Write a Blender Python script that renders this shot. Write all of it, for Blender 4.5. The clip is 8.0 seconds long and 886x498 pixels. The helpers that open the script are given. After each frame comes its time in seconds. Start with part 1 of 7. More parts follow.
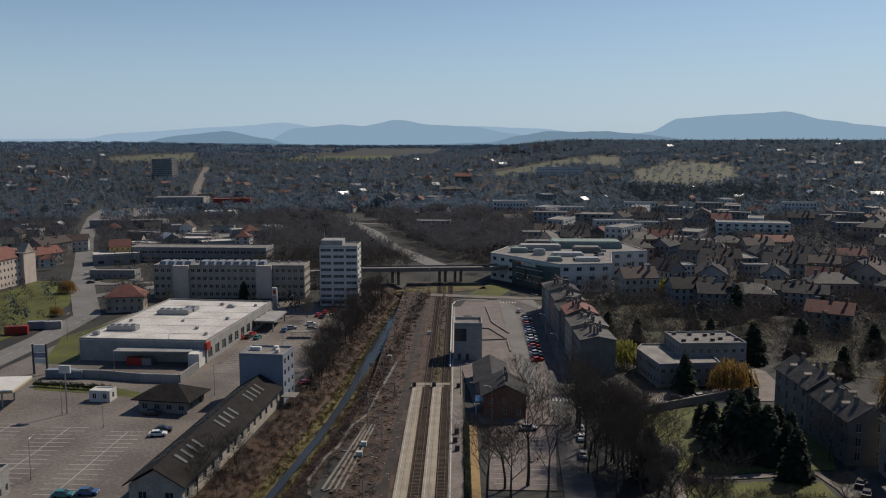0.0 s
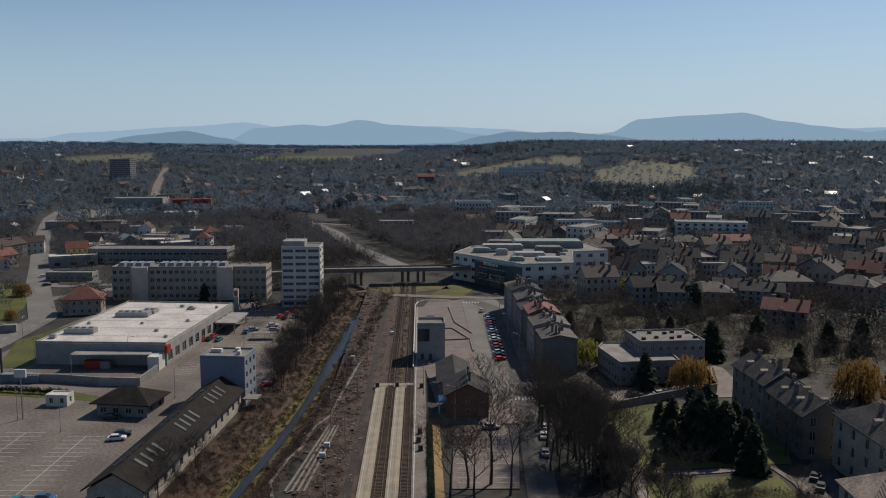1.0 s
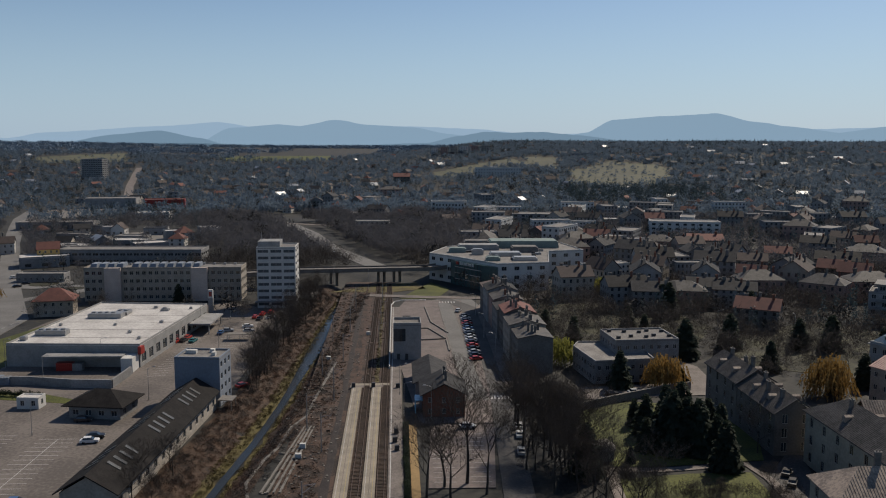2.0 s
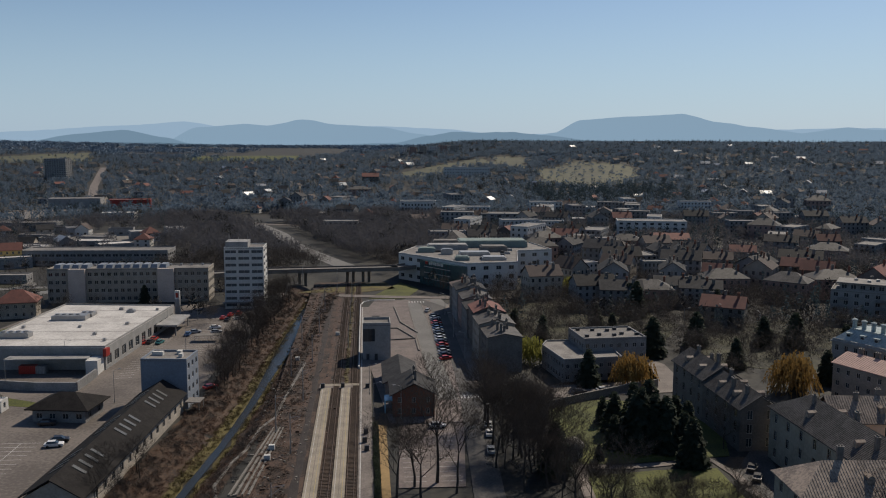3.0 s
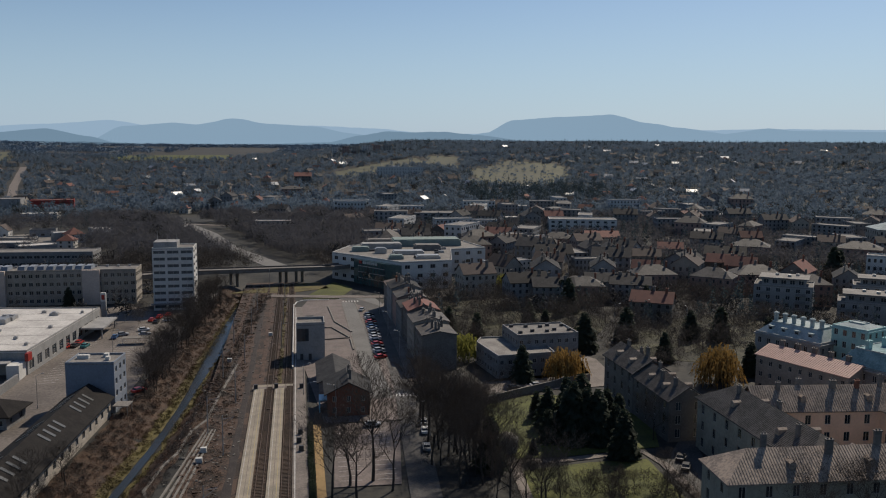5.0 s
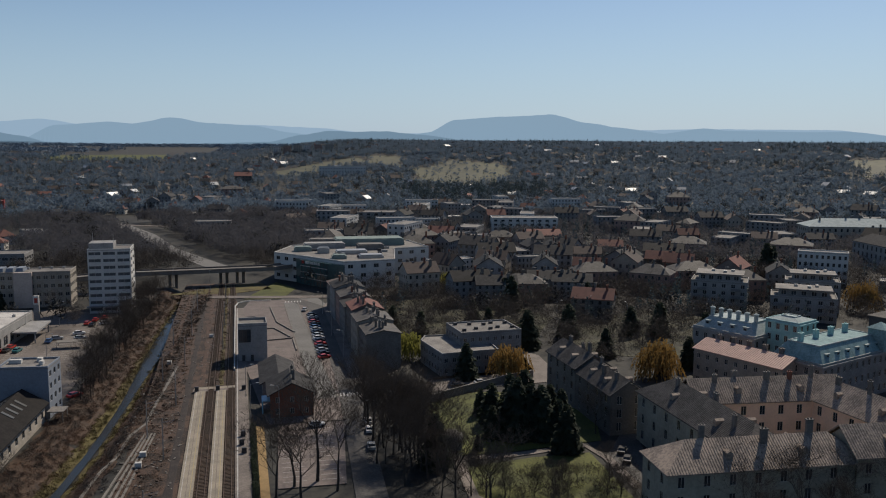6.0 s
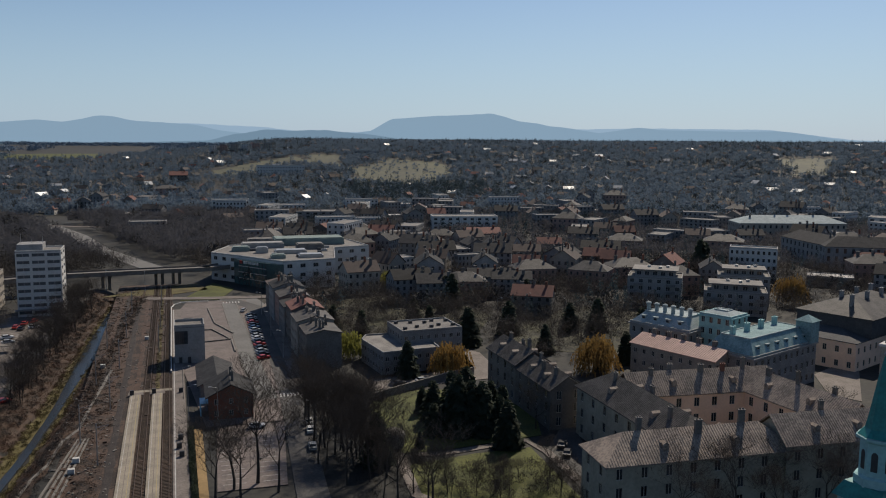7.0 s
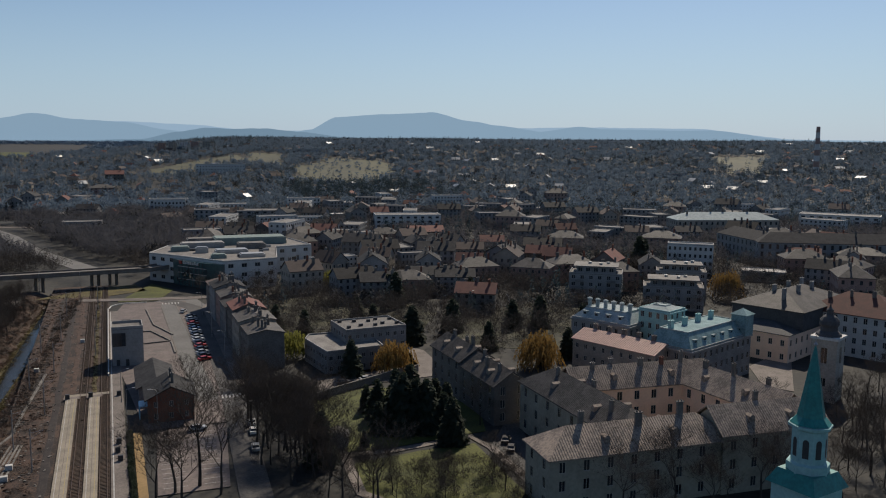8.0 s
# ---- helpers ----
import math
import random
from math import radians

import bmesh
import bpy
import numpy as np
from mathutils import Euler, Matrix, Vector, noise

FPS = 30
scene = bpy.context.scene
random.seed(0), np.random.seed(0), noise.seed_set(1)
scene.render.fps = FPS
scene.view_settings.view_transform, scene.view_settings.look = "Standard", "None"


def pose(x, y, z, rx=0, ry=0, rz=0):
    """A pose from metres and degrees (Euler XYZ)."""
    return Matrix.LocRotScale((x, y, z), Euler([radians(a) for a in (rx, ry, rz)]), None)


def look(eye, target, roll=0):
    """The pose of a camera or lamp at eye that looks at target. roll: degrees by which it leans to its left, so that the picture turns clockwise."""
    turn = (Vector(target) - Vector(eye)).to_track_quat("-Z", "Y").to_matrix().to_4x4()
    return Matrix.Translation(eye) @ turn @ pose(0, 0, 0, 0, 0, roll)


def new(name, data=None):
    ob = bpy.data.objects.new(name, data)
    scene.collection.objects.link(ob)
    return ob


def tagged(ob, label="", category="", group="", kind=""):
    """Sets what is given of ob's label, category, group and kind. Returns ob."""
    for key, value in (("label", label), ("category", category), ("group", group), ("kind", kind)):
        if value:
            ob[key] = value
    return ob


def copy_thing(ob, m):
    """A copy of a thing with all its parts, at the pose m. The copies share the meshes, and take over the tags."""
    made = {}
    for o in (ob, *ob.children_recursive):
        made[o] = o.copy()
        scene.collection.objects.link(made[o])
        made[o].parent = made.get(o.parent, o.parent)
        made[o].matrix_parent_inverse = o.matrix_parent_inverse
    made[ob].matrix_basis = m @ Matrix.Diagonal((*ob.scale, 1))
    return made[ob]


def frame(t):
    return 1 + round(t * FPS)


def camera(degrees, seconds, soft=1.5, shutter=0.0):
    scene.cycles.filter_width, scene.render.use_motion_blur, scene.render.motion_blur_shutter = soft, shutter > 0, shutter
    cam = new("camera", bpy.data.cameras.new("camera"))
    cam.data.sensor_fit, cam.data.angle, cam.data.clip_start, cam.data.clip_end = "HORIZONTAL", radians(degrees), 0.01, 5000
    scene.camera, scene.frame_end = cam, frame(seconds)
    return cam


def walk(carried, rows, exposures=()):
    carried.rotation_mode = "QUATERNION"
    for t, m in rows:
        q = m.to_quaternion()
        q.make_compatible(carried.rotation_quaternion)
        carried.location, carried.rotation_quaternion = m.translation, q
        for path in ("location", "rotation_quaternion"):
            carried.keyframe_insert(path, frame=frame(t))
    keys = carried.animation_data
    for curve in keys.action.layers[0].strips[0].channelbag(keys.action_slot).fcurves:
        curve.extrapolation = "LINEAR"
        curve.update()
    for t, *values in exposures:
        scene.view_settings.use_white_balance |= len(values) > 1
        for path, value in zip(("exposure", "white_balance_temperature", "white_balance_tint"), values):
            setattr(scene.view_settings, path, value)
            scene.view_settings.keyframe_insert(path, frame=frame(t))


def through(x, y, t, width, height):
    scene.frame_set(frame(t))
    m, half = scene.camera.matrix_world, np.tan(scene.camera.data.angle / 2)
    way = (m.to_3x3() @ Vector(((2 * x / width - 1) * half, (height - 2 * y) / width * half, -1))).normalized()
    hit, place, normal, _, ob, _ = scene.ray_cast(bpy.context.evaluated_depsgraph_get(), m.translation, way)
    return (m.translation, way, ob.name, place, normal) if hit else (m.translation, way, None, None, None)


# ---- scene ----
# ---- camera: a drone that hovers 72 m over the station and turns to its right ----
cam = camera(55.4, 8.0, soft=1.1)
EYE = 72.0
ROWS = [
    (0.0, 0.00, 0.00, 0.00, 2.10, -7.29, 0.00),
    (0.5, 0.08, -0.20, 0.02, 0.98, -7.29, -0.04),
    (1.0, 0.15, -0.40, 0.03, -0.42, -7.27, -0.07),
    (1.5, 0.18, -0.55, 0.03, -1.12, -7.26, -0.10),
    (1.7, 0.18, -0.58, 0.02, -1.45, -7.26, -0.12),
    (2.8, 0.16, -0.73, -0.04, -3.77, -7.26, -0.20),
    (3.0, 0.15, -0.75, -0.05, -4.15, -7.26, -0.22),
    (3.5, 0.14, -0.78, -0.10, -5.20, -7.26, -0.26),
    (4.0, 0.12, -0.82, -0.25, -6.19, -7.25, -0.30),
    (4.5, 0.10, -0.88, -0.38, -7.26, -7.25, -0.33),
    (4.7, 0.10, -0.90, -0.45, -7.75, -7.25, -0.34),
    (5.8, 0.06, -1.07, -0.84, -11.71, -7.25, -0.37),
    (6.0, 0.05, -1.10, -0.90, -12.53, -7.25, -0.38),
    (6.5, 0.04, -1.18, -1.02, -14.69, -7.27, -0.41),
    (7.0, 0.03, -1.28, -1.12, -16.60, -7.29, -0.43),
    (7.5, 0.02, -1.40, -1.22, -18.48, -7.31, -0.46),
    (8.0, 0.00, -1.55, -1.32, -20.46, -7.35, -0.48),
]
walk(cam, [(t, pose(x, y, EYE + z, 90 + pitch, roll, yaw)) for t, x, y, z, yaw, pitch, roll in ROWS],
     exposures=[(0.0, 0.0, 6420, 10), (8.0, 0.0, 6420, 10)])

# ---- light: clear spring sky, sun ahead to the right ----
SUN_AZ, SUN_EL = 40.0, 45.0
world = bpy.data.worlds.new("sky")
scene.world = world
world.use_nodes = True
wn = world.node_tree.nodes
sky = wn.new("ShaderNodeTexSky")
sky.sky_type, sky.sun_disc = "NISHITA", False
sky.sun_elevation, sky.sun_rotation = radians(SUN_EL), radians(SUN_AZ)
sky.altitude, sky.air_density, sky.dust_density, sky.ozone_density = 300, 1.0, 0.6, 4.5
wl = world.node_tree.links
tc, sep, band, veil = wn.new("ShaderNodeTexCoord"), wn.new("ShaderNodeSeparateXYZ"), wn.new("ShaderNodeMapRange"), wn.new("ShaderNodeMix")
wl.new(tc.outputs["Generated"], sep.inputs[0])
wl.new(sep.outputs["Z"], band.inputs["Value"])
band.interpolation_type = "SMOOTHSTEP"
band.inputs["From Min"].default_value, band.inputs["From Max"].default_value = -0.02, 0.24
band.inputs["To Min"].default_value, band.inputs["To Max"].default_value = 0.72, 0.0
veil.data_type = "RGBA"
veil.inputs["B"].default_value = (5.4, 7.3, 9.3, 1)  # haze over the horizon all round
wl.new(band.outputs[0], veil.inputs["Factor"])
wl.new(sky.outputs[0], veil.inputs["A"])
wl.new(veil.outputs["Result"], wn["Background"].inputs[0])
wn["Background"].inputs[1].default_value = 0.074
sun_data = bpy.data.lights.new("sun", "SUN")
sun_data.energy, sun_data.angle, sun_data.color = 4.3, radians(0.6), (1.0, 0.88, 0.72)
sun = new("sun", sun_data)
sun_dir = Vector((math.sin(radians(SUN_AZ)) * math.cos(radians(SUN_EL)), math.cos(radians(SUN_AZ)) * math.cos(radians(SUN_EL)), math.sin(radians(SUN_EL))))
sun.matrix_world = look(sun_dir * 300, (0, 0, 0))


# ---- materials ----
def mat(name, color, second=None, rough=0.85, scale=0.5, fine=6.0, bump=0.15, metal=0.0, spread=0.0, spec=0.3, contrast=1.0, through=0.0):
    """Two colours mixed by noise at two scales in metres, with fine bump; spread varies the tone from piece to piece."""
    m = bpy.data.materials.new(name)
    m.use_nodes = True
    n, l = m.node_tree.nodes, m.node_tree.links
    b = n["Principled BSDF"]
    b.inputs["Roughness"].default_value, b.inputs["Metallic"].default_value = rough, metal
    b.inputs["Specular IOR Level"].default_value = spec
    second = second or tuple(c * 0.72 for c in color)
    geo = n.new("ShaderNodeNewGeometry")
    big, small = n.new("ShaderNodeTexNoise"), n.new("ShaderNodeTexNoise")
    big.inputs["Scale"].default_value, small.inputs["Scale"].default_value = scale, fine
    big.inputs["Detail"].default_value, small.inputs["Detail"].default_value = 6, 4
    l.new(geo.outputs["Position"], big.inputs["Vector"])
    l.new(geo.outputs["Position"], small.inputs["Vector"])
    add = n.new("ShaderNodeMath")
    add.operation = "ADD"
    l.new(big.outputs[0], add.inputs[0])
    l.new(small.outputs[0], add.inputs[1])
    ramp = n.new("ShaderNodeMapRange")
    ramp.inputs["From Min"].default_value, ramp.inputs["From Max"].default_value = 1 - 0.3 / contrast, 1 + 0.3 / contrast
    l.new(add.outputs[0], ramp.inputs["Value"])
    mix = n.new("ShaderNodeMix")
    mix.data_type = "RGBA"
    mix.inputs["A"].default_value, mix.inputs["B"].default_value = (*second, 1), (*color, 1)
    l.new(ramp.outputs[0], mix.inputs["Factor"])
    out = mix.outputs["Result"]
    if spread:
        info, hsv, sc = n.new("ShaderNodeObjectInfo"), n.new("ShaderNodeHueSaturation"), n.new("ShaderNodeMapRange")
        sc.inputs["To Min"].default_value, sc.inputs["To Max"].default_value = 1 - spread, 1 + spread
        l.new(info.outputs["Random"], sc.inputs["Value"])
        l.new(sc.outputs[0], hsv.inputs["Value"])
        l.new(out, hsv.inputs["Color"])
        out = hsv.outputs[0]
    l.new(out, b.inputs["Base Color"])
    if bump:
        bn = n.new("ShaderNodeBump")
        bn.inputs["Strength"].default_value, bn.inputs["Distance"].default_value = bump, 0.05
        l.new(small.outputs[0], bn.inputs["Height"])
        l.new(bn.outputs[0], b.inputs["Normal"])
    if through:
        thin, both = n.new("ShaderNodeBsdfTranslucent"), n.new("ShaderNodeMixShader")
        l.new(out, thin.inputs["Color"])
        both.inputs[0].default_value = through
        l.new(b.outputs[0], both.inputs[1])
        l.new(thin.outputs[0], both.inputs[2])
        l.new(both.outputs[0], n["Material Output"].inputs["Surface"])
    return m


def glass_mat():
    m = mat("window_glass", (0.03, 0.04, 0.05), (0.015, 0.02, 0.025), rough=0.12, bump=0, spec=0.6, scale=0.2, fine=1.0, spread=0.4)
    return m


GROUND = mat("dry_earth_grass", (0.036, 0.034, 0.029), (0.017, 0.0175, 0.017), scale=0.07, fine=0.6, bump=0.4, contrast=2.0)
BANK = mat("dry_bank_grass", (0.115, 0.095, 0.03), (0.048, 0.037, 0.016), scale=0.12, fine=1.5, bump=0.5, contrast=1.4)
BALLAST = mat("brown_ballast", (0.072, 0.044, 0.031), (0.018, 0.013, 0.01), scale=0.2, fine=2.0, bump=0.5, contrast=2.8)
ASPHALT = mat("asphalt", (0.095, 0.09, 0.086), (0.055, 0.052, 0.05), scale=0.08, fine=2.0, contrast=1.7)
LIGHTGREY = mat("light_grey_render", (0.29, 0.285, 0.275), (0.2, 0.197, 0.19), scale=0.3, fine=2.0)
PINKPAVE = mat("pinkish_block_paving", (0.17, 0.14, 0.128), (0.105, 0.088, 0.082), scale=0.25, fine=1.6, contrast=1.3)
SETTS = mat("worn_lot_paving", (0.15, 0.13, 0.115), (0.088, 0.076, 0.068), scale=0.06, fine=1.2, contrast=1.9)
PAVING = mat("pale_paving", (0.18, 0.155, 0.138), (0.105, 0.09, 0.08), scale=0.2, fine=2.5, contrast=1.7)
PLATFORM = mat("platform_paving", (0.29, 0.25, 0.195), (0.17, 0.15, 0.12), scale=0.3, fine=3.0, contrast=1.3)
CONCRETE = mat("concrete", (0.2, 0.185, 0.165), (0.11, 0.1, 0.09), scale=0.3, fine=3.0)
LAWN = mat("lawn", (0.088, 0.094, 0.018), (0.042, 0.048, 0.012), scale=0.1, fine=2.0, bump=0.4, contrast=1.7)
FIELD = mat("hill_field", (0.086, 0.086, 0.048), (0.054, 0.056, 0.038), scale=0.012, fine=0.1, bump=0, contrast=1.4)
WATER = mat("creek_water", (0.018, 0.023, 0.024), (0.03, 0.026, 0.02), rough=0.2, scale=0.15, fine=1.2, bump=0.7, spec=0.22)
WHITE = mat("white_render", (0.54, 0.53, 0.5), (0.42, 0.41, 0.39), scale=0.3, fine=2.0, spread=0.08)
CREAM = mat("cream_render", (0.36, 0.32, 0.27), (0.22, 0.198, 0.168), scale=0.3, fine=2.0, spread=0.15)
PEACH = mat("peach_render", (0.8, 0.56, 0.41), (0.66, 0.46, 0.34), scale=0.3, fine=2.0, spread=0.05)
GREYWALL = mat("grey_render", (0.26, 0.255, 0.25), (0.155, 0.153, 0.15), scale=0.25, fine=2.0, spread=0.2)
BROWNWALL = mat("weathered_plaster", (0.17, 0.155, 0.14), (0.095, 0.088, 0.08), scale=0.25, fine=2.0, spread=0.15)
BLUEWALL = mat("pale_blue_render", (0.2, 0.225, 0.265), (0.145, 0.165, 0.195), scale=0.2, fine=2.0)
BRICK = mat("dark_brick", (0.2, 0.085, 0.055), (0.12, 0.05, 0.035), scale=0.4, fine=5.0)
YELLOW = mat("ochre_render", (0.55, 0.38, 0.14), (0.42, 0.28, 0.1), scale=0.3, fine=2.0)
PINKWALL = mat("pink_render", (0.33, 0.22, 0.185), (0.23, 0.155, 0.13), scale=0.3, fine=2.0, spread=0.1)
SLATE = mat("dark_roofing", (0.046, 0.045, 0.046), (0.024, 0.024, 0.025), scale=0.4, fine=2.0, rough=0.8, spread=0.3, spec=0.12, contrast=1.5)
TIN = mat("aged_sheet_roof", (0.33, 0.262, 0.205), (0.16, 0.13, 0.108), rough=0.6, scale=0.3, fine=2.0, spec=0.2, spread=0.1, contrast=1.9)
REDROOF = mat("red_tile_roof", (0.15, 0.062, 0.048), (0.085, 0.04, 0.034), scale=0.4, fine=4.0, spread=0.3)
BROWNROOF = mat("brown_tile_roof", (0.088, 0.066, 0.058), (0.052, 0.04, 0.036), scale=0.4, fine=4.0, spread=0.3)
FLATROOF = mat("pale_membrane_roof", (0.5, 0.48, 0.45), (0.36, 0.34, 0.32), scale=0.12, fine=1.2, contrast=1.9)
BITUMEN = mat("grey_flat_roof", (0.2, 0.187, 0.172), (0.115, 0.107, 0.1), scale=0.2, fine=2.0, spread=0.15, contrast=1.7)
COPPER = mat("green_copper", (0.21, 0.31, 0.32), (0.125, 0.2, 0.21), scale=0.4, fine=2.0, rough=0.75, spec=0.12, contrast=1.6)
TEAL = mat("teal_painted_sheet", (0.03, 0.22, 0.2), (0.02, 0.14, 0.13), scale=0.5, fine=2.0, rough=0.45)
PALETEAL = mat("pale_teal_render", (0.3, 0.47, 0.46), (0.22, 0.36, 0.36), scale=0.5, fine=2.0)
PINKROOF = mat("salmon_sheet_roof", (0.42, 0.26, 0.215), (0.3, 0.19, 0.16), scale=0.4, fine=2.0, rough=0.6)
BARK = mat("bark", (0.055, 0.046, 0.04), (0.032, 0.027, 0.024), scale=1.0, fine=6.0)
TWIG = mat("bare_twigs", (0.086, 0.074, 0.066), (0.05, 0.044, 0.04), scale=0.2, fine=3.0, spread=0.25, bump=0, through=0.25)
# needle colour shifted to blue to paint in the haze of distance
HAZECONIFER = mat("hazed_conifers", (0.045, 0.066, 0.075), (0.03, 0.047, 0.055), scale=0.2, fine=2.0, bump=0, through=0.35)
BANKBROWN = mat("brown_bank_scrub", (0.072, 0.042, 0.025), (0.026, 0.017, 0.012), scale=0.2, fine=2.0, bump=0.5, contrast=1.4)
PLANT = mat("green_grey_roof_plant", (0.2, 0.25, 0.235), (0.13, 0.165, 0.155), scale=0.4, fine=2.0)
CONIFER = mat("conifer_needles", (0.044, 0.058, 0.036), (0.022, 0.031, 0.02), scale=0.5, fine=4.0, spread=0.2, through=0.4)
WILLOW = mat("willow_leaves", (0.3, 0.185, 0.058), (0.18, 0.112, 0.038), scale=0.5, fine=4.0, spread=0.15, through=0.35)
FRESH = mat("fresh_spring_leaves", (0.22, 0.22, 0.055), (0.14, 0.14, 0.038), scale=0.5, fine=4.0, through=0.5)
# distance haze painted into the twig colour: blue-grey and lightened
HAZEWOOD = mat("hazed_bare_wood", (0.13, 0.168, 0.21), (0.1, 0.134, 0.172), scale=0.05, fine=0.5, bump=0, through=0.5)
METAL = mat("grey_metal", (0.35, 0.35, 0.35), (0.25, 0.25, 0.25), rough=0.45, metal=0.6)
DARKMETAL = mat("dark_metal", (0.05, 0.05, 0.055), (0.03, 0.03, 0.03), rough=0.5)
RAILSTEEL = mat("rail_steel", (0.1, 0.066, 0.048), (0.06, 0.04, 0.03), rough=0.6, metal=0.2)
CANOPY = mat("pale_blue_glazing", (0.25, 0.45, 0.56), (0.18, 0.34, 0.44), rough=0.25, bump=0)
WOOD = mat("old_sleeper", (0.07, 0.048, 0.034), (0.035, 0.025, 0.018), scale=1.0, fine=5.0)
LINE = mat("white_road_paint", (0.46, 0.45, 0.43), (0.26, 0.25, 0.24), fine=3.0)
YLINE = mat("yellow_paint", (0.36, 0.29, 0.14), (0.26, 0.215, 0.12), fine=3.0)
SAND = mat("ochre_gravel_path", (0.3, 0.2, 0.09), (0.2, 0.135, 0.06), scale=0.3, fine=3.0)
RED = mat("red_paint", (0.3, 0.028, 0.022), (0.24, 0.024, 0.018), rough=0.4, bump=0)
RUBBER = mat("tyre_rubber", (0.02, 0.02, 0.02), rough=0.9, bump=0)
# pale blue base colour stands in for the haze over the plain
HAZEPLAINWOOD = mat("hazed_plain_wood", (0.15, 0.205, 0.26), (0.115, 0.16, 0.21), scale=0.02, fine=0.2, bump=0)
GARDEN = mat("garden_grass", (0.055, 0.055, 0.028), (0.026, 0.025, 0.018), scale=0.1, fine=1.0, contrast=2.0)
CONVENTWALL = mat("old_cream_plaster", (0.34, 0.315, 0.25), (0.22, 0.205, 0.165), scale=0.25, fine=1.5)
MANSARD = mat("mansard_slate", (0.085, 0.085, 0.088), (0.05, 0.05, 0.053), scale=0.4, fine=2.0)
PALECOPPER = mat("pale_zinc_roof", (0.33, 0.38, 0.385), (0.22, 0.265, 0.27), scale=0.4, fine=2.0, contrast=1.6, rough=0.75, spec=0.12)
# twigs greyed and lightened in base colour to imitate valley haze
HAZEVALLEYWOOD = mat("hazed_valley_twigs", (0.1, 0.098, 0.106), (0.07, 0.07, 0.077), scale=0.1, fine=1.0, bump=0, through=0.45)
TOWERGLASS = mat("pale_tower_glass", (0.085, 0.1, 0.115), (0.04, 0.048, 0.055), rough=0.2, bump=0, spec=0.5, scale=0.3, fine=1.0)
SCHOOLWALL = mat("pale_pink_plaster", (0.5, 0.42, 0.37), (0.38, 0.32, 0.28), scale=0.3, fine=2.0)
SKYLIGHT = mat("wired_skylight_glass", (0.075, 0.078, 0.078), (0.045, 0.047, 0.047), rough=0.35, bump=0)
ROADGREY = mat("worn_pale_asphalt", (0.16, 0.155, 0.148), (0.11, 0.106, 0.1), scale=0.08, fine=1.5, contrast=1.5)
GLASS = glass_mat()
GREENGLASS = mat("tinted_curtain_glass", (0.06, 0.11, 0.11), (0.035, 0.07, 0.075), rough=0.15, bump=0, spec=0.6)
SHEETROOF = mat("bare_sheet_metal_roof", (0.34, 0.35, 0.36), (0.23, 0.24, 0.25), rough=0.48, metal=0.4, scale=0.3, fine=2.0, bump=0.05, spread=0.1)
DARKTIN = mat("dark_sheet_roof", (0.115, 0.106, 0.098), (0.06, 0.056, 0.053), rough=0.65, scale=0.3, fine=2.0, spec=0.1, spread=0.12, contrast=1.7)
TAR = mat("tarred_felt_roof", (0.022, 0.02, 0.019), (0.012, 0.011, 0.011), rough=0.85, scale=0.5, fine=2.5, spec=0.1, contrast=1.5)
RUSTBED = mat("rusty_track_bed", (0.085, 0.05, 0.034), (0.038, 0.024, 0.018), scale=0.3, fine=3.0, bump=0.5, contrast=2.0)
DARKBED = mat("oily_track_bed", (0.04, 0.031, 0.027), (0.018, 0.014, 0.013), scale=0.3, fine=3.0, bump=0.5, contrast=2.0)
REDSCRUB = mat("reddish_scrub_twigs", (0.11, 0.058, 0.036), (0.06, 0.034, 0.024), scale=0.3, fine=3.0, bump=0)
FRAME = mat("window_frame_paint", (0.45, 0.43, 0.4), (0.36, 0.34, 0.32), bump=0)


# ---- builders ----
def part(name, bm, material, parent, label=""):
    me = bpy.data.meshes.new(name)
    bm.to_mesh(me)
    bm.free()
    me.materials.append(material)
    ob = new(name, me)
    ob.parent = parent
    if label:
        tagged(ob, label)
    return ob


def thing(name, label, category, m=None, group="", kind=""):
    ob = new(name)
    ob.empty_display_size = 0.5
    if m is not None:
        ob.matrix_world = m
    return tagged(ob, label, category, group, kind)


def poly(bm, pts):
    return bm.faces.new([bm.verts.new(p) for p in pts])


def box(bm, x0, x1, y0, y1, z0, z1):
    v = [bm.verts.new((x, y, z)) for z in (z0, z1) for x, y in ((x0, y0), (x1, y0), (x1, y1), (x0, y1))]
    for f in ((3, 2, 1, 0), (4, 5, 6, 7), (0, 1, 5, 4), (1, 2, 6, 5), (2, 3, 7, 6), (3, 0, 4, 7)):
        bm.faces.new([v[i] for i in f])


def prism(bm, pts, z0, z1, top=True):
    """An upright prism over a counter-clockwise outline."""
    lo, hi = [bm.verts.new((x, y, z0)) for x, y in pts], [bm.verts.new((x, y, z1)) for x, y in pts]
    n = len(pts)
    for i in range(n):
        bm.faces.new((lo[i], lo[(i + 1) % n], hi[(i + 1) % n], hi[i]))
    if top:
        bm.faces.new(hi)
    bm.faces.new(lo[::-1])


def lathe(bm, prof, n=10, x=0, y=0):
    """A turned body from (radius, height) pairs."""
    rings = [[bm.verts.new((x + r * math.cos(6.2832 * i / n), y + r * math.sin(6.2832 * i / n), z)) for i in range(n)] for r, z in prof]
    for a, b in zip(rings, rings[1:]):
        for i in range(n):
            bm.faces.new((a[i], a[(i + 1) % n], b[(i + 1) % n], b[i]))
    bm.faces.new(rings[0][::-1])
    bm.faces.new(rings[-1])


def ss(v, a, b):
    t = min(1.0, max(0.0, (v - a) / (b - a)))
    return t * t * (3 - 2 * t)


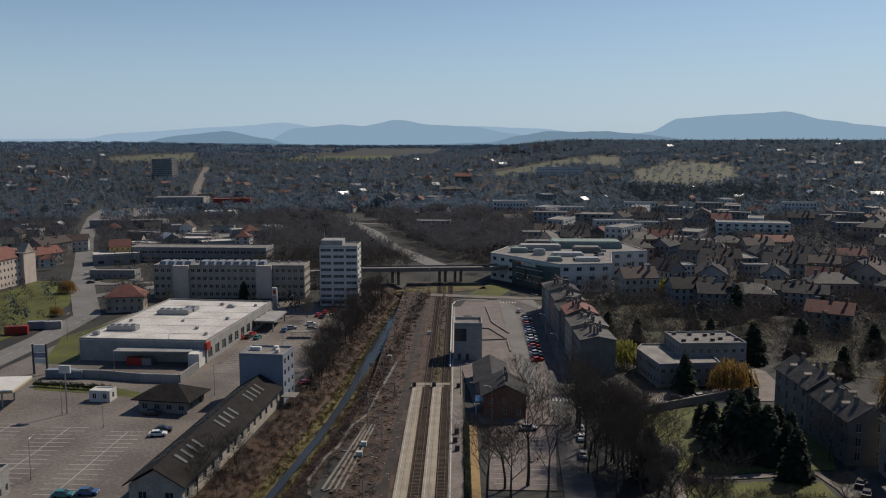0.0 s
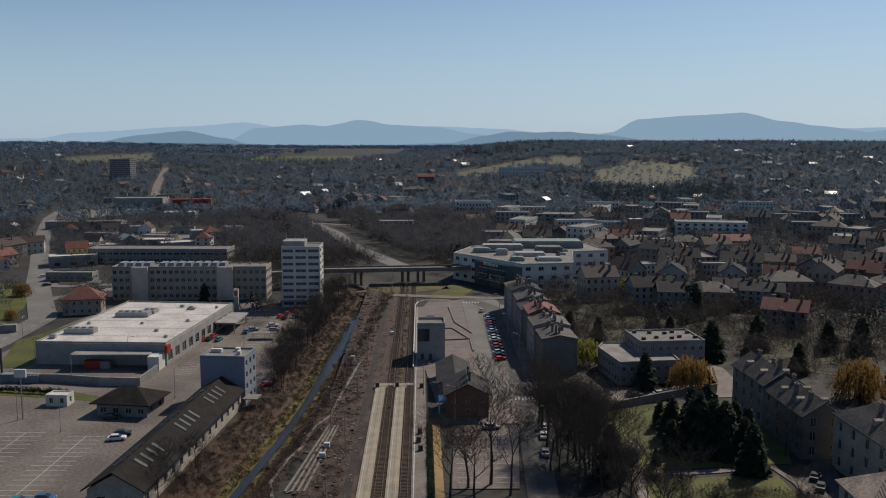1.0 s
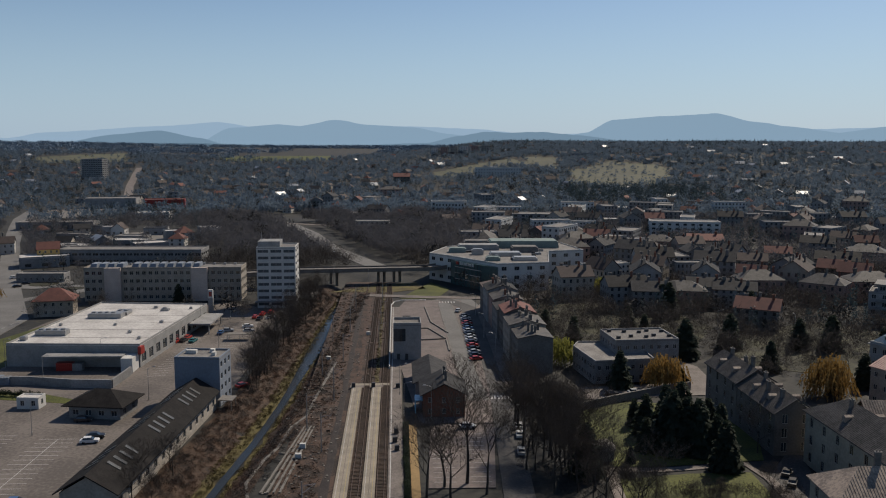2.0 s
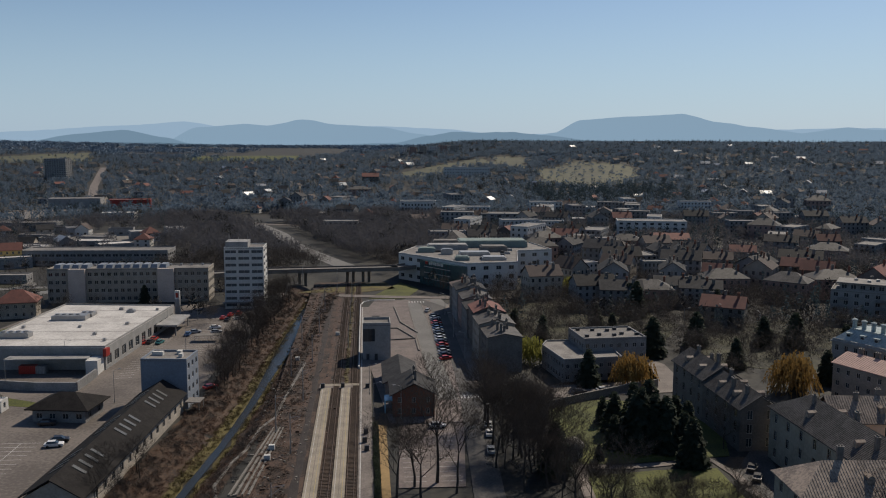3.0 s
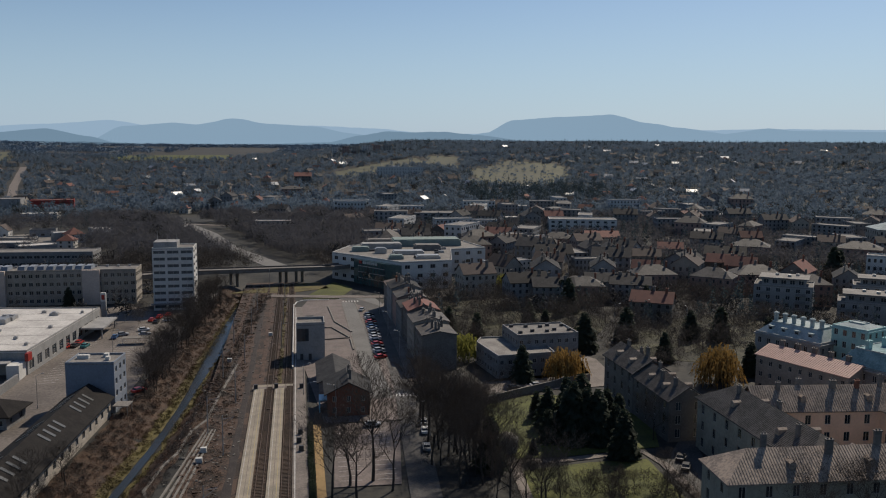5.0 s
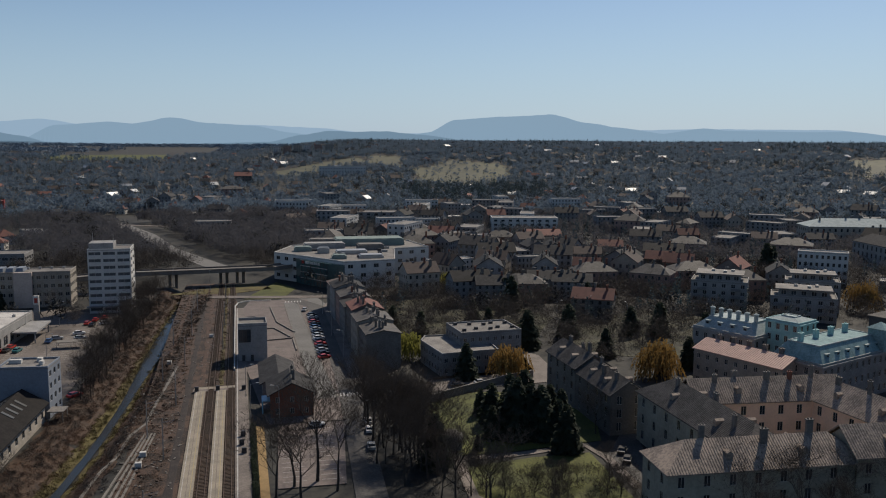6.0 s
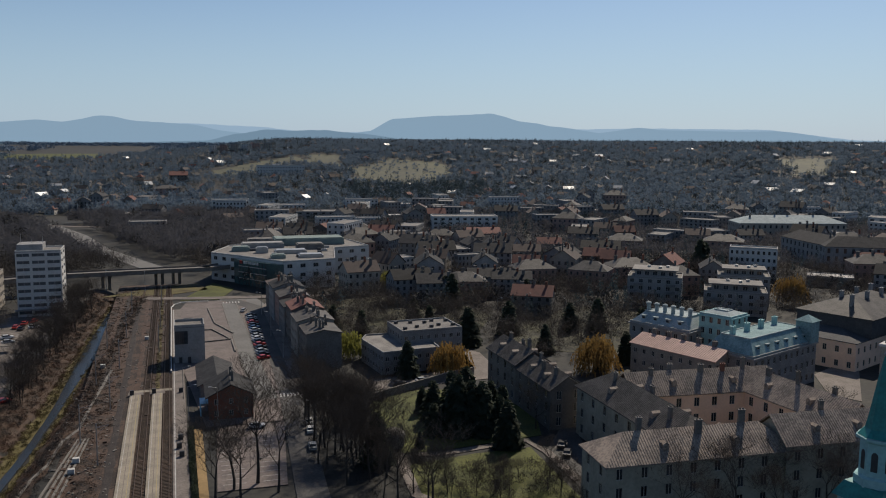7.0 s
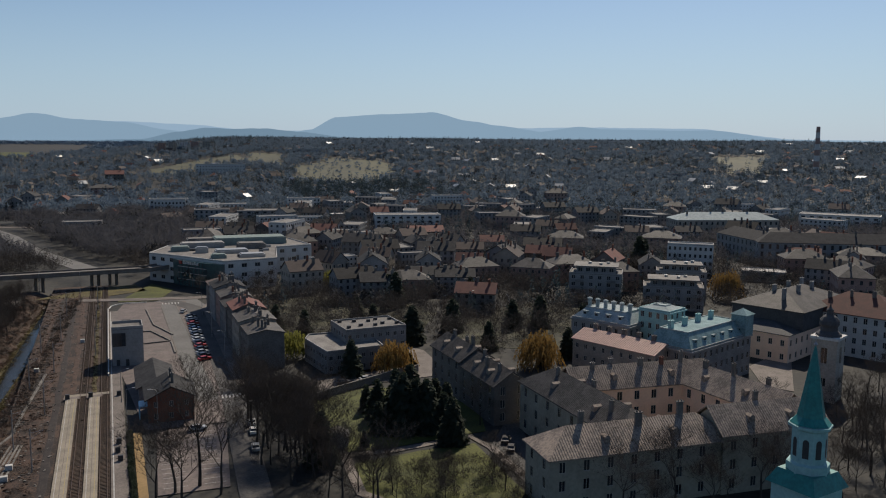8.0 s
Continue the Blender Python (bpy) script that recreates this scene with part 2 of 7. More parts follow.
CREEK = [(60, -50.0), (162, -43.7), (184, -41.5), (205, -39.2), (238, -37.2), (302, -35.2), (342, -33.5), (392, -31.5), (500, -28.0)]


def creek_x(y):
    for (a, xa), (b, xb) in zip(CREEK, CREEK[1:]):
        if y <= b:
            return xa + (xb - xa) * max(0.0, y - a) / (b - a)
    return CREEK[-1][1]


def height(x, y):
    """The lie of the land: flat valley floor, creek bed, hills beyond the town."""
    r, az = math.hypot(x, y), math.degrees(math.atan2(x, y))
    side = ss(az, -6, 7)
    right = 64 * ss(r, 820, 1950) - 14 * ss(r, 2050, 2700)
    left = 46 * ss(r, 900, 3000) + 14 * ss(-az, 12, 24) * ss(r, 1200, 2000)
    z = left + (right - left) * side + 3.0 * noise.noise((x * 0.004, y * 0.004, 0)) * ss(r, 900, 1500)
    d = x - creek_x(y)
    if 60 < y < 470 and abs(d) < 20:
        w = ss(y, 60, 120) * (1 - ss(y, 420, 470))
        z -= 3.2 * w * (1 - (ss(-d, 2.2, 12) if d < 0 else ss(d, 2.2, 8)))
    return z


def slab(name, pts, z, material, label, category="ground", thick=0.12, kind="structure", parent=None):
    bm = bmesh.new()
    a = sum(p[0] * q[1] - q[0] * p[1] for p, q in zip(pts, pts[1:] + pts[:1]))
    prism(bm, pts if a > 0 else pts[::-1], z - thick, z)
    bmesh.ops.triangulate(bm, faces=[f for f in bm.faces if len(f.verts) > 4])
    ob = part(name, bm, material, parent)
    return tagged(ob, label, category, kind=kind) if not parent else ob


WINDOW_MESHES = {}


def window_mesh(w, h, glass):
    """A frame with a cross bar and a pane behind it; origin at the middle, outside towards -y."""
    key = (round(w, 2), round(h, 2), glass.name)
    if key not in WINDOW_MESHES:
        bm = bmesh.new()
        t = min(0.09, w * 0.09)
        for x0, x1, z0, z1 in ((-w / 2, w / 2, -h / 2, -h / 2 + t), (-w / 2, w / 2, h / 2 - t, h / 2), (-w / 2, -w / 2 + t, -h / 2 + t, h / 2 - t),
                               (w / 2 - t, w / 2, -h / 2 + t, h / 2 - t), (-t / 2, t / 2, -h / 2 + t, h / 2 - t)):
            poly(bm, [(x0, -0.03, z0), (x1, -0.03, z0), (x1, -0.03, z1), (x0, -0.03, z1)])
        n = len(bm.faces)
        poly(bm, [(-w / 2, 0.02, -h / 2), (w / 2, 0.02, -h / 2), (w / 2, 0.02, h / 2), (-w / 2, 0.02, h / 2)])
        bm.faces.ensure_lookup_table()
        bm.faces[n].material_index = 1
        me = bpy.data.meshes.new("window")
        bm.to_mesh(me)
        bm.free()
        me.materials.append(FRAME)
        me.materials.append(glass)
        WINDOW_MESHES[key] = me
    return WINDOW_MESHES[key]


def facade(bm, p, q, z0, z1, cols, levels, ww, deep=0.18):
    """A wall from p to q (outside to its right) with recessed openings. levels: (sill, head) pairs. Returns the openings' middles."""
    d = Vector((q[0] - p[0], q[1] - p[1]))
    length = d.length
    d /= length
    nrm = Vector((d.y, -d.x))

    def at(u, v, e=0.0):
        return (p[0] + d.x * u - nrm.x * e, p[1] + d.y * u - nrm.y * e, v)

    step = length / cols if cols else length
    if not cols or ww > step * 0.95:
        cols, levels = 0, ()
    us = [0.0]
    for c in range(cols):
        m = (c + 0.5) * step
        us += [m - ww / 2, m + ww / 2]
    us.append(length)
    vs = [z0]
    for a, b in levels:
        vs += [a, b]
    vs.append(z1)
    holes = []
    for i in range(len(us) - 1):
        for j in range(len(vs) - 1):
            u0, u1, v0, v1 = us[i], us[i + 1], vs[j], vs[j + 1]
            if v1 - v0 < 1e-4:
                continue
            if i % 2 and j % 2:
                for e in (((u0, v0), (u1, v0)), ((u1, v0), (u1, v1)), ((u1, v1), (u0, v1)), ((u0, v1), (u0, v0))):
                    poly(bm, [at(*e[0]), at(*e[1]), at(*e[1], deep), at(*e[0], deep)])
                holes.append((at((u0 + u1) / 2, (v0 + v1) / 2, deep - 0.03), math.degrees(math.atan2(d.y, d.x)), u1 - u0, v1 - v0))
            else:
                poly(bm, [at(u0, v0), at(u1, v0), at(u1, v1), at(u0, v1)])
    return holes


def rect(w, d):
    return [(-w / 2, -d / 2), (w / 2, -d / 2), (w / 2, d / 2), (-w / 2, d / 2)]


def roof_solid(bm, w, d, z, rise, kind, over, t=0.25):
    """A gable (ridge along x) or hip roof as a closed body."""
    a, b = w / 2 + over, d / 2 + over
    run = 0.0 if kind == "gable" else min(b, a * 0.98)
    top = [(-a, -b, z), (a, -b, z), (a, b, z), (-a, b, z), (-a + run, 0, z + rise), (a - run, 0, z + rise)]
    hi, lo = [bm.verts.new(v) for v in top], [bm.verts.new((v[0], v[1], v[2] - t)) for v in top]
    for f in ((0, 1, 5, 4), (2, 3, 4, 5)):
        bm.faces.new([hi[i] for i in f])
        bm.faces.new([lo[i] for i in f[::-1]])
    for f in ((1, 2, 5), (3, 0, 4)):
        if kind != "gable":
            bm.faces.new([hi[i] for i in f])
            bm.faces.new([lo[i] for i in f[::-1]])
        else:
            i, j, k = f
            bm.faces.new((lo[i], lo[k], hi[k], hi[i]))
            bm.faces.new((lo[k], lo[j], hi[j], hi[k]))
    for i, j in ((0, 1), (2, 3)) + (() if kind == "gable" else ((1, 2), (3, 0))):
        bm.faces.new((lo[i], lo[j], hi[j], hi[i]))


def chimney(parent, x, y, z0, z1, material, w=0.9, d=0.6):
    bm = bmesh.new()
    box(bm, x - w / 2, x + w / 2, y - d / 2, y + d / 2, z0, z1)
    box(bm, x - w / 2 - 0.12, x + w / 2 + 0.12, y - d / 2 - 0.12, y + d / 2 + 0.12, z1 + 0.003, z1 + 0.2)
    for k in (-0.25, 0.25):
        box(bm, x + k * w - 0.12, x + k * w + 0.12, y - 0.12, y + 0.12, z1 + 0.203, z1 + 0.5)
    return part("chimney", bm, material, parent)


def building(name, label, category, x, y, turn, w, d, h, floors, walls, roofing, roof="gable", rise=3.5, over=0.4, step=3.0, ww=1.1, wh=1.5,
             first=0.9, chimneys=0, group="", glass=None, z=0.0, outline=None, blind=(), seams=0.0, parapet=0.5, rng=None, joined=False, dormers=0):
    """A house: wall, roof, each window, chimneys. Local x is its length; its front faces -y."""
    rng = rng or random.Random(name + str(x))
    th = thing(name, label, category, pose(x, y, z, 0, 0, turn), group)
    pts = outline or rect(w, d)
    fh = h / floors
    levels = [(i * fh + first, min(i * fh + first + wh, (i + 1) * fh - 0.15)) for i in range(floors)]
    bm, holes = bmesh.new(), []
    for k, (p, q) in enumerate(zip(pts, pts[1:] + pts[:1])):
        n = int(math.hypot(q[0] - p[0], q[1] - p[1]) / step)
        holes += facade(bm, p, q, -0.6, h, 0 if k in blind else n, levels, ww)
    if roof == "gable":
        for s in (-1, 1):
            poly(bm, [(s * w / 2, -s * d / 2, h), (s * w / 2, s * d / 2, h), (s * w / 2, 0, h + rise * d / (d + 2 * over) - 0.05)])
    else:
        poly(bm, [(a, b, h - 0.02) for a, b in pts])
    part("wall", bm, walls, th)
    bm = bmesh.new()
    if roof == "flat":
        prism(bm, pts, h + 0.003, h + 0.2)
    else:
        roof_solid(bm, w, d, h + 0.1, rise, roof, over)
    rf = part("roof", bm, roofing, th)
    if roof == "flat":
        for p, q in zip(pts, pts[1:] + pts[:1]):
            u = Vector((q[0] - p[0], q[1] - p[1])).normalized() * 0.3
            bm = bmesh.new()
            prism(bm, [(p[0] + u.x, p[1] + u.y), (q[0], q[1]), (q[0] - u.y, q[1] + u.x), (p[0] + u.x - u.y, p[1] + u.y + u.x)], h + 0.203, h + 0.2 + parapet)
            part("parapet", bm, walls, rf)
    if seams:
        bm = bmesh.new()
        a, b = w / 2 + over, d / 2 + over
        n = int(2 * a / seams)
        for i in range(1, n):
            u = -a + 2 * a * i / n
            run = b if roof == "hip" else 0.001
            k = min(1.0, (a - abs(u)) / run)
            for s in (-1, 1):
                e0, e1 = (u, s * b, h + 0.1), (u, s * b * (1 - k), h + 0.1 + rise * k)
                g = 0.05
                poly(bm, [(e0[0] - g, e0[1], e0[2]), (e0[0], e0[1], e0[2] + 0.09), (e1[0], e1[1], e1[2] + 0.09), (e1[0] - g, e1[1], e1[2])])
                poly(bm, [(e0[0] + g, e0[1], e0[2]), (e1[0] + g, e1[1], e1[2]), (e1[0], e1[1], e1[2] + 0.09), (e0[0], e0[1], e0[2] + 0.09)])
        part("seams", bm, roofing, rf)
    if joined and holes:
        bm = bmesh.new()
        for (px, py, pz), ang, hw, hh in holes:
            c, s = math.cos(radians(ang)) * hw / 2, math.sin(radians(ang)) * hw / 2
            poly(bm, [(px - c, py - s, pz - hh / 2), (px + c, py + s, pz - hh / 2), (px + c, py + s, pz + hh / 2), (px - c, py - s, pz + hh / 2)])
        tagged(part("glazing", bm, glass or GLASS, th), kind="stuff")
        holes = []
    for (px, py, pz), ang, hw, hh in holes:
        ob = new("window", window_mesh(hw, hh, glass or GLASS))
        ob.matrix_world = pose(px, py, pz, 0, 0, ang)
        ob.parent = th
    for i in range(dormers):
        for side in (-1, 1):
            u = (-0.5 + (i + 0.5) / dormers) * w * 0.8 + rng.uniform(-1, 1)
            v = side * (d / 2 + over) * 0.55
            zz = h + 0.1 + rise * 0.45
            bm = bmesh.new()
            q = [(u - 0.6, v + side * 0.7, zz - 0.4), (u + 0.6, v + side * 0.7, zz - 0.4), (u + 0.6, v + side * 0.7, zz + 0.75), (u, v + side * 0.7, zz + 1.15), (u - 0.6, v + side * 0.7, zz + 0.75)]
            e = [(a, v - side * 1.3, c) for a, b, c in q]
            poly(bm, q if side < 0 else q[::-1])
            for k in range(5):
                poly(bm, [q[k], q[(k + 1) % 5], e[(k + 1) % 5], e[k]])
            part("dormer", bm, TIN, rf)
    for i in range(chimneys):
        u = (-0.5 + (i + 0.5) / chimneys) * (w * 0.86) + rng.uniform(-0.8, 0.8)
        v = rng.uniform(-0.22, 0.22) * d
        base = h + (rise * (1 - abs(v) / (d / 2)) if roof != "flat" else 0)
        chimney(th, u, v, base - 0.6, base + rng.uniform(1.6, 2.9), BRICK if rng.random() < 0.06 else BROWNWALL, rng.uniform(0.8, 1.4))
    return th


# ---- ground ----
def axis(near, lo, hi, fine, grow):
    """Steps that are fine in the near stretch and grow outside it."""
    v = list(np.arange(near[0], near[1] + 0.01, fine))
    s, a = fine, v[-1]
    while a < hi:
        s *= grow
        a += s
        v.append(a)
    s, a = fine, v[0]
    while a > lo:
        s *= grow
        a -= s
        v.insert(0, a)
    return v


gx = axis((-64, -16), -6500, 6500, 2.0, 1.045)
gy = axis((90, 470), -4000, 6500, 6.0, 1.04)
verts = [(x, y, height(x, y) - 0.12) for y in gy for x in gx]
nx = len(gx)
faces = [(j * nx + i, j * nx + i + 1, (j + 1) * nx + i + 1, (j + 1) * nx + i) for j in range(len(gy) - 1) for i in range(nx - 1)]
me = bpy.data.meshes.new("ground")
me.from_pydata(verts, [], faces)
me.materials.append(GROUND)
me.polygons.foreach_set("use_smooth", [True] * len(faces))
tagged(new("ground", me), "dry spring earth and grass over valley and hills", "ground", kind="structure")
LEAN_RAIL = 1.09
RAIL = pose(0, 0, 0, 0, 0, LEAN_RAIL)
TAKEN = []  # discs (x, y, radius) kept free of scattered trees and houses


def rail_xy(x, y):
    v = RAIL @ Vector((x, y, 0))
    return (v.x, v.y)


def strip(x0, x1, y0, y1):
    return [rail_xy(x0, y0), rail_xy(x1, y0), rail_xy(x1, y1), rail_xy(x0, y1)]


def ribbon(name, pts, width, material, label, category="road", lift=0.05, kind="structure", keep=True, parent=None):
    """A strip that follows a line over the land."""
    line = []
    for (x0, y0), (x1, y1) in zip(pts, pts[1:]):
        n = max(1, int(math.hypot(x1 - x0, y1 - y0) / 12))
        line += [(x0 + (x1 - x0) * i / n, y0 + (y1 - y0) * i / n) for i in range(n)]
    line.append(pts[-1])
    bm, rows = bmesh.new(), []
    for i, (x, y) in enumerate(line):
        a, b = line[max(0, i - 1)], line[min(len(line) - 1, i + 1)]
        d = Vector((b[0] - a[0], b[1] - a[1])).normalized() * (width / 2)
        rows.append([bm.verts.new((x + s * d.y, y - s * d.x, height(x, y) + lift + e)) for s, e in ((-1, -0.3), (-1, 0), (1, 0), (1, -0.3))])
        if keep:
            TAKEN.append((x, y, width / 2 + (9 if name == "valley_road" else 3)))
    for p, q in zip(rows, rows[1:]):
        for k in range(3):
            bm.faces.new((p[k], p[k + 1], q[k + 1], q[k]))
    ob = part(name, bm, material, parent)
    return ob if parent else tagged(ob, label, category, kind=kind)


def inside(x, y, pts):
    c = False
    for (x0, y0), (x1, y1) in zip(pts, pts[1:] + pts[:1]):
        if (y0 > y) != (y1 > y) and x < (x1 - x0) * (y - y0) / (y1 - y0) + x0:
            c = not c
    return c


def patch(name, pts, material, label, category, cell=18, lift=0.5):
    """A field that follows the land inside an outline."""
    bm, made = bmesh.new(), {}

    def v(i, j):
        if (i, j) not in made:
            x, y = i * cell + 5 * noise.noise((i * 0.7, j * 0.7, 1)), j * cell + 5 * noise.noise((i * 0.7, j * 0.7, 5))
            made[i, j] = bm.verts.new((x, y, height(x, y) + lift))
        return made[i, j]

    xs, ys = [p[0] for p in pts], [p[1] for p in pts]
    for i in range(int(min(xs) // cell), int(max(xs) // cell) + 1):
        for j in range(int(min(ys) // cell), int(max(ys) // cell) + 1):
            cx, cy = (i + 0.5) * cell, (j + 0.5) * cell
            if inside(cx, cy, pts):
                bm.faces.new((v(i, j), v(i + 1, j), v(i + 1, j + 1), v(i, j + 1)))
                TAKEN.append((cx, cy, cell * 0.6))
    return tagged(part(name, bm, material, None), label, category, kind="structure")


def by_ridge(name, label, category, p, q, d, h, rise, floors, walls, roofing, **more):
    """A building under a ridge from p to q."""
    dx, dy = q[0] - p[0], q[1] - p[1]
    w = math.hypot(dx, dy)
    turn = math.degrees(math.atan2(dy, dx))
    if more.get("roof") == "hip":
        w += d * more.pop("ends", 1.0)
    more.pop("ends", None)
    return building(name, label, category, (p[0] + q[0]) / 2, (p[1] + q[1]) / 2, turn, w, d, h, floors, walls, roofing, rise=rise, **more)


# ---- railway land ----
slab("rail_bed", strip(-26, -1.6, 90, 430), 0.0, BALLAST, "brown weathered ballast of the railway yard")
for x0, x1 in ((-13.2, -10.3), (-7.3, -4.6)):
    slab("track_ballast", strip(x1 + 0.15, x1 + 2.75, 100, 420), 0.035, BALLAST, "dark ballast between the platforms", "ballast", 0.04)
    pf = slab("platform", strip(x0, x1, 100, 241), 0.35, PLATFORM, "narrow pale paved station platform with edge lines", "platform", 0.4)
    for x, m in ((x0 + 0.5, LINE), (x1 - 0.65, YLINE), ((x0 + x1) / 2, PAVING)):
        slab("edge_line", strip(x, x + 0.12, 100, 240.5), 0.358, m, "", thick=0.006, parent=pf)
    slab("end_ramp", strip(x0 - 0.6, x1 + 0.6, 241.1, 243.5), 0.2, PAVING, "", thick=0.2, parent=pf)
slab("crossing_path", strip(-13.6, -2.2, 243.6, 245.8), 0.14, PLATFORM, "pale paved crossing over the tracks", "path", 0.12)
sp = slab("station_platform", strip(-2.0, 1.4, 100, 362), 0.3, PAVING, "grey paved side platform beside the forecourt", "platform", 0.35)
slab("edge_line", strip(-1.6, -1.35, 100, 362), 0.308, LINE, "", thick=0.006, parent=sp)
slab("platform_wall", strip(-2.5, -2.15, 262, 366), 0.9, WHITE, "low white platform wall", "wall", 1.0)
ribbon("platform_wall", [(-9.0, 366), (-8.2, 372), (-5.5, 375.5), (-2, 376.5), (6, 376.5)], 0.4, WHITE, "low white wall curving round the platform end", "wall", 0.8, keep=False)
slab("gravel_path", strip(3.0, 4.9, 100, 208), 0.12, SAND, "ochre gravel path beside the hedge", "path")


def track(x, y0, y1):
    """Two rails on sleepers."""
    th = thing("railway_track", "rusty railway track on brown ballast", "railway track", RAIL)
    for s in (-0.75, 0.75):
        bm = bmesh.new()
        box(bm, x + s - 0.07, x + s + 0.07, y0, y1, 0.13, 0.3)
        box(bm, x + s - 0.035, x + s + 0.035, y0, y1, 0.303, 0.33)
        part("rail", bm, RAILSTEEL, th)
    bm, y = bmesh.new(), y0
    while y < y1:
        box(bm, x - 1.25, x + 1.25, y - 0.14, y + 0.14, -0.05, 0.125)
        y += 0.75
    tagged(part("sleeper_bed", bm, WOOD, th), kind="stuff")


for x, y0, y1 in ((-8.8, 100, 425), (-3.5, 100, 425)):
    track(x, y0, y1)

# worn beds of old tracks through the yard
for x0, x1, y0, y1, w, m, lab in ((-15.2, -15.2, 100, 420, 1.7, DARKBED, "dark oily strip of an old track bed"), (-18.4, -17.6, 246, 425, 1.5, RUSTBED, "rusty strip of an old track bed"), (-21.5, -19.5, 250, 425, 1.9, DARKBED, "dark oily strip of an old track bed"),
                                 (-24.0, -22.0, 120, 425, 1.3, RUSTBED, "rusty strip of an old track bed"), (-11.6, -12.2, 247, 425, 1.5, RUSTBED, "rusty strip of an old track bed"), (-6.1, -6.1, 247, 425, 1.2, BANK, "dry grass strip between the tracks")):
    bm, rows = bmesh.new(), []
    for k in range(61):
        t = k / 60
        c, y = x0 + (x1 - x0) * t + 0.35 * noise.noise((y0 + t * 31, x0, 0)), y0 + (y1 - y0) * t
        h = w / 2 * (1 + 0.5 * noise.noise((t * 40, x0, 5)))
        rows.append([bm.verts.new((*rail_xy(c + d, y), z)) for d, z in ((-h, 0.002), (-h * 0.7, 0.03), (h * 0.7, 0.03), (h, 0.002))])
    for p, q in zip(rows, rows[1:]):
        for k in range(3):
            bm.faces.new((p[k], p[k + 1], q[k + 1], q[k]))
    tagged(part("track_bed", bm, m, None), lab, "track bed", kind="structure")

# pale beams of a lifted siding and the cable trough beside it
siding = thing("lifted_siding", "old pale concrete beams of a lifted siding", "railway siding")
p0, p1 = (-29.5, 166.6), (-26.3, 207.6)
for k in range(4):
    bm = bmesh.new()
    o = -2.0 + k * 1.3
    prism(bm, [(p0[0] + o, p0[1]), (p0[0] + o + 0.5, p0[1]), (p1[0] + o * 0.6 + 0.4, p1[1]), (p1[0] + o * 0.6, p1[1])], -0.05, 0.22)
    part("beam", bm, CONCRETE, siding)
trough = [(-33.2, 163.1), (-35.2, 171.7), (-33.8, 184.1), (-31.8, 192.1), (-30.6, 207.5), (-28.0, 215.2), (-27.3, 232.8), (-25.9, 255.2), (-25.0, 270.2)]
ribbon("cable_trough", trough, 0.7, CONCRETE, "pale concrete cable trough beside the tracks", "cable trough", 0.2, keep=False)
track_road = [(-23.0, 166.3), (-22.2, 188.8), (-22.2, 217.8), (-21.3, 238.5)]
ribbon("service_path", track_road, 1.6, BALLAST, "grey service path along the yard", "path", 0.06, keep=False)

# ---- lots, roads, pavements ----
slab("parking_lot", [(-150, 110), (-72, 110), (-66, 160), (-64, 200), (-53, 240), (-50, 352), (-80, 374), (-140, 374), (-146, 330), (-150, 260)], 0.03, SETTS, "worn grey paved parking lot with painted bays", "parking lot")
slab("forecourt", [(2.0, 209), (25, 209), (25, 235), (23, 300), (22, 378), (-3, 380), (-6, 362), (-3.6, 262)], 0.08, PINKPAVE, "pale paved station forecourt", "pavement", 0.12)
slab("station_parking", [(3.4, 168), (17.5, 168), (21, 208), (4.5, 208)], 0.1, PINKPAVE, "pale paved station parking bays", "parking lot")
ribbon("station_street", [(20.5, 120), (22, 165), (25.5, 235), (26.5, 300), (24, 362), (12, 386)], 6.5, ASPHALT, "grey asphalt street beside the forecourt", lift=0.12)
ribbon("forecourt_road", [(14.5, 372), (15.2, 340), (16.0, 310), (16.6, 280), (17.4, 250), (18.6, 228)], 5.6, ROADGREY, "grey bus lane across the forecourt", lift=0.1, keep=False)
for o in (-3.0, 3.0):
    ribbon("kerb", [(14.5 + o, 372), (15.2 + o, 340), (16.0 + o, 310), (16.6 + o, 280), (17.4 + o, 250), (18.6 + o, 228)], 0.3, CONCRETE, "pale kerb of the bus lane", "kerb", 0.2, keep=False)
slab("pavement", [(27.5, 240), (32.5, 240), (31, 372), (27.5, 360)], 0.16, PAVING, "narrow pavement along the street houses", "pavement")
ribbon("main_road", [(-150, 110), (-158, 225), (-158, 297), (-161, 340), (-180, 378), (-203, 425), (-228, 481), (-278, 590), (-330, 711), (-362, 789), (-390, 880)], 11, ROADGREY, "wide grey asphalt main road", lift=0.1)
ribbon("side_road", [(-180, 378), (-150, 420), (-100, 428)], 8, ROADGREY, "grey asphalt side road", lift=0.11)
ribbon("crossing_road", [(-88, 412), (-48, 397), (6, 386), (24, 384), (60, 380)], 6, PAVING, "pale road over the rail crossing", lift=0.24)
ribbon("valley_road", [(-14, 472), (-25, 495), (-56, 572), (-80, 663), (-110, 744), (-190, 860)], 12, ROADGREY, "pale wide road in the valley", lift=0.12)
ribbon("valley_road", [(-110, 744), (-60, 722), (-10, 730)], 8, PAVING, "pale road in the valley", lift=0.13)
ribbon("hill_road", [(-346, 1036), (-413, 1250), (-469, 1446), (-520, 1631)], 11, PAVING, "pale straight road up the hill", lift=0.3)
ribbon("town_road", [(-390, 880), (-338, 892), (-300, 890)], 14, PAVING, "pale road junction at the edge of town", lift=0.2)
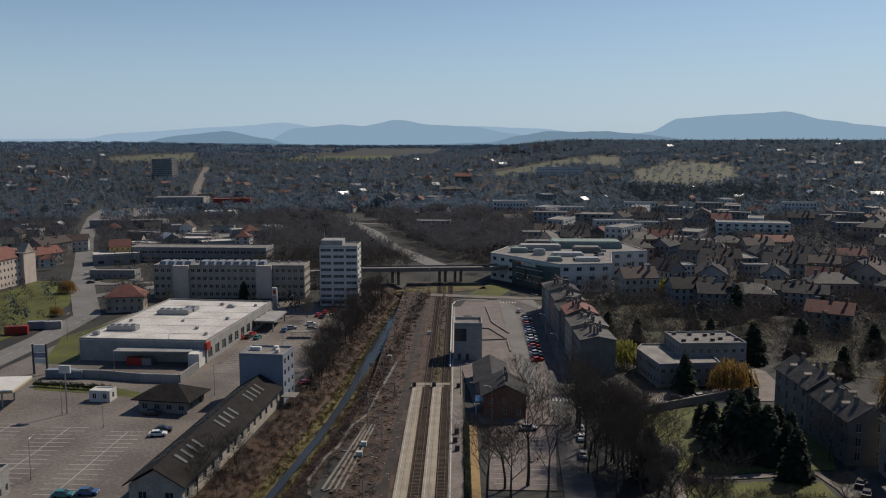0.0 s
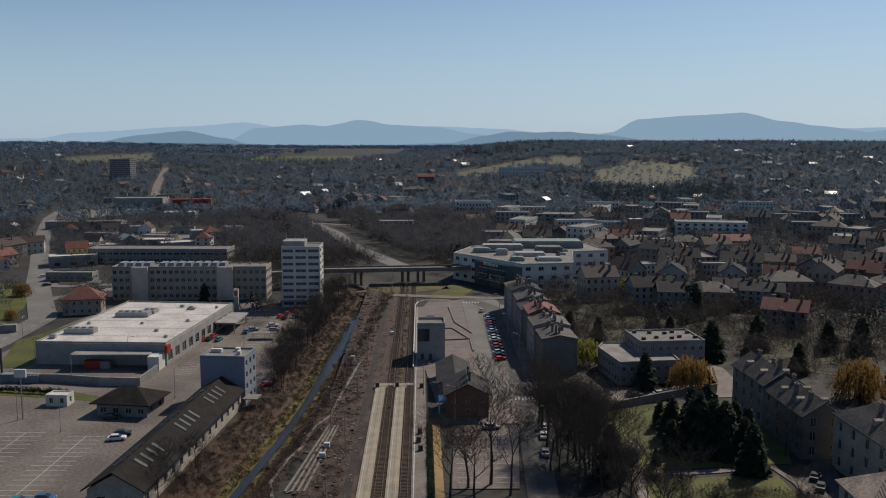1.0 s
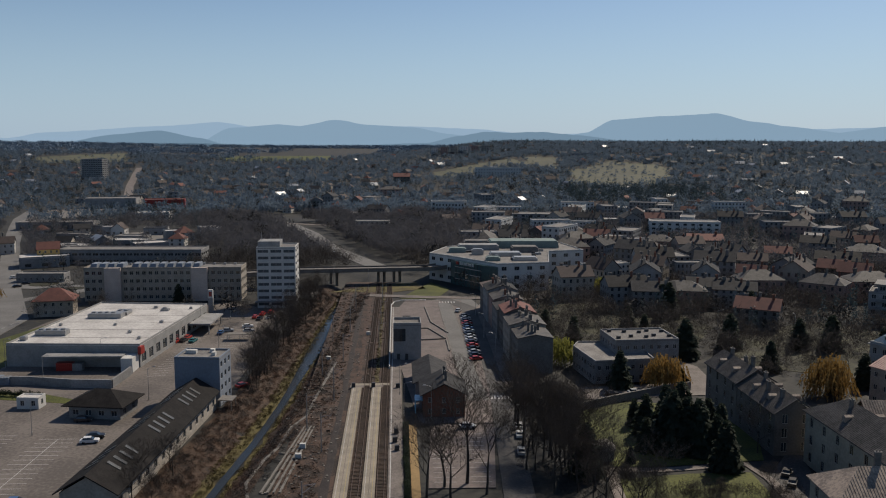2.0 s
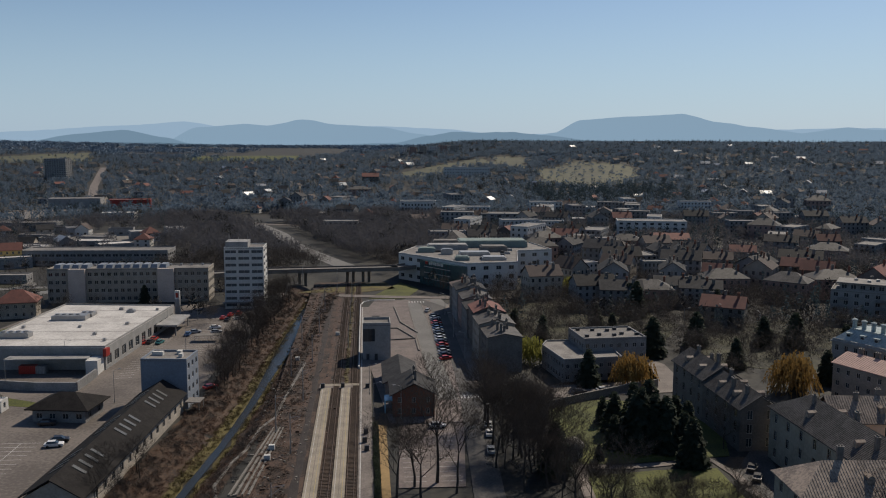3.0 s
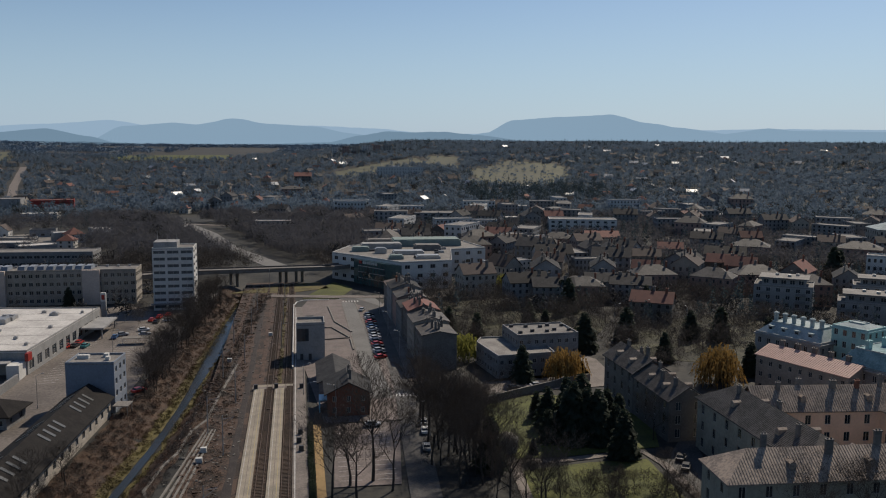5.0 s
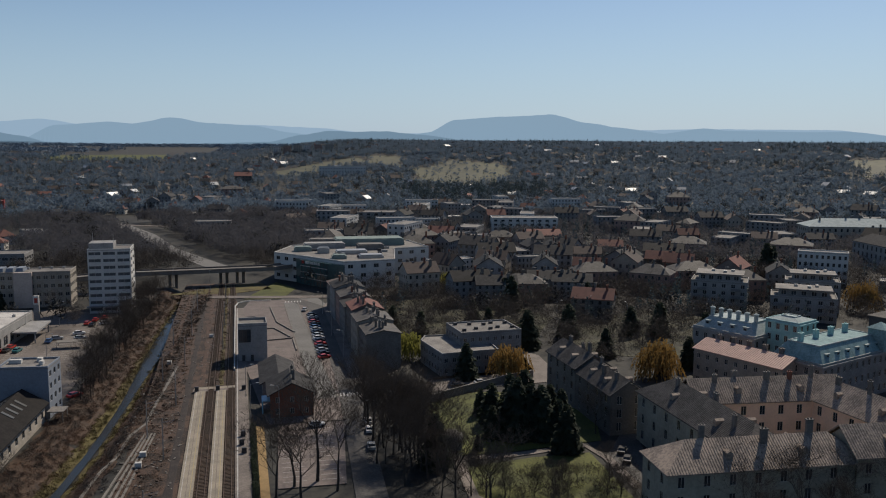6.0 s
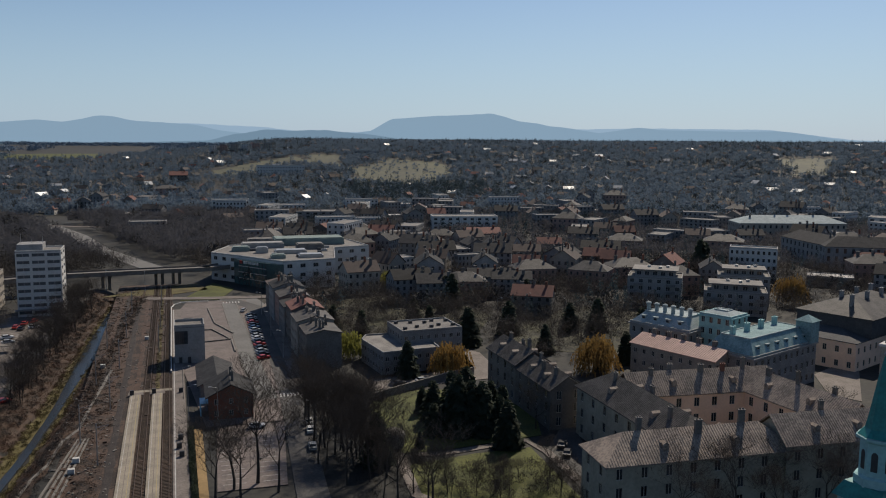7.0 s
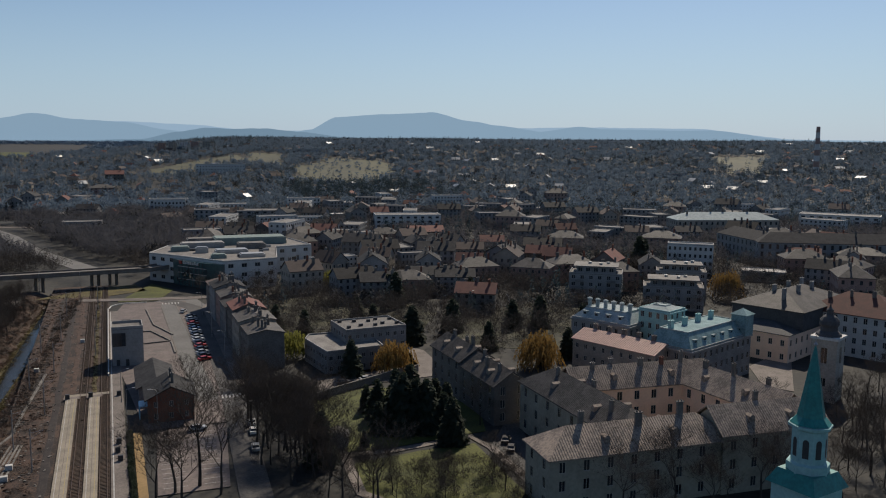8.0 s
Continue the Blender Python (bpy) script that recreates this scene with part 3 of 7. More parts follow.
ribbon("park_path", [(43.8, 176.8), (42.6, 165.3), (41.9, 155.9), (52, 140)], 2.4, PAVING, "pale park path", "path", 0.1, keep=False)
ribbon("park_path", [(43.8, 176.8), (55.4, 176.4), (74.8, 179.4), (77.0, 170.7), (76.6, 153.4)], 2.2, PAVING, "pale park path", "path", 0.1, keep=False)
slab("lawn", [(45.5, 219.8), (60.6, 225.7), (79.8, 222.0), (84.8, 196.1), (80.2, 181.7), (56.1, 178.8), (45.1, 178.8), (41.1, 195.3)], 0.04, LAWN, "sunlit mown park lawn", "lawn")
slab("lawn", [(43.8, 171.5), (60.2, 174.3), (74.4, 174.7), (73.3, 145.4), (80, 140), (56, 140), (41.0, 156.2)], 0.04, LAWN, "mown lawn with young trees", "lawn")
slab("verge", [(-128, 300), (-120, 345), (-138, 350), (-152, 300), (-140, 262), (-131, 264)], 0.06, LAWN, "green verge beside the supermarket", "lawn")
slab("road_verge", [(-172, 290), (-170, 316), (-179, 361), (-193, 396), (-208, 424), (-226, 424), (-224, 300)], 0.06, LAWN, "green slope below the old school", "lawn")
slab("convent_yard", [(77.7, 172.4), (92.6, 193.4), (86, 168), (80, 140), (75.1, 147.7)], 0.05, ASPHALT, "shaded convent driveway", "road")
slab("annex_yard", [(44, 228), (90, 232), (92, 262), (88, 270), (84, 244), (50, 240)], 0.07, PAVING, "pale paved yard round the annex", "pavement")
slab("square", [(183.3, 209.4), (172.3, 190.4), (176.9, 183.0), (204.0, 213.5), (219.9, 220.0), (224.1, 229.7)], 0.06, PAVING, "pale sunlit square below the palace", "pavement")
# unseen courtyard floor, added pale to reflect light onto the peach walls
slab("court_bounce_floor", [(101.5, 143.5), (128.5, 142.5), (127.0, 167.5), (101.5, 168)], 0.06, LIGHTGREY, "unseen pale courtyard floor, added to bounce light", "pavement")
slab("creek_water", [(creek_x(y) - 1.0 - 2.0 * ss(y, 230, 330), y) for y in range(90, 430, 10)] + [(creek_x(y) + 1.0 + 2.0 * ss(y, 230, 330), y) for y in range(420, 80, -10)], -2.85, WATER, "shallow creek water", "water")
slab("west_deck", [(-66, 352), (-48, 354), (-46, 380), (-66, 380)], 0.05, ASPHALT, "dark yard at the foot of the tower", "pavement")

for lo, hi, m, lab in ((-13.5, -4.2, BANKBROWN, "brown shrubby creek bank"), (-4.2, -1.3, BANK, "yellow dry grass along the creek"), (1.3, 2.4, BANK, "dry grass on the yard side of the creek"), (2.4, 9.5, BANKBROWN, "rubble slope between creek and yard")):
    bm, rows = bmesh.new(), []
    for y in range(96, 420, 3):
        c = creek_x(y)
        rows.append([bm.verts.new((c + lo + (hi - lo) * k / 4 + (1.0 if k in (0, 4) else 0.5) * (noise.noise((y * 0.13, 7, 0)) + 0.8 * noise.noise((y * 0.45, 3, 0))), y, height(c + lo + (hi - lo) * k / 4, y) + 0.06)) for k in range(5)])
    for p, q in zip(rows, rows[1:]):
        for k in range(4):
            bm.faces.new((p[k], p[k + 1], q[k + 1], q[k]))
    tagged(part("creek_bank", bm, m, None), lab, "bank", kind="structure")

# fields on the hills
patch("hill_field", [(10, 1322), (81, 1400), (178, 1502), (185, 1384), (112, 1320), (66, 1255)], FIELD, "pale dry meadow on the hill", "field")
patch("hill_field", [(200, 1539), (264, 1501), (225, 1325), (181, 1360)], FIELD, "pale dry meadow on the hill", "field")
patch("hill_field", [(232, 1300), (285, 1353), (326, 1418), (385, 1380), (405, 1300), (350, 1152), (290, 1085), (221, 1110)], FIELD, "pale dry meadow on the hill", "field")
patch("hill_field", [(938, 1206), (1035, 1172), (866, 991), (832, 1009)], FIELD, "green field on the hill", "field")
patch("hill_field", [(-779, 1777), (-713, 2145), (-583, 1770), (-703, 1627)], FIELD, "pale field on the far slope", "field")
patch("hill_field", [(-498, 2192), (-209, 2254), (-202, 2034), (-434, 1965)], LAWN, "green field in the plain", "field")
slab("gardens", [(46, 275), (90, 272), (118, 320), (100, 390), (60, 385), (46, 330)], 0.02, GARDEN, "rough back gardens with grass and earth", "garden")
slab("gardens", [(98, 268), (150, 240), (190, 300), (160, 330), (118, 300)], 0.02, GARDEN, "rough park grass under bare trees", "garden")
for cx, cy, r in ((*(-185.9, 426.6), 7.0), (*(-165.0, 413.5), 4.0)):
    isl = [(cx + r * math.cos(a * 0.3927), cy + r * math.sin(a * 0.3927)) for a in range(16)]
    rim = [(cx + (r + 7) * math.cos(a * 0.3927), cy + (r + 7) * math.sin(a * 0.3927)) for a in range(16)]
    slab("roundabout", rim, 0.13, ROADGREY, "grey asphalt roundabout lane", "road", 0.1)
    slab("traffic_island", isl, 0.3, GARDEN, "planted traffic island with raised kerb", "island", 0.2)
    TAKEN.append((cx, cy, r + 9))
slab("works_yard", [(-267.4, 643.6), (-191.1, 689.1), (-163.0, 609.6), (-232.7, 563.8)], 0.06, CONCRETE, "pale works yard between low sheds", "yard", 0.06)
slab("works_yard", [(-387.9, 851.1), (-340.3, 904.8), (-306.0, 820.5), (-346.1, 770.3)], 0.06, CONCRETE, "pale paved yard at the junction", "yard", 0.06)
for x, y in ((-243.9, 617.5), (-229.7, 625.5), (-215.2, 633.7), (-200.3, 642.1), (-185.0, 650.6), (-345.1, 819.1), (-333.0, 846.2)):
    TAKEN.append((x, y, 16))
slab("grass_verge", [(-40.3, 400.3), (-16.6, 422.3), (2.0, 428.2), (6.7, 409.9), (-10.3, 399.9)], 0.05, BANK, "dry grass below the road bridge", "verge", 0.06)
slab("grass_verge", [(-6.0, 383.9), (9.3, 428.5), (18.6, 408.8), (10.9, 381.7)], 0.05, LAWN, "green verge before the mall", "verge", 0.06)
slab("mall_road", [(5.7, 377.3), (25.6, 389.3), (30.0, 362.5), (23.7, 358.6)], 0.07, ROADGREY, "grey road before the mall", "road", 0.06)


# ---- main buildings ----
market = building("supermarket", "large white supermarket with flat membrane roof", "supermarket", 0, 0, 0, 1, 1, 7.0, 1, LIGHTGREY, FLATROOF, "flat", step=6, ww=3.6, wh=3.2, first=1.2,
                  outline=[(-130, 268), (-87, 266), (-82, 334), (-125, 338)], blind=(0, 2, 3))
bm = bmesh.new()
box(bm, -116, -91, 261.0, 265.8, 4.6, 5.0)
part("dock_canopy", bm, GREYWALL, market)
bm = bmesh.new()
box(bm, -91, -87.4, 259.5, 265.8, 0, 4.6)
part("dock_wall", bm, WHITE, market)
bm = bmesh.new()
prism(bm, [(-87.2, 264.4), (-86.2, 264.4), (-85.9, 267.2), (-86.9, 267.2)], 4.6, 7.0)
part("sign_panel", bm, RED, market, "red corner sign panel")
bm = bmesh.new()
prism(bm, [(-83.5, 312), (-75.5, 311.5), (-75, 331), (-82.2, 331.5)], 3.6, 4.2)
for x, y in ((-76.3, 312.5), (-75.8, 330)):
    box(bm, x - 0.2, x + 0.2, y - 0.2, y + 0.2, 0.03, 3.6)
part("entrance_canopy", bm, GREYWALL, market)
for x, y, w, d, h in ((-113, 310, 12, 5, 1.6), (-121, 282, 10, 4, 1.6), (-109, 316, 5, 6, 1.2), (-95, 322, 3, 2, 0.8), (-90, 300, 1.2, 1.2, 0.8), (-100, 327, 1.5, 1.2, 0.8), (-96, 284, 1.2, 1.2, 0.8), (-90, 275, 1, 1, 0.8), (-105, 296, 1, 1, 0.7), (-127, 274, 2, 1.5, 1.2), (-124, 296, 1, 1, 0.8), (-86, 325, 1, 1, 0.8)):
    bm = bmesh.new()
    box(bm, x - w / 2, x + w / 2, y - d / 2, y + d / 2, 7.25, 7.2 + h)
    box(bm, x - w / 2 + 0.3, x + w / 2 - 0.3, y - d / 2 + 0.3, y + d / 2 - 0.3, 7.203 + h, 7.35 + h)
    for k in range(int(w // 2.5)):
        lathe(bm, [(0.8, 7.36 + h), (0.8, 7.75 + h), (0.6, 7.8 + h)], 10, x - w / 2 + 1.4 + k * 2.4, y)
    part("roof_unit", bm, METAL, market)
for k in range(5):
    bm = bmesh.new()
    a, b = (-129.5, 278 + k * 12), (-86 + k * 0.9, 276.5 + k * 12)
    prism(bm, [(a[0] + k * 0.9, a[1]), (b[0], b[1]), (b[0], b[1] + 0.15), (a[0] + k * 0.9, a[1] + 0.15)], 7.203, 7.24)
    part("roof_joint", bm, BITUMEN, market)

tower = building("office_tower", "white nine-storey office tower with window bands", "tower block", -59.2, 370.5, 2, 16.6, 15, 26.0, 9, WHITE, BITUMEN, "flat", step=5.4, ww=4.7, wh=1.35, first=1.0, glass=TOWERGLASS)
bm = bmesh.new()
box(bm, -8, 1.5, -5, 5, 26.25, 28.8)
part("penthouse", bm, GREYWALL, tower)
bm = bmesh.new()
for x, t in ((-7, 33), (1, 32), (-3, 30.5)):
    lathe(bm, [(0.12, 28.8 if x < 1.2 else 26.2), (0.08, t - 1), (0.03, t)], 6, x, 0)
part("antenna", bm, METAL, tower)
bm = bmesh.new()
box(bm, -9.2, 9.0, -9.0, -7.62, 2.6, 3.1)
part("entrance_canopy", bm, GREYWALL, tower)

block = building("office_block", "long cream four-storey office block with roof lights", "office building", -113, 388, 1, 70, 14, 14.6, 4, CREAM, BITUMEN, "flat", step=2.7, ww=1.75, wh=1.7)
for x in (-22, 16.5):
    bm = bmesh.new()
    box(bm, x - 3.6, x + 3.6, -8.6, -7.05, 0, 15.2)
    part("stair_tower", bm, SCHOOLWALL, block)
for k in range(12):
    bm = bmesh.new()
    x = -33 + k * 3.9 + (3 if k > 3 else 0)
    v = [bm.verts.new(p) for p in ((x, -5, 14.85), (x + 3, -5, 14.85), (x + 3, 3, 14.85), (x, 3, 14.85), (x + 0.4, -4, 16.6), (x + 3, -4, 16.6), (x + 3, 2, 16.6), (x + 0.4, 2, 16.6))]
    for f in ((0, 1, 5, 4), (1, 2, 6, 5), (2, 3, 7, 6), (3, 0, 4, 7), (4, 5, 6, 7)):
        bm.faces.new([v[i] for i in f])
    part("roof_light", bm, BLUEWALL, block, "pale glazed sawtooth roof light")
building("glazed_hall", "long hall with glazed front and flat roof", "hall", -166, 506, -1, 84, 18, 8, 2, GREYWALL, BITUMEN, "flat", step=4, ww=3.2, wh=1.6)
building("low_hall", "low grey pavilion at the roundabout", "hall", -190, 436, 0, 24, 8, 4, 1, GREYWALL, BITUMEN, "flat", step=3)

lot_house = building("lot_house", "narrow pale blue tall house beside the lot", "house", -58.2, 230.5, -5, 12.5, 10, 13.0, 4, BLUEWALL, BITUMEN, "flat", blind=(0, 3), step=3.2, ww=1.6)
for x, y, w in ((-3.5, 1, 3), (2, 2.5, 1.2), (3.5, -1, 1)):
    bm = bmesh.new()
    box(bm, x - w / 2, x + w / 2, y - 0.7, y + 0.7, 13.2, 14.2)
    part("roof_unit", bm, WHITE, lot_house)
bm = bmesh.new()
box(bm, 6.5, 10.5, -8.5, -4.0, 2.6, 2.8)
for x, y in ((6.8, -8.2), (10.2, -8.2), (10.2, -4.3)):
    box(bm, x - 0.1, x + 0.1, y - 0.1, y + 0.1, -1.5, 2.6)
part("porch_roof", bm, BITUMEN, lot_house)

ware = building("warehouse", "long low plastered warehouse with dark skylit roof", "warehouse", -60.6, 190, 86.5, 66, 11.0, 4.6, 1, CREAM, TAR, "gable", rise=3.8, step=4.6, over=0.9, ww=1.8, wh=1.8, first=1.4)
for u in list(range(-26, -14, 3)) + list(range(-4, 8, 3)) + list(range(16, 28, 3)):
    for v in (2.3, -2.3):
        bm = bmesh.new()
        zz = 4.75 + 3.8 * (1 - abs(v) / 6.4)
        k = math.copysign(3.8 / 6.4, v)
        for s in (v,):
            pts = [(u, s - 1.3, zz + k * 1.3 + 0.12), (u + 1.0, s - 1.3, zz + k * 1.3 + 0.12), (u + 1.0, s + 1.3, zz - k * 1.3 + 0.12), (u, s + 1.3, zz - k * 1.3 + 0.12)]
            lo = [(a, b, c - 0.2) for a, b, c in pts]
            poly(bm, pts)
            for i in range(4):
                poly(bm, [lo[i], lo[(i + 1) % 4], pts[(i + 1) % 4], pts[i]])
        part("skylight", bm, SKYLIGHT, ware, "grey glazed skylight")
pav = building("pavilion", "small pavilion with dark hip roof on the lot", "pavilion", -82, 220, -8, 14, 10, 3.6, 1, GREYWALL, TAR, "hip", rise=3.0, over=1.4, step=3.4, ww=1.6)

st = building("station_block", "pale plain station block with dark loggia", "station building", -1.8, 277.5, 1, 9.2, 9.5, 11.6, 4, LIGHTGREY, BITUMEN, "flat", blind=(0, 1, 3), step=4, parapet=0.8)
bm = bmesh.new()
box(bm, -4.4, -0.6, -4.83, -4.77, 6.4, 10.6)
part("loggia", bm, GLASS, st, "dark glazed loggia")
for k in range(4):
    bm = bmesh.new()
    box(bm, -4.4 + k * 1.25, -4.3 + k * 1.25, -4.95, -4.835, 6.4, 10.6)
    part("bar", bm, DARKMETAL, st)
for x in (-2.9, -0.2):
    bm = bmesh.new()
    box(bm, x - 0.5, x + 0.5, -4.84, -4.77, 0.1, 2.2)
    part("door", bm, DARKMETAL, st)
hall = building("station_hall", "low dark-roofed station hall", "station building", 5.2, 243, 91, 22, 9, 4.0, 1, GREYWALL, SLATE, "gable", rise=2.6, over=0.8, step=3.4)
brick = building("station_house", "brick station house with dark gabled roof", "station building", 8.2, 220.5, 91, 13, 11, 6.0, 2, BRICK, SLATE, "gable", rise=3.2, over=0.9, chimneys=2, step=3.0, ww=1.0)
bm = bmesh.new()
box(bm, -3.2, 2.0, 4.6, 7.6, 3.4, 3.6)
box(bm, -3.2, 2.0, 7.3, 7.6, 0.1, 3.4)
glassy = part("glass_canopy", bm, CANOPY, brick, "pale blue glazed canopy")
bus = building("bike_shelter", "dark narrow platform shelter", "shelter", -2.2, 318, 1, 3.4, 24, 2.8, 1, DARKMETAL, SLATE, "flat", blind=(0, 1, 2, 3), parapet=0.1)

mall = building("mall", "white modern mall with glazed corner", "mall", 0, 0, 0, 1, 1, 13.2, 3, WHITE, BITUMEN, "flat", step=5.2, ww=2.6, wh=1.9, first=1.4,
                outline=[(9, 441), (21, 427), (41, 400), (66.5, 404.5), (73, 447), (93, 452), (86, 487), (40, 485), (19, 468)], blind=(1, 5, 6, 7, 8))
bm = bmesh.new()
prism(bm, [(19.6, 427.2), (21.6, 421.5), (33.5, 405), (40.6, 398.6), (42, 401.5), (23, 428)], 0, 12.2)
part("glass_front", bm, GREENGLASS, mall, "dark glazed corner front")
front = Vector((33.5 - 21.6, 405 - 421.5)).normalized()


def front_bar(u0, u1, z0, z1, out, material, name, label=""):
    """A bar along the mall's glazed front."""
    g = bmesh.new()
    a, b = Vector((21.6, 421.5)) + front * u0, Vector((21.6, 421.5)) + front * u1
    n = Vector((front.y, -front.x))
    prism(g, [tuple(a + n * out), tuple(b + n * out), tuple(b + n * 0.02), tuple(a + n * 0.02)], z0, z1)
    return part(name, g, material, mall, label)


for k in range(9):
    front_bar(0.6 + k * 2.4, 0.8 + k * 2.4, 0, 12.1, 0.16, DARKMETAL, "mullion")
for k in range(3):
    front_bar(0, 20.2, 3.2 + k * 3, 3.5 + k * 3, 0.24, FRAME, "floor_band")
front_bar(1.2, 2.8, 10.6, 12.0, 0.4, RED, "logo_plate", "red logo plate")
for k, w in enumerate((1.1, 0.9, 1.2, 0.9, 1.1, 0.9, 1.2)):
    front_bar(4.0 + k * 1.6, 4.0 + k * 1.6 + w, 10.7, 11.9, 0.4, WHITE, "sign_bar")
for x, y, w, d, h, m in ((36, 458, 22, 9, 2.4, GREYWALL), (62, 470, 38, 15, 3.4, PLANT), (24, 446, 9, 6, 2.0, PLANT), (48, 432, 16, 8, 1.5, METAL), (56, 415, 12, 7, 1.3, METAL), (40, 414, 7, 5, 1.6, PLANT), (60, 448, 14, 9, 2.6, BITUMEN), (36, 472, 14, 8, 3.0, BITUMEN), (34, 436, 6, 4, 2.6, METAL)):
    bm = bmesh.new()
    box(bm, x - w / 2, x + w / 2, y - d / 2, y + d / 2, 13.45, 13.4 + h)
    box(bm, x - w / 2 + 0.6, x + w / 2 - 0.6, y - d / 2 + 0.6, y + d / 2 - 0.6, 13.403 + h, 13.9 + h)
    part("roof_plant", bm, m, mall)

walls4 = [BROWNWALL, CREAM, BROWNWALL, GREYWALL, PINKWALL, GREYWALL, BROWNWALL]
roofs4 = [DARKTIN, DARKTIN, REDROOF, SLATE, DARKTIN, SLATE, BROWNROOF]
for i in range(7):
    building("street_house", ("plain grey", "tin-roofed", "red-roofed", "dark-roofed", "tin-roofed", "dark-roofed", "brown-roofed")[i] + " terraced street house", "house", 38.2 - i * 0.5, 263 + i * 15, 92, 14.9, 11 + (i % 2), 11.2 + (i % 3) * 0.9, 4, walls4[i], roofs4[i], "gable",
             rise=1.2 + (i % 3) * 0.5, chimneys=6, over=0.3, group="street terrace", step=2.6, blind=(1, 3))
ann = building("annex", "white two-storey annex with grey flat roof", "office building", 0, 0, 0, 1, 1, 6.6, 2, GREYWALL, BITUMEN, "flat", step=2.4, ww=1.2, wh=1.4, outline=[(51.5, 262), (54.5, 243), (73, 245.5), (73, 254), (62, 268), (54, 268)], blind=(3, 4, 5))
up2 = building("annex", "white upper block of the annex with flat roof", "office building", 72.5, 262, 5, 20.5, 16, 10.4, 3, GREYWALL, BITUMEN, "flat", step=2.4, ww=1.2, wh=1.4)
for k in range(10):
    bm = bmesh.new()
    x, y = -8 + (k % 5) * 4 + (k * 37 % 5) * 0.3, -4 + (k // 5) * 7 + (k * 53 % 7) * 0.4
    box(bm, x - 0.6, x + 0.6, y - 0.4, y + 0.4, 10.6, 11.4)
    part("roof_vent", bm, DARKMETAL, up2)

# convent, palace, church
SHEET = dict(seams=0.55, over=0.6, wh=2.2, ww=1.35, dormers=2)
by_ridge("convent_building", "dark stone convent building with grey sheet roof", "convent", (87.2, 226.5), (88.0, 206.5), 10, 10.8, 3.6, 3, BROWNWALL, DARKTIN, roof="gable", chimneys=3, step=4.4, **SHEET)
by_ridge("convent_building", "dark stone convent building with lower sheet roof", "convent", (87.9, 206.4), (88.3, 184.5), 9.6, 10.0, 3.5, 3, BROWNWALL, DARKTIN, roof="gable", chimneys=3, step=4.4, **SHEET)
by_ridge("convent_building", "weathered convent building with sheet metal hip roof", "convent", (78.6, 139.2), (108, 137.8), 11.6, 11.1, 4.3, 3, CONVENTWALL, TIN, roof="hip", chimneys=3, step=4.6, **SHEET)
by_ridge("convent_building", "grey convent building with sheet metal roof", "convent", (95.1, 175.4), (95.6, 142.0), 12.2, 11.9, 4.4, 3, CONVENTWALL, DARKTIN, roof="hip", ends=0.9, chimneys=3, step=5.0, **SHEET)
by_ridge("convent_building", "peach courtyard building with sheet metal roof", "convent", (98.0, 173.6), (134.5, 170.4), 10.2, 12, 4.5, 3, PEACH, TIN, roof="gable", chimneys=5, step=4.4, **SHEET)
by_ridge("convent_building", "peach courtyard building with brown sheet roof", "convent", (130.2, 171.5), (134.2, 139.0), 10, 12, 4.5, 3, PEACH, TIN, roof="gable", chimneys=3, step=4.4, **SHEET)
by_ridge("convent_building", "cream convent building with pale sheet gable roof", "convent", (110.6, 136.9), (136.0, 135.2), 11, 12.2, 4.7, 3, CONVENTWALL, TIN, roof="gable", chimneys=1, step=5.0, **SHEET)


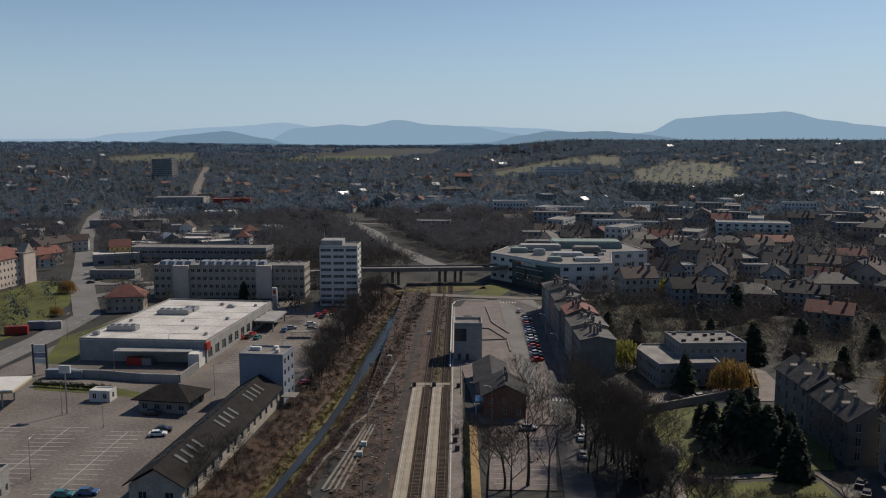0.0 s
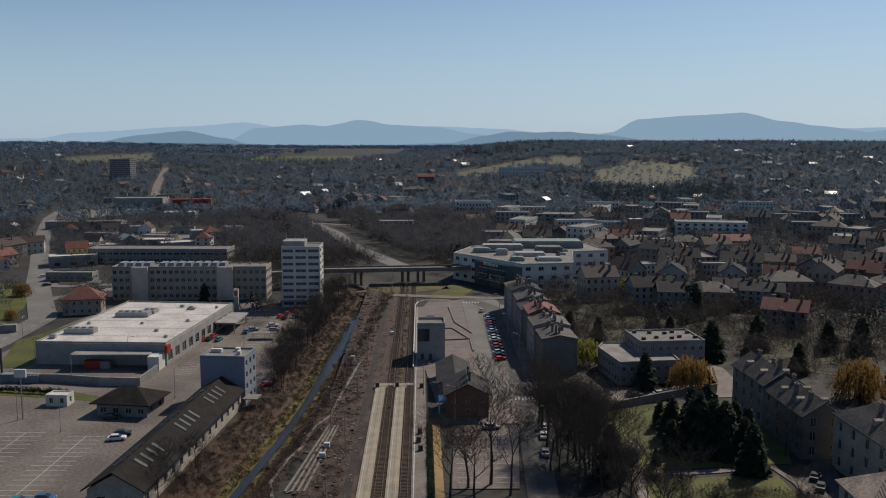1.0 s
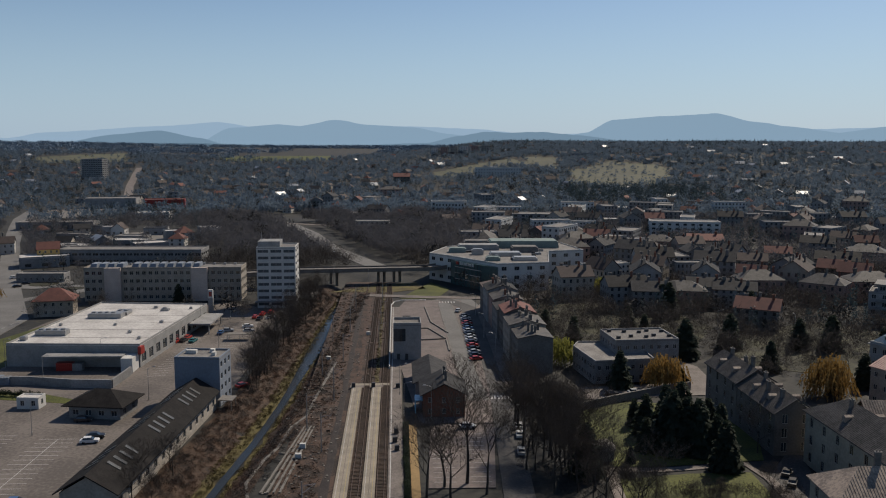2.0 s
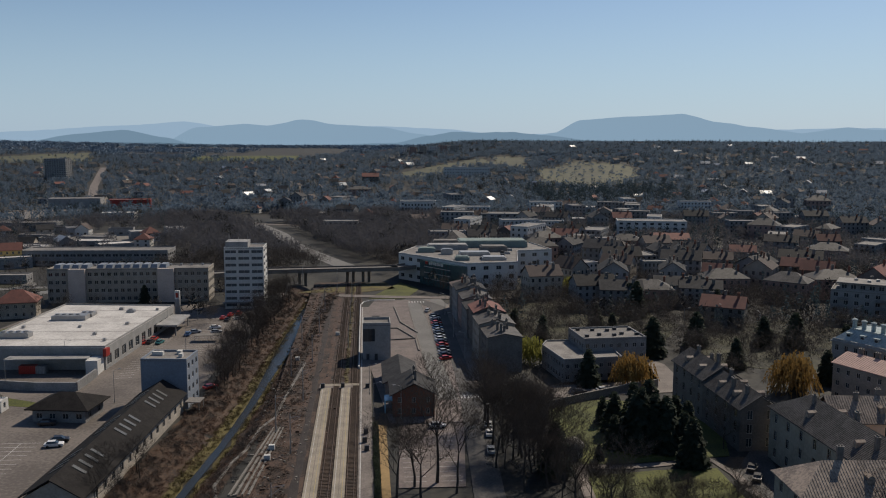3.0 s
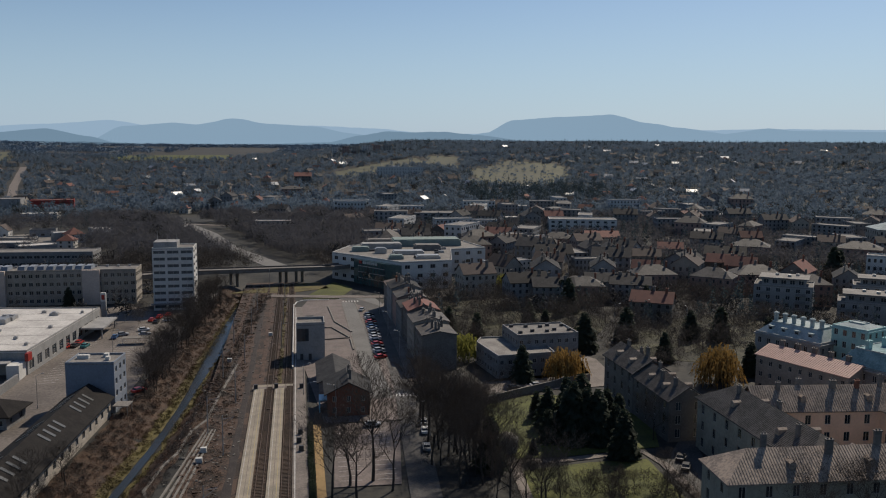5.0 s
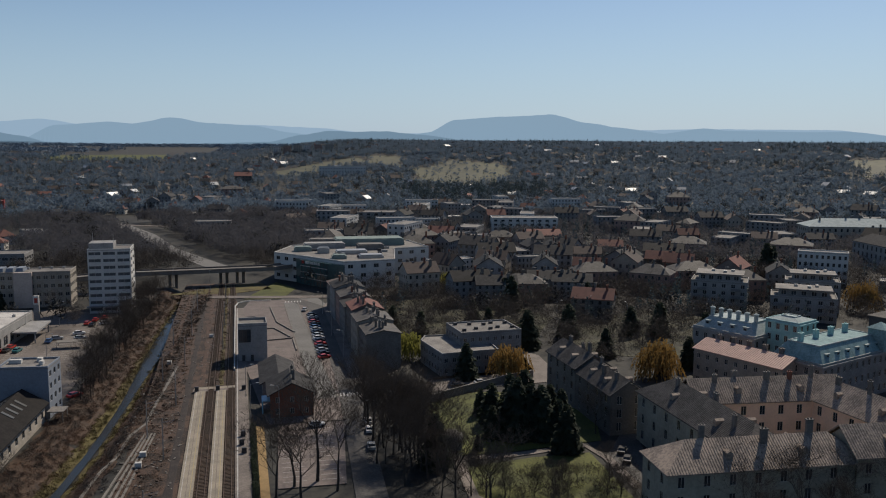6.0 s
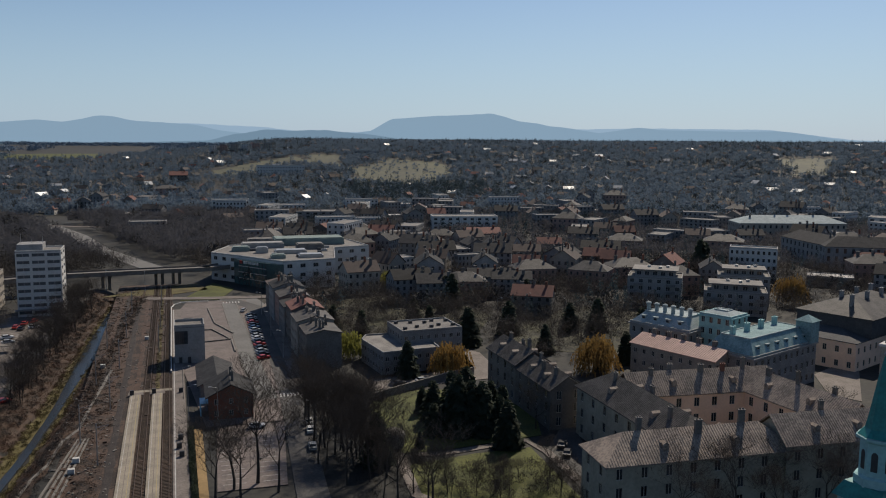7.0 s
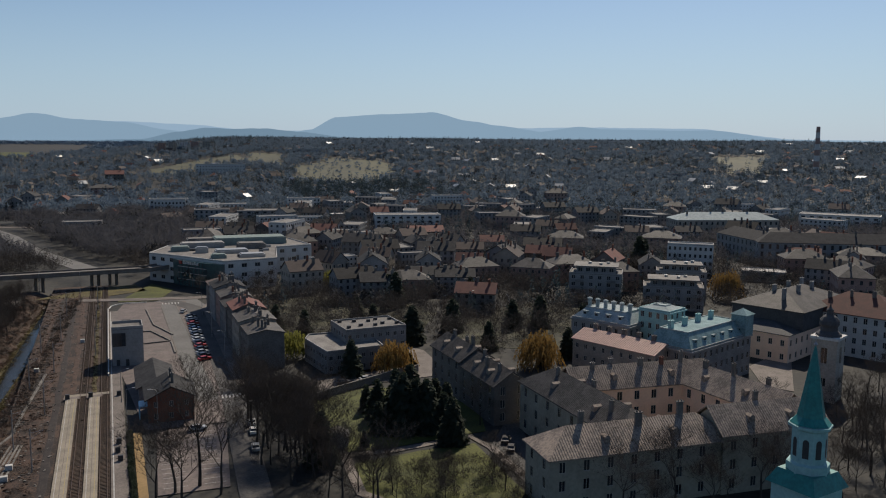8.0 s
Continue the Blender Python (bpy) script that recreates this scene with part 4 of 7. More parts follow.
def mansard_house(name, label, category, x, y, turn, w, d, h, floors, walls, roofing, rise=3.6, inset=2.6, dormers=5, step=3.0, ww=1.2, wh=1.9):
    """A palace wing: walls with windows, a cornice, a steep flat-topped roof with dormers."""
    th = building(name, label, category, x, y, turn, w, d, h, floors, walls, roofing, "flat", step=step, ww=ww, wh=wh, parapet=0.15)
    bm = bmesh.new()
    prism(bm, rect(w + 0.9, d + 0.9), h - 0.7, h - 0.25)
    part("cornice", bm, walls, th)
    bm = bmesh.new()
    a, b = w / 2 - 0.35, d / 2 - 0.35
    lo = [bm.verts.new((u * a, v * b, h + 0.21)) for u, v in ((-1, -1), (1, -1), (1, 1), (-1, 1))]
    hi = [bm.verts.new((u * (a - inset), v * (b - inset), h + rise)) for u, v in ((-1, -1), (1, -1), (1, 1), (-1, 1))]
    for i in range(4):
        bm.faces.new((lo[i], lo[(i + 1) % 4], hi[(i + 1) % 4], hi[i]))
    bm.faces.new(hi)
    steep = part("mansard", bm, roofing, th)
    ring = [(u * (a - inset), v * (b - inset)) for u, v in ((-1, -1), (1, -1), (1, 1), (-1, 1))]
    for p, q in zip(ring, ring[1:] + ring[:1]):
        u = Vector((q[0] - p[0], q[1] - p[1])).normalized() * 0.16
        bm = bmesh.new()
        prism(bm, [(p[0] + u.y, p[1] - u.x), (q[0] + u.y, q[1] - u.x), (q[0] - u.y, q[1] + u.x), (p[0] - u.y, p[1] + u.x)], h + rise - 0.1, h + rise + 0.22)
        part("roof_curb", bm, PALECOPPER, steep)
    for i in range(dormers):
        for side in (-1, 1):
            u = (-0.5 + (i + 0.5) / dormers) * (w - 4)
            v = side * (b - inset * 0.35)
            bm = bmesh.new()
            box(bm, u - 0.8, u + 0.8, min(v, v - side * 2.2), max(v, v - side * 2.2), h + 0.6, h + 2.3)
            part("dormer", bm, roofing, steep)
            bm = bmesh.new()
            box(bm, u - 0.5, u + 0.5, v - 0.03 if side < 0 else v, v if side < 0 else v + 0.03, h + 0.9, h + 2.0)
            part("dormer_window", bm, GLASS, steep)
            bm = bmesh.new()
            box(bm, u - 0.95, u + 0.95, min(v + side * 0.15, v - side * 2.2), max(v + side * 0.15, v - side * 2.2), h + 2.303, h + 2.45)
            part("dormer_cap", bm, PALECOPPER, steep)
    return th


bh2 = building("town_house", "beige town house with salmon sheet roof", "town house", 138.0, 211.5, -67.5, 29, 12, 10.6, 3, CREAM, PINKROOF, "gable", rise=2.4, chimneys=0, step=3.0, seams=0.7)
for k in range(5):
    chimney(bh2, -11 + k * 5.2, 0.9, 12.2, 14.4, BROWNWALL, 1.2, 0.8)
pal = mansard_house("palace", "pale palace with zinc mansard roof and tall vents", "palace", 150.0, 236.5, -64.5, 22, 17, 12.6, 3, LIGHTGREY, PALECOPPER, 3.4, 3.2, 4)
for k in range(6):
    bm = bmesh.new()
    lathe(bm, [(0.65, 15.9), (0.65, 18.0), (0.9, 18.1), (0.9, 18.5), (0.4, 18.8)], 8, -8 + k * 3.1, -2.4)
    part("copper_vent", bm, PALECOPPER, pal)
pav2 = mansard_house("palace", "glazed pale pavilion rising between palace wings", "palace", 160.0, 224.0, -64.5, 11, 10, 17.6, 5, PALETEAL, PALECOPPER, 1.2, 3.0, 0, step=2.6)
cop = mansard_house("palace", "ornate grey palace with turquoise copper mansard", "palace", 159.5, 204.5, 22, 34, 16, 12.4, 3, GREYWALL, COPPER, 4.2, 3.0, 6)
for k in range(4):
    chimney(cop, -12 + k * 7.4, 2.0, 16.4, 18.8, PALETEAL, 1.6, 1.0)
bm = bmesh.new()
box(bm, 12.6, 17.3, -8.4, -3.6, 12.2, 18.6)
v = [bm.verts.new(q) for q in ((12.2, -8.8, 18.61), (17.7, -8.8, 18.61), (17.7, -3.2, 18.61), (12.2, -3.2, 18.61), (14.95, -6, 20.4))]
for f in ((0, 1, 4), (1, 2, 4), (2, 3, 4), (3, 0, 4), (3, 2, 1, 0)):
    bm.faces.new([v[i] for i in f])
part("corner_turret", bm, COPPER, cop)
bh = by_ridge("beige_house", "peach town building with grey hip roof", "town building", (203.8, 224.1), (235.5, 237.9), 24, 9, 3, 2, PEACH, MANSARD, roof="hip", ends=1.0, step=4.0, ww=1.3, wh=2.0, over=0.2)
bm = bmesh.new()
roof_solid(bm, 40, 25, 15.5, 5, "hip", 0.5)
part("upper_roof", bm, DARKTIN, bh, "pale grey upper roof")
bm = bmesh.new()
box(bm, -19.9, 19.9, -12.4, 12.4, 9.4, 15.3)
part("mansard", bm, MANSARD, bh, "steep dark mansard")
for k in range(6):
    chimney(bh, -14 + k * 5.6, -3 + (k % 2) * 6, 17, 21.5, GREYWALL, 1.6, 0.9)
by_ridge("corner_house", "white ornate corner house with red roof", "town house", (231.6, 220.8), (237.5, 207.8), 22, 14, 6, 4, WHITE, REDROOF, roof="hip", ends=0.8, step=3.0, ww=1.3, wh=2.0, chimneys=4)


ct = thing("church_tower", "cream church tower with dark bulbous dome", "church", pose(*(180.5, 175.3), 0, 0, 0, 28))
bm = bmesh.new()
hl = []
for p, q in zip(rect(6.8, 6.8), rect(6.8, 6.8)[1:] + rect(6.8, 6.8)[:1]):
    hl += facade(bm, p, q, -0.5, 17.3, 1, [(4, 6.5), (10.5, 15)], 1.8, 0.5)
part("shaft", bm, CREAM, ct)
for (px, py, pz), ang, hw, hh in hl:
    ob = new("window", window_mesh(hw, hh, GLASS))
    ob.matrix_world = pose(px, py, pz, 0, 0, ang)
    ob.parent = ct
bm = bmesh.new()
box(bm, -3.8, 3.8, -3.8, 3.8, 17.303, 18)
part("cornice", bm, WHITE, ct)
bm = bmesh.new()
lathe(bm, [(3.5, 18.01), (3.3, 18.6), (2.3, 19.4), (2.2, 20.4), (2.7, 21.2), (2.6, 22.2), (1.9, 23.2), (1.0, 23.9), (0.9, 24.8), (1.0, 25.2), (0.3, 25.9), (0.08, 27.5)], 12)
part("dome", bm, MANSARD, ct)

# teal church turret close to the camera's side
tx, ty = (87.5, 86.3)
tur = thing("church_turret", "pale turquoise church turret with teal spire", "church", pose(tx, ty, 1.3, 0, 0, 12))
bm = bmesh.new()
lathe(bm, [(2.9, 24.2), (2.9, 25.4), (2.35, 25.6), (2.35, 30.2), (2.9, 30.5), (2.95, 30.9), (2.4, 31.0)], 8)
part("drum", bm, PALETEAL, tur)
bm = bmesh.new()
lathe(bm, [(2.75, 31.01), (1.9, 32.0), (1.5, 34.0), (0.75, 38.6), (0.2, 41.5), (0.05, 41.9)], 8)
part("spire", bm, TEAL, tur)
bm = bmesh.new()
lathe(bm, [(0.05, 41.8), (0.3, 42.1), (0.05, 42.5), (0.04, 43.4)], 8)
part("finial", bm, METAL, tur)
for k in range(8):
    a = 6.2832 * (k + 0.5) / 8
    bm = bmesh.new()
    d = 2.19
    c, s = math.cos(a), math.sin(a)
    pts = []
    for u, v in [(-0.42, 26.4), (0.42, 26.4), (0.42, 28.6)] + [(0.42 * math.cos(b * 0.5236), 28.6 + 0.5 * math.sin(b * 0.5236)) for b in range(1, 6)] + [(-0.42, 28.6)]:
        pts.append((c * d - s * u, s * d + c * u, v))
    poly(bm, pts)
    part("louvre", bm, DARKMETAL, tur, "dark arched bell opening")
bm = bmesh.new()
box(bm, -3.3, 3.3, -3.3, 3.3, -1.8, 22.2)
part("shaft", bm, PALETEAL, tur)
bm = bmesh.new()
v = [bm.verts.new(p) for p in ((-3.9, -3.9, 22.21), (3.9, -3.9, 22.21), (3.9, 3.9, 22.21), (-3.9, 3.9, 22.21), (-2.8, -2.8, 24.3), (2.8, -2.8, 24.3), (2.8, 2.8, 24.3), (-2.8, 2.8, 24.3))]
for f in ((0, 1, 5, 4), (1, 2, 6, 5), (2, 3, 7, 6), (3, 0, 4, 7), (4, 5, 6, 7), (3, 2, 1, 0)):
    bm.faces.new([v[i] for i in f])
part("skirt_roof", bm, TEAL, tur)
building("church", "cream church nave with teal sheet roof", "church", tx - 4.2, ty - 17, 100, 28, 14, 12, 1, CREAM, TEAL, "hip", rise=8, step=5, ww=1.6, wh=6, first=3, seams=0.8)

# bridge
bridge = thing("road_bridge", "long concrete road bridge over the railway", "bridge")
deck = [(-112, 398), (-84, 405), (-56, 417), (9, 424), (28, 438)]
for k, ((x0, y0), (x1, y1)) in enumerate(zip(deck, deck[1:])):
    u = Vector((x1 - x0, y1 - y0)).normalized()
    n = Vector((-u.y, u.x)) * 9
    bm = bmesh.new()
    prism(bm, [(x0, y0), (x1, y1), (x1 + n.x, y1 + n.y), (x0 + n.x, y0 + n.y)], 6.6, 7.9)
    part("deck", bm, CONCRETE, bridge)
    for o in (0, 1):
        bm = bmesh.new()
        a, b = (x0 + n.x * o * 0.97, y0 + n.y * o * 0.97), (x1 + n.x * o * 0.97, y1 + n.y * o * 0.97)
        prism(bm, [a, b, (b[0] + n.x * 0.03, b[1] + n.y * 0.03), (a[0] + n.x * 0.03, a[1] + n.y * 0.03)], 7.903, 8.6)
        part("parapet", bm, PAVING, bridge)
for x, y in ((-84, 409), (-62, 419), (-40, 424), (-16, 427), (-8, 428)):
    for o in (-1.5, 1.5):
        bm = bmesh.new()
        lathe(bm, [(0.8, -3), (0.8, 6.0), (1.2, 6.59)], 10, x + o, y + 2.5)
        part("pier", bm, CONCRETE, bridge)
slab("ramp", [(28, 438), (60, 470), (55, 478), (23, 446)], 7.6, ASPHALT, "road ramp behind the mall", "road", 7.6)

# left side houses
building("red_roof_house", "small beige house with red hip roof", "house", -149, 352, 12, 15, 11, 6.5, 2, CREAM, REDROOF, "hip", rise=4.5, over=0.8, step=3)
sch = building("old_school", "large cream old school with red roof", "school", -240, 394, 84, 62, 16, 14, 4, SCHOOLWALL, REDROOF, "hip", rise=5, chimneys=4, step=2.8)
bm = bmesh.new()
box(bm, 22, 31.6, -10.2, -7.9, -0.5, 15.5)
part("end_bay", bm, SCHOOLWALL, sch)
bm = bmesh.new()
prism(bm, [(21.6, -10.5), (32, -10.5), (32, -4), (21.6, -4)], 15.503, 15.9)
v = [bm.verts.new(q) for q in ((23, -10.2, 15.91), (30.6, -10.2, 15.91), (30.6, -6, 15.91), (23, -6, 15.91), (26.8, -10.2, 20.5), (26.8, -6, 20.5))]
for f in ((0, 1, 4), (2, 3, 5), (1, 2, 5, 4), (3, 0, 4, 5)):
    bm.faces.new([v[i] for i in f])
part("bay_gable", bm, CREAM, sch, "cream gable over the end bay")
building("gabled_house", "ochre house with red roof", "house", -214, 500, 20, 12, 10, 9, 3, YELLOW, REDROOF, "gable", rise=4, chimneys=1)
building("gabled_house", "plain brown house with red roof", "house", -252, 478, 65, 22, 11, 7, 2, CREAM, REDROOF, "gable", rise=4, chimneys=2)
building("gabled_house", "dark house with brown roof", "house", -268, 520, 75, 26, 12, 8, 2, BROWNWALL, BROWNROOF, "gable", rise=4, chimneys=2)
building("gabled_house", "white house with brown roof", "house", -262, 545, 20, 14, 10, 7, 2, WHITE, BROWNROOF, "gable", rise=4, chimneys=1)
can = thing("petrol_canopy", "petrol station canopy with yellow edge", "canopy", pose(-136, 220, 0, 0, 0, 8))
for x0, x1, y0, y1, z0, z1, m, nm in ((-12, 12, -7, 7, 5.0, 5.9, WHITE, "canopy_roof"), (-12.05, 12.05, -7.1, -7.0, 5.05, 5.5, YLINE, "edge_band"), (12.0, 12.1, -7.1, 7, 5.05, 5.5, YLINE, "edge_band")):
    bm = bmesh.new()
    box(bm, x0, x1, y0, y1, z0, z1)
    part(nm, bm, m, can)
for x in (-8, 0, 8):
    for y in (-4, 4):
        bm = bmesh.new()
        lathe(bm, [(0.25, 0.03), (0.25, 5.0)], 8, x, y)
        part("column", bm, METAL, can)
building("fuel_kiosk", "small kiosk with lettered roof edge", "kiosk", -103, 158, 6, 16, 9, 5.5, 1, GREYWALL, BITUMEN, "flat", step=3)

# single landmarks far off
sl = building("slab_block", "tall grey housing slab", "apartment block", -497, 1345, -18, 38, 14, 34, 11, LIGHTGREY, BITUMEN, "flat", step=4, ww=3.2, wh=1.6, z=height(-497, 1345), blind=(2, 3))
building("red_hall", "low red-clad hall with flat roof", "hall", -272, 938, 12, 42, 20, 8, 1, RED, REDROOF, "flat", step=50)
building("grey_hall", "long grey industrial hall", "hall", -326, 930, 8, 52, 26, 10, 1, GREYWALL, BITUMEN, "flat", step=12, ww=4, wh=3)
building("grey_hall", "grey hall with dark roof", "hall", -290, 700, 5, 60, 22, 6, 1, GREYWALL, BITUMEN, "flat", step=10, ww=4, wh=2)
building("grey_hall", "low pale storage shed", "hall", -240, 790, 5, 30, 16, 6, 1, WHITE, FLATROOF, "flat", step=10, ww=4, wh=2)
building("hill_school", "pale school with large windows on the hill", "school", 126, 1248, -1, 68, 14, 13, 3, WHITE, BITUMEN, "flat", step=4, ww=1.6, wh=1.6, glass=TOWERGLASS, z=height(126, 1248) - 1)
for k in range(6):
    x = 45 + k * 19
    building("slab_block", "far housing slab on the ridge", "apartment block", x, 1745 - k * 22, 0, 14, 11, 16, 5, (WHITE, PINKWALL, CREAM)[k % 3], BITUMEN, "flat", step=4, ww=2, wh=1.6, z=height(x, 1745 - k * 22), blind=(1, 2, 3), group="ridge housing")
building("hill_villa", "large pale villa on the hill", "house", 303, 1490, -10, 44, 16, 9, 2, LIGHTGREY, PALECOPPER, "flat", step=5, ww=3, z=height(303, 1490), blind=(2, 3))
ch = thing("factory_chimney", "tall banded factory chimney", "chimney", pose(936, 960, height(936, 960)))
top = 72 + 1341 * math.tan(radians(0.96)) - height(936, 960)
for k in range(8):
    bm = bmesh.new()
    r0, r1 = 4.6 - 2.0 * k / 8, 4.6 - 2.0 * (k + 1) / 8
    lathe(bm, [(r0, top * k / 8), (r1, top * (k + 1) / 8 - 0.01)], 14)
    part("band", bm, (WHITE, PINKWALL)[k % 2], ch)

for k, w in enumerate((1.2, 1.0, 1.3, 1.1, 1.2, 1.4)):
    cabs = bpy.data.objects["fuel_kiosk"]
    bm = bmesh.new()
    box(bm, -6 + k * 2.1, -6 + k * 2.1 + w, -4.5, -4.35, 6.25, 7.4)
    part("letter_bar", bm, WHITE, cabs)

rng = random.Random(13)
for k in range(26):
    x, y = rng.uniform(28, 92), rng.uniform(412, 478)
    w, d, h = rng.uniform(1, 4), rng.uniform(1, 3), rng.uniform(0.6, 1.6)
    if inside(x, y, [(14, 444), (26, 426), (44, 406), (62, 408), (70, 450), (86, 456), (80, 482), (42, 480), (22, 464)]):
        bm = bmesh.new()
        box(bm, x - w / 2, x + w / 2, y - d / 2, y + d / 2, 13.4, 13.4 + h)
        box(bm, x - w / 2 + 0.2, x + w / 2 - 0.2, y - d / 2 + 0.2, y + d / 2 - 0.2, 13.403 + h, 13.6 + h)
        part("roof_unit", bm, METAL if k % 2 else DARKMETAL, mall)
for k in range(14):
    bm = bmesh.new()
    x = -32 + k * 4.8
    box(bm, x - 0.5, x + 0.5, 4.0, 5.0, 14.8, 15.7)
    part("roof_vent", bm, METAL, block)

for k, (x, y) in enumerate(((-248.9, 624.8), (-225.5, 596.7), (-232.1, 657.1), (-201.5, 611.7), (-198.5, 658.4), (-176.4, 627.4), (-234.6, 573.2), (-247.2, 673.7))):
    building("work_shed", ("low grey shed with dark flat roof", "low pale shed with flat roof")[k % 2], "shed", x, y, -8 + 16 * (k % 3), 22 - (k % 3) * 4, 9 + (k % 2) * 3, 4 + (k % 3), 1, (GREYWALL, LIGHTGREY)[k % 2], (BITUMEN, SLATE, FLATROOF)[k % 3], "flat", step=5, ww=2.4, joined=True)


# ---- vegetation ----
def limb(bm, p, q, r0, r1, sides=4):
    d = (q - p).normalized()
    u = d.orthogonal().normalized()
    w = d.cross(u)
    a, b = [], []
    for i in range(sides):
        t = 6.2832 * i / sides
        o = u * math.cos(t) + w * math.sin(t)
        a.append(bm.verts.new(p + o * r0))
        b.append(bm.verts.new(q + o * r1))
    for i in range(sides):
        bm.faces.new((a[i], a[(i + 1) % sides], b[(i + 1) % sides], b[i]))


def bare_tree(seed, h, spread=0.5, fine=3):
    """A leafless tree: trunk with limbs, and a crown of twigs."""
    rng = random.Random(seed)
    tb, cb = bmesh.new(), bmesh.new()
    thick = 0.017 if fine > 2 else 0.03

    def grow(p, d, length, r, level):
        q, n = p, 3 if level < 2 else 2
        for k in range(n):
            d = (d + Vector((rng.uniform(-1, 1), rng.uniform(-1, 1), rng.uniform(-0.4, 0.7))) * (0.13 + 0.05 * level)).normalized()
            e = q + d * (length / n)
            r1 = r * (0.82 if k < n - 1 else 0.7)
            if level < 3:
                limb(tb if level < 2 else cb, q, e, r, r1, 5 if level == 0 else 3)
            else:
                s = d.orthogonal().normalized() * max(r, thick)
                cb.faces.new([cb.verts.new(v) for v in (q - s, q + s, e)])
                s = d.cross(s).normalized() * max(r, thick)
                cb.faces.new([cb.verts.new(v) for v in (q - s, q + s, e)])
            if level < fine + 1 and (level > 0 or k > 0):
                for _ in range(rng.choice((1, 2)) if level == 0 else rng.choice((1, 1, 2))):
                    side = Vector((rng.uniform(-1, 1), rng.uniform(-1, 1), rng.uniform(-0.2, 0.5))).normalized()
                    grow(e, (d * (1 - spread) + side * spread * 1.2 + Vector((0, 0, 0.12))).normalized(), length * rng.uniform(0.52, 0.78), r1 * 0.6, level + 1)
            q, r = e, r1
        if level < fine + 1:
            for _ in range(3):
                side = Vector((rng.uniform(-1, 1), rng.uniform(-1, 1), rng.uniform(-0.1, 0.6))).normalized()
                grow(q, (d * 0.6 + side * 0.6).normalized(), length * rng.uniform(0.5, 0.75), r * 0.7, level + 1)

    grow(Vector((0, 0, -0.3)), Vector((0, 0, 1)), h * 0.4, h * 0.016, 0)
    return tb, cb


def leaf_cloud(bm, rng, n, shape, size):
    """n small leaf tufts placed by shape(rng) -> point."""
    for _ in range(n):
        p = shape(rng)
        a = Vector((rng.gauss(0, 1), rng.gauss(0, 1), rng.gauss(0, 1))).normalized() * size * rng.uniform(0.5, 1.2)
        b = a.orthogonal().normalized() * size * rng.uniform(0.3, 0.8)
        bm.faces.new([bm.verts.new(p + v) for v in (-a, b, a)])


def tree_of(name, label, seed, h, m=None, group="bare trees", fine=3, spread=0.5):
    th = thing(name, label, "tree", m or pose(0, 0, 0), group)
    tb, cb = bare_tree(seed, h, spread, fine)
    part("trunk", tb, BARK, th)
    part("crown", cb, TWIG, th)
    return th


def conifer(h, w, seed):
    rng = random.Random(seed)
    th = thing("conifer", "dark green dense conifer on the lawn", "tree", group="conifers")
    bm = bmesh.new()
    limb(bm, Vector((0, 0, -0.2)), Vector((0, 0, h * 0.95)), 0.25, 0.04, 6)
    part("trunk", bm, BARK, th)
    bm = bmesh.new()
    tiers = int(h * 1.6)
    for t in range(tiers):
        k = t / tiers
        z = h * (0.06 + 0.93 * k)
        r = w * (1 - k) ** 0.58 * rng.uniform(0.8, 1.1) + 0.2
        for i in range(int(9 + 6 * (1 - k))):
            a = rng.uniform(0, 6.2832)
            c, s = math.cos(a), math.sin(a)
            for _ in range(5):
                f0, f1 = rng.uniform(0.25, 0.8), rng.uniform(0.6, 1.05)
                o, o2 = rng.uniform(-0.5, 0.5), rng.uniform(-0.4, 0.4)
                pts = [(c * r * f0 - s * o * 0.3, s * r * f0 + c * o * 0.3, z + rng.uniform(-0.2, 0.3)), (c * r * f1 - s * (o + 0.5), s * r * f1 + c * (o + 0.5), z - 0.25 * r * f1 + o2), (c * r * f1 - s * (o - 0.5), s * r * f1 + c * (o - 0.5), z - 0.25 * r * f1 + rng.uniform(-0.4, 0.4))]
                poly(bm, pts)
    ring = [(w * 0.72 * (1 + 0.2 * math.sin(i * 2.3 + seed)) * math.cos(i * 0.7854), w * 0.72 * math.sin(i * 0.7854)) for i in range(8)]
    for i in range(8):
        (ax, ay), (bx, by) = ring[i], ring[(i + 1) % 8]
        poly(bm, [(ax, ay, h * 0.08), (bx, by, h * 0.08), (bx * 0.55, by * 0.55, h * 0.5), (ax * 0.55, ay * 0.55, h * 0.5)])
        poly(bm, [(ax * 0.55, ay * 0.55, h * 0.5), (bx * 0.55, by * 0.55, h * 0.5), (0, 0, h * 0.97)])
    part("crown", bm, CONIFER, th)
    return th


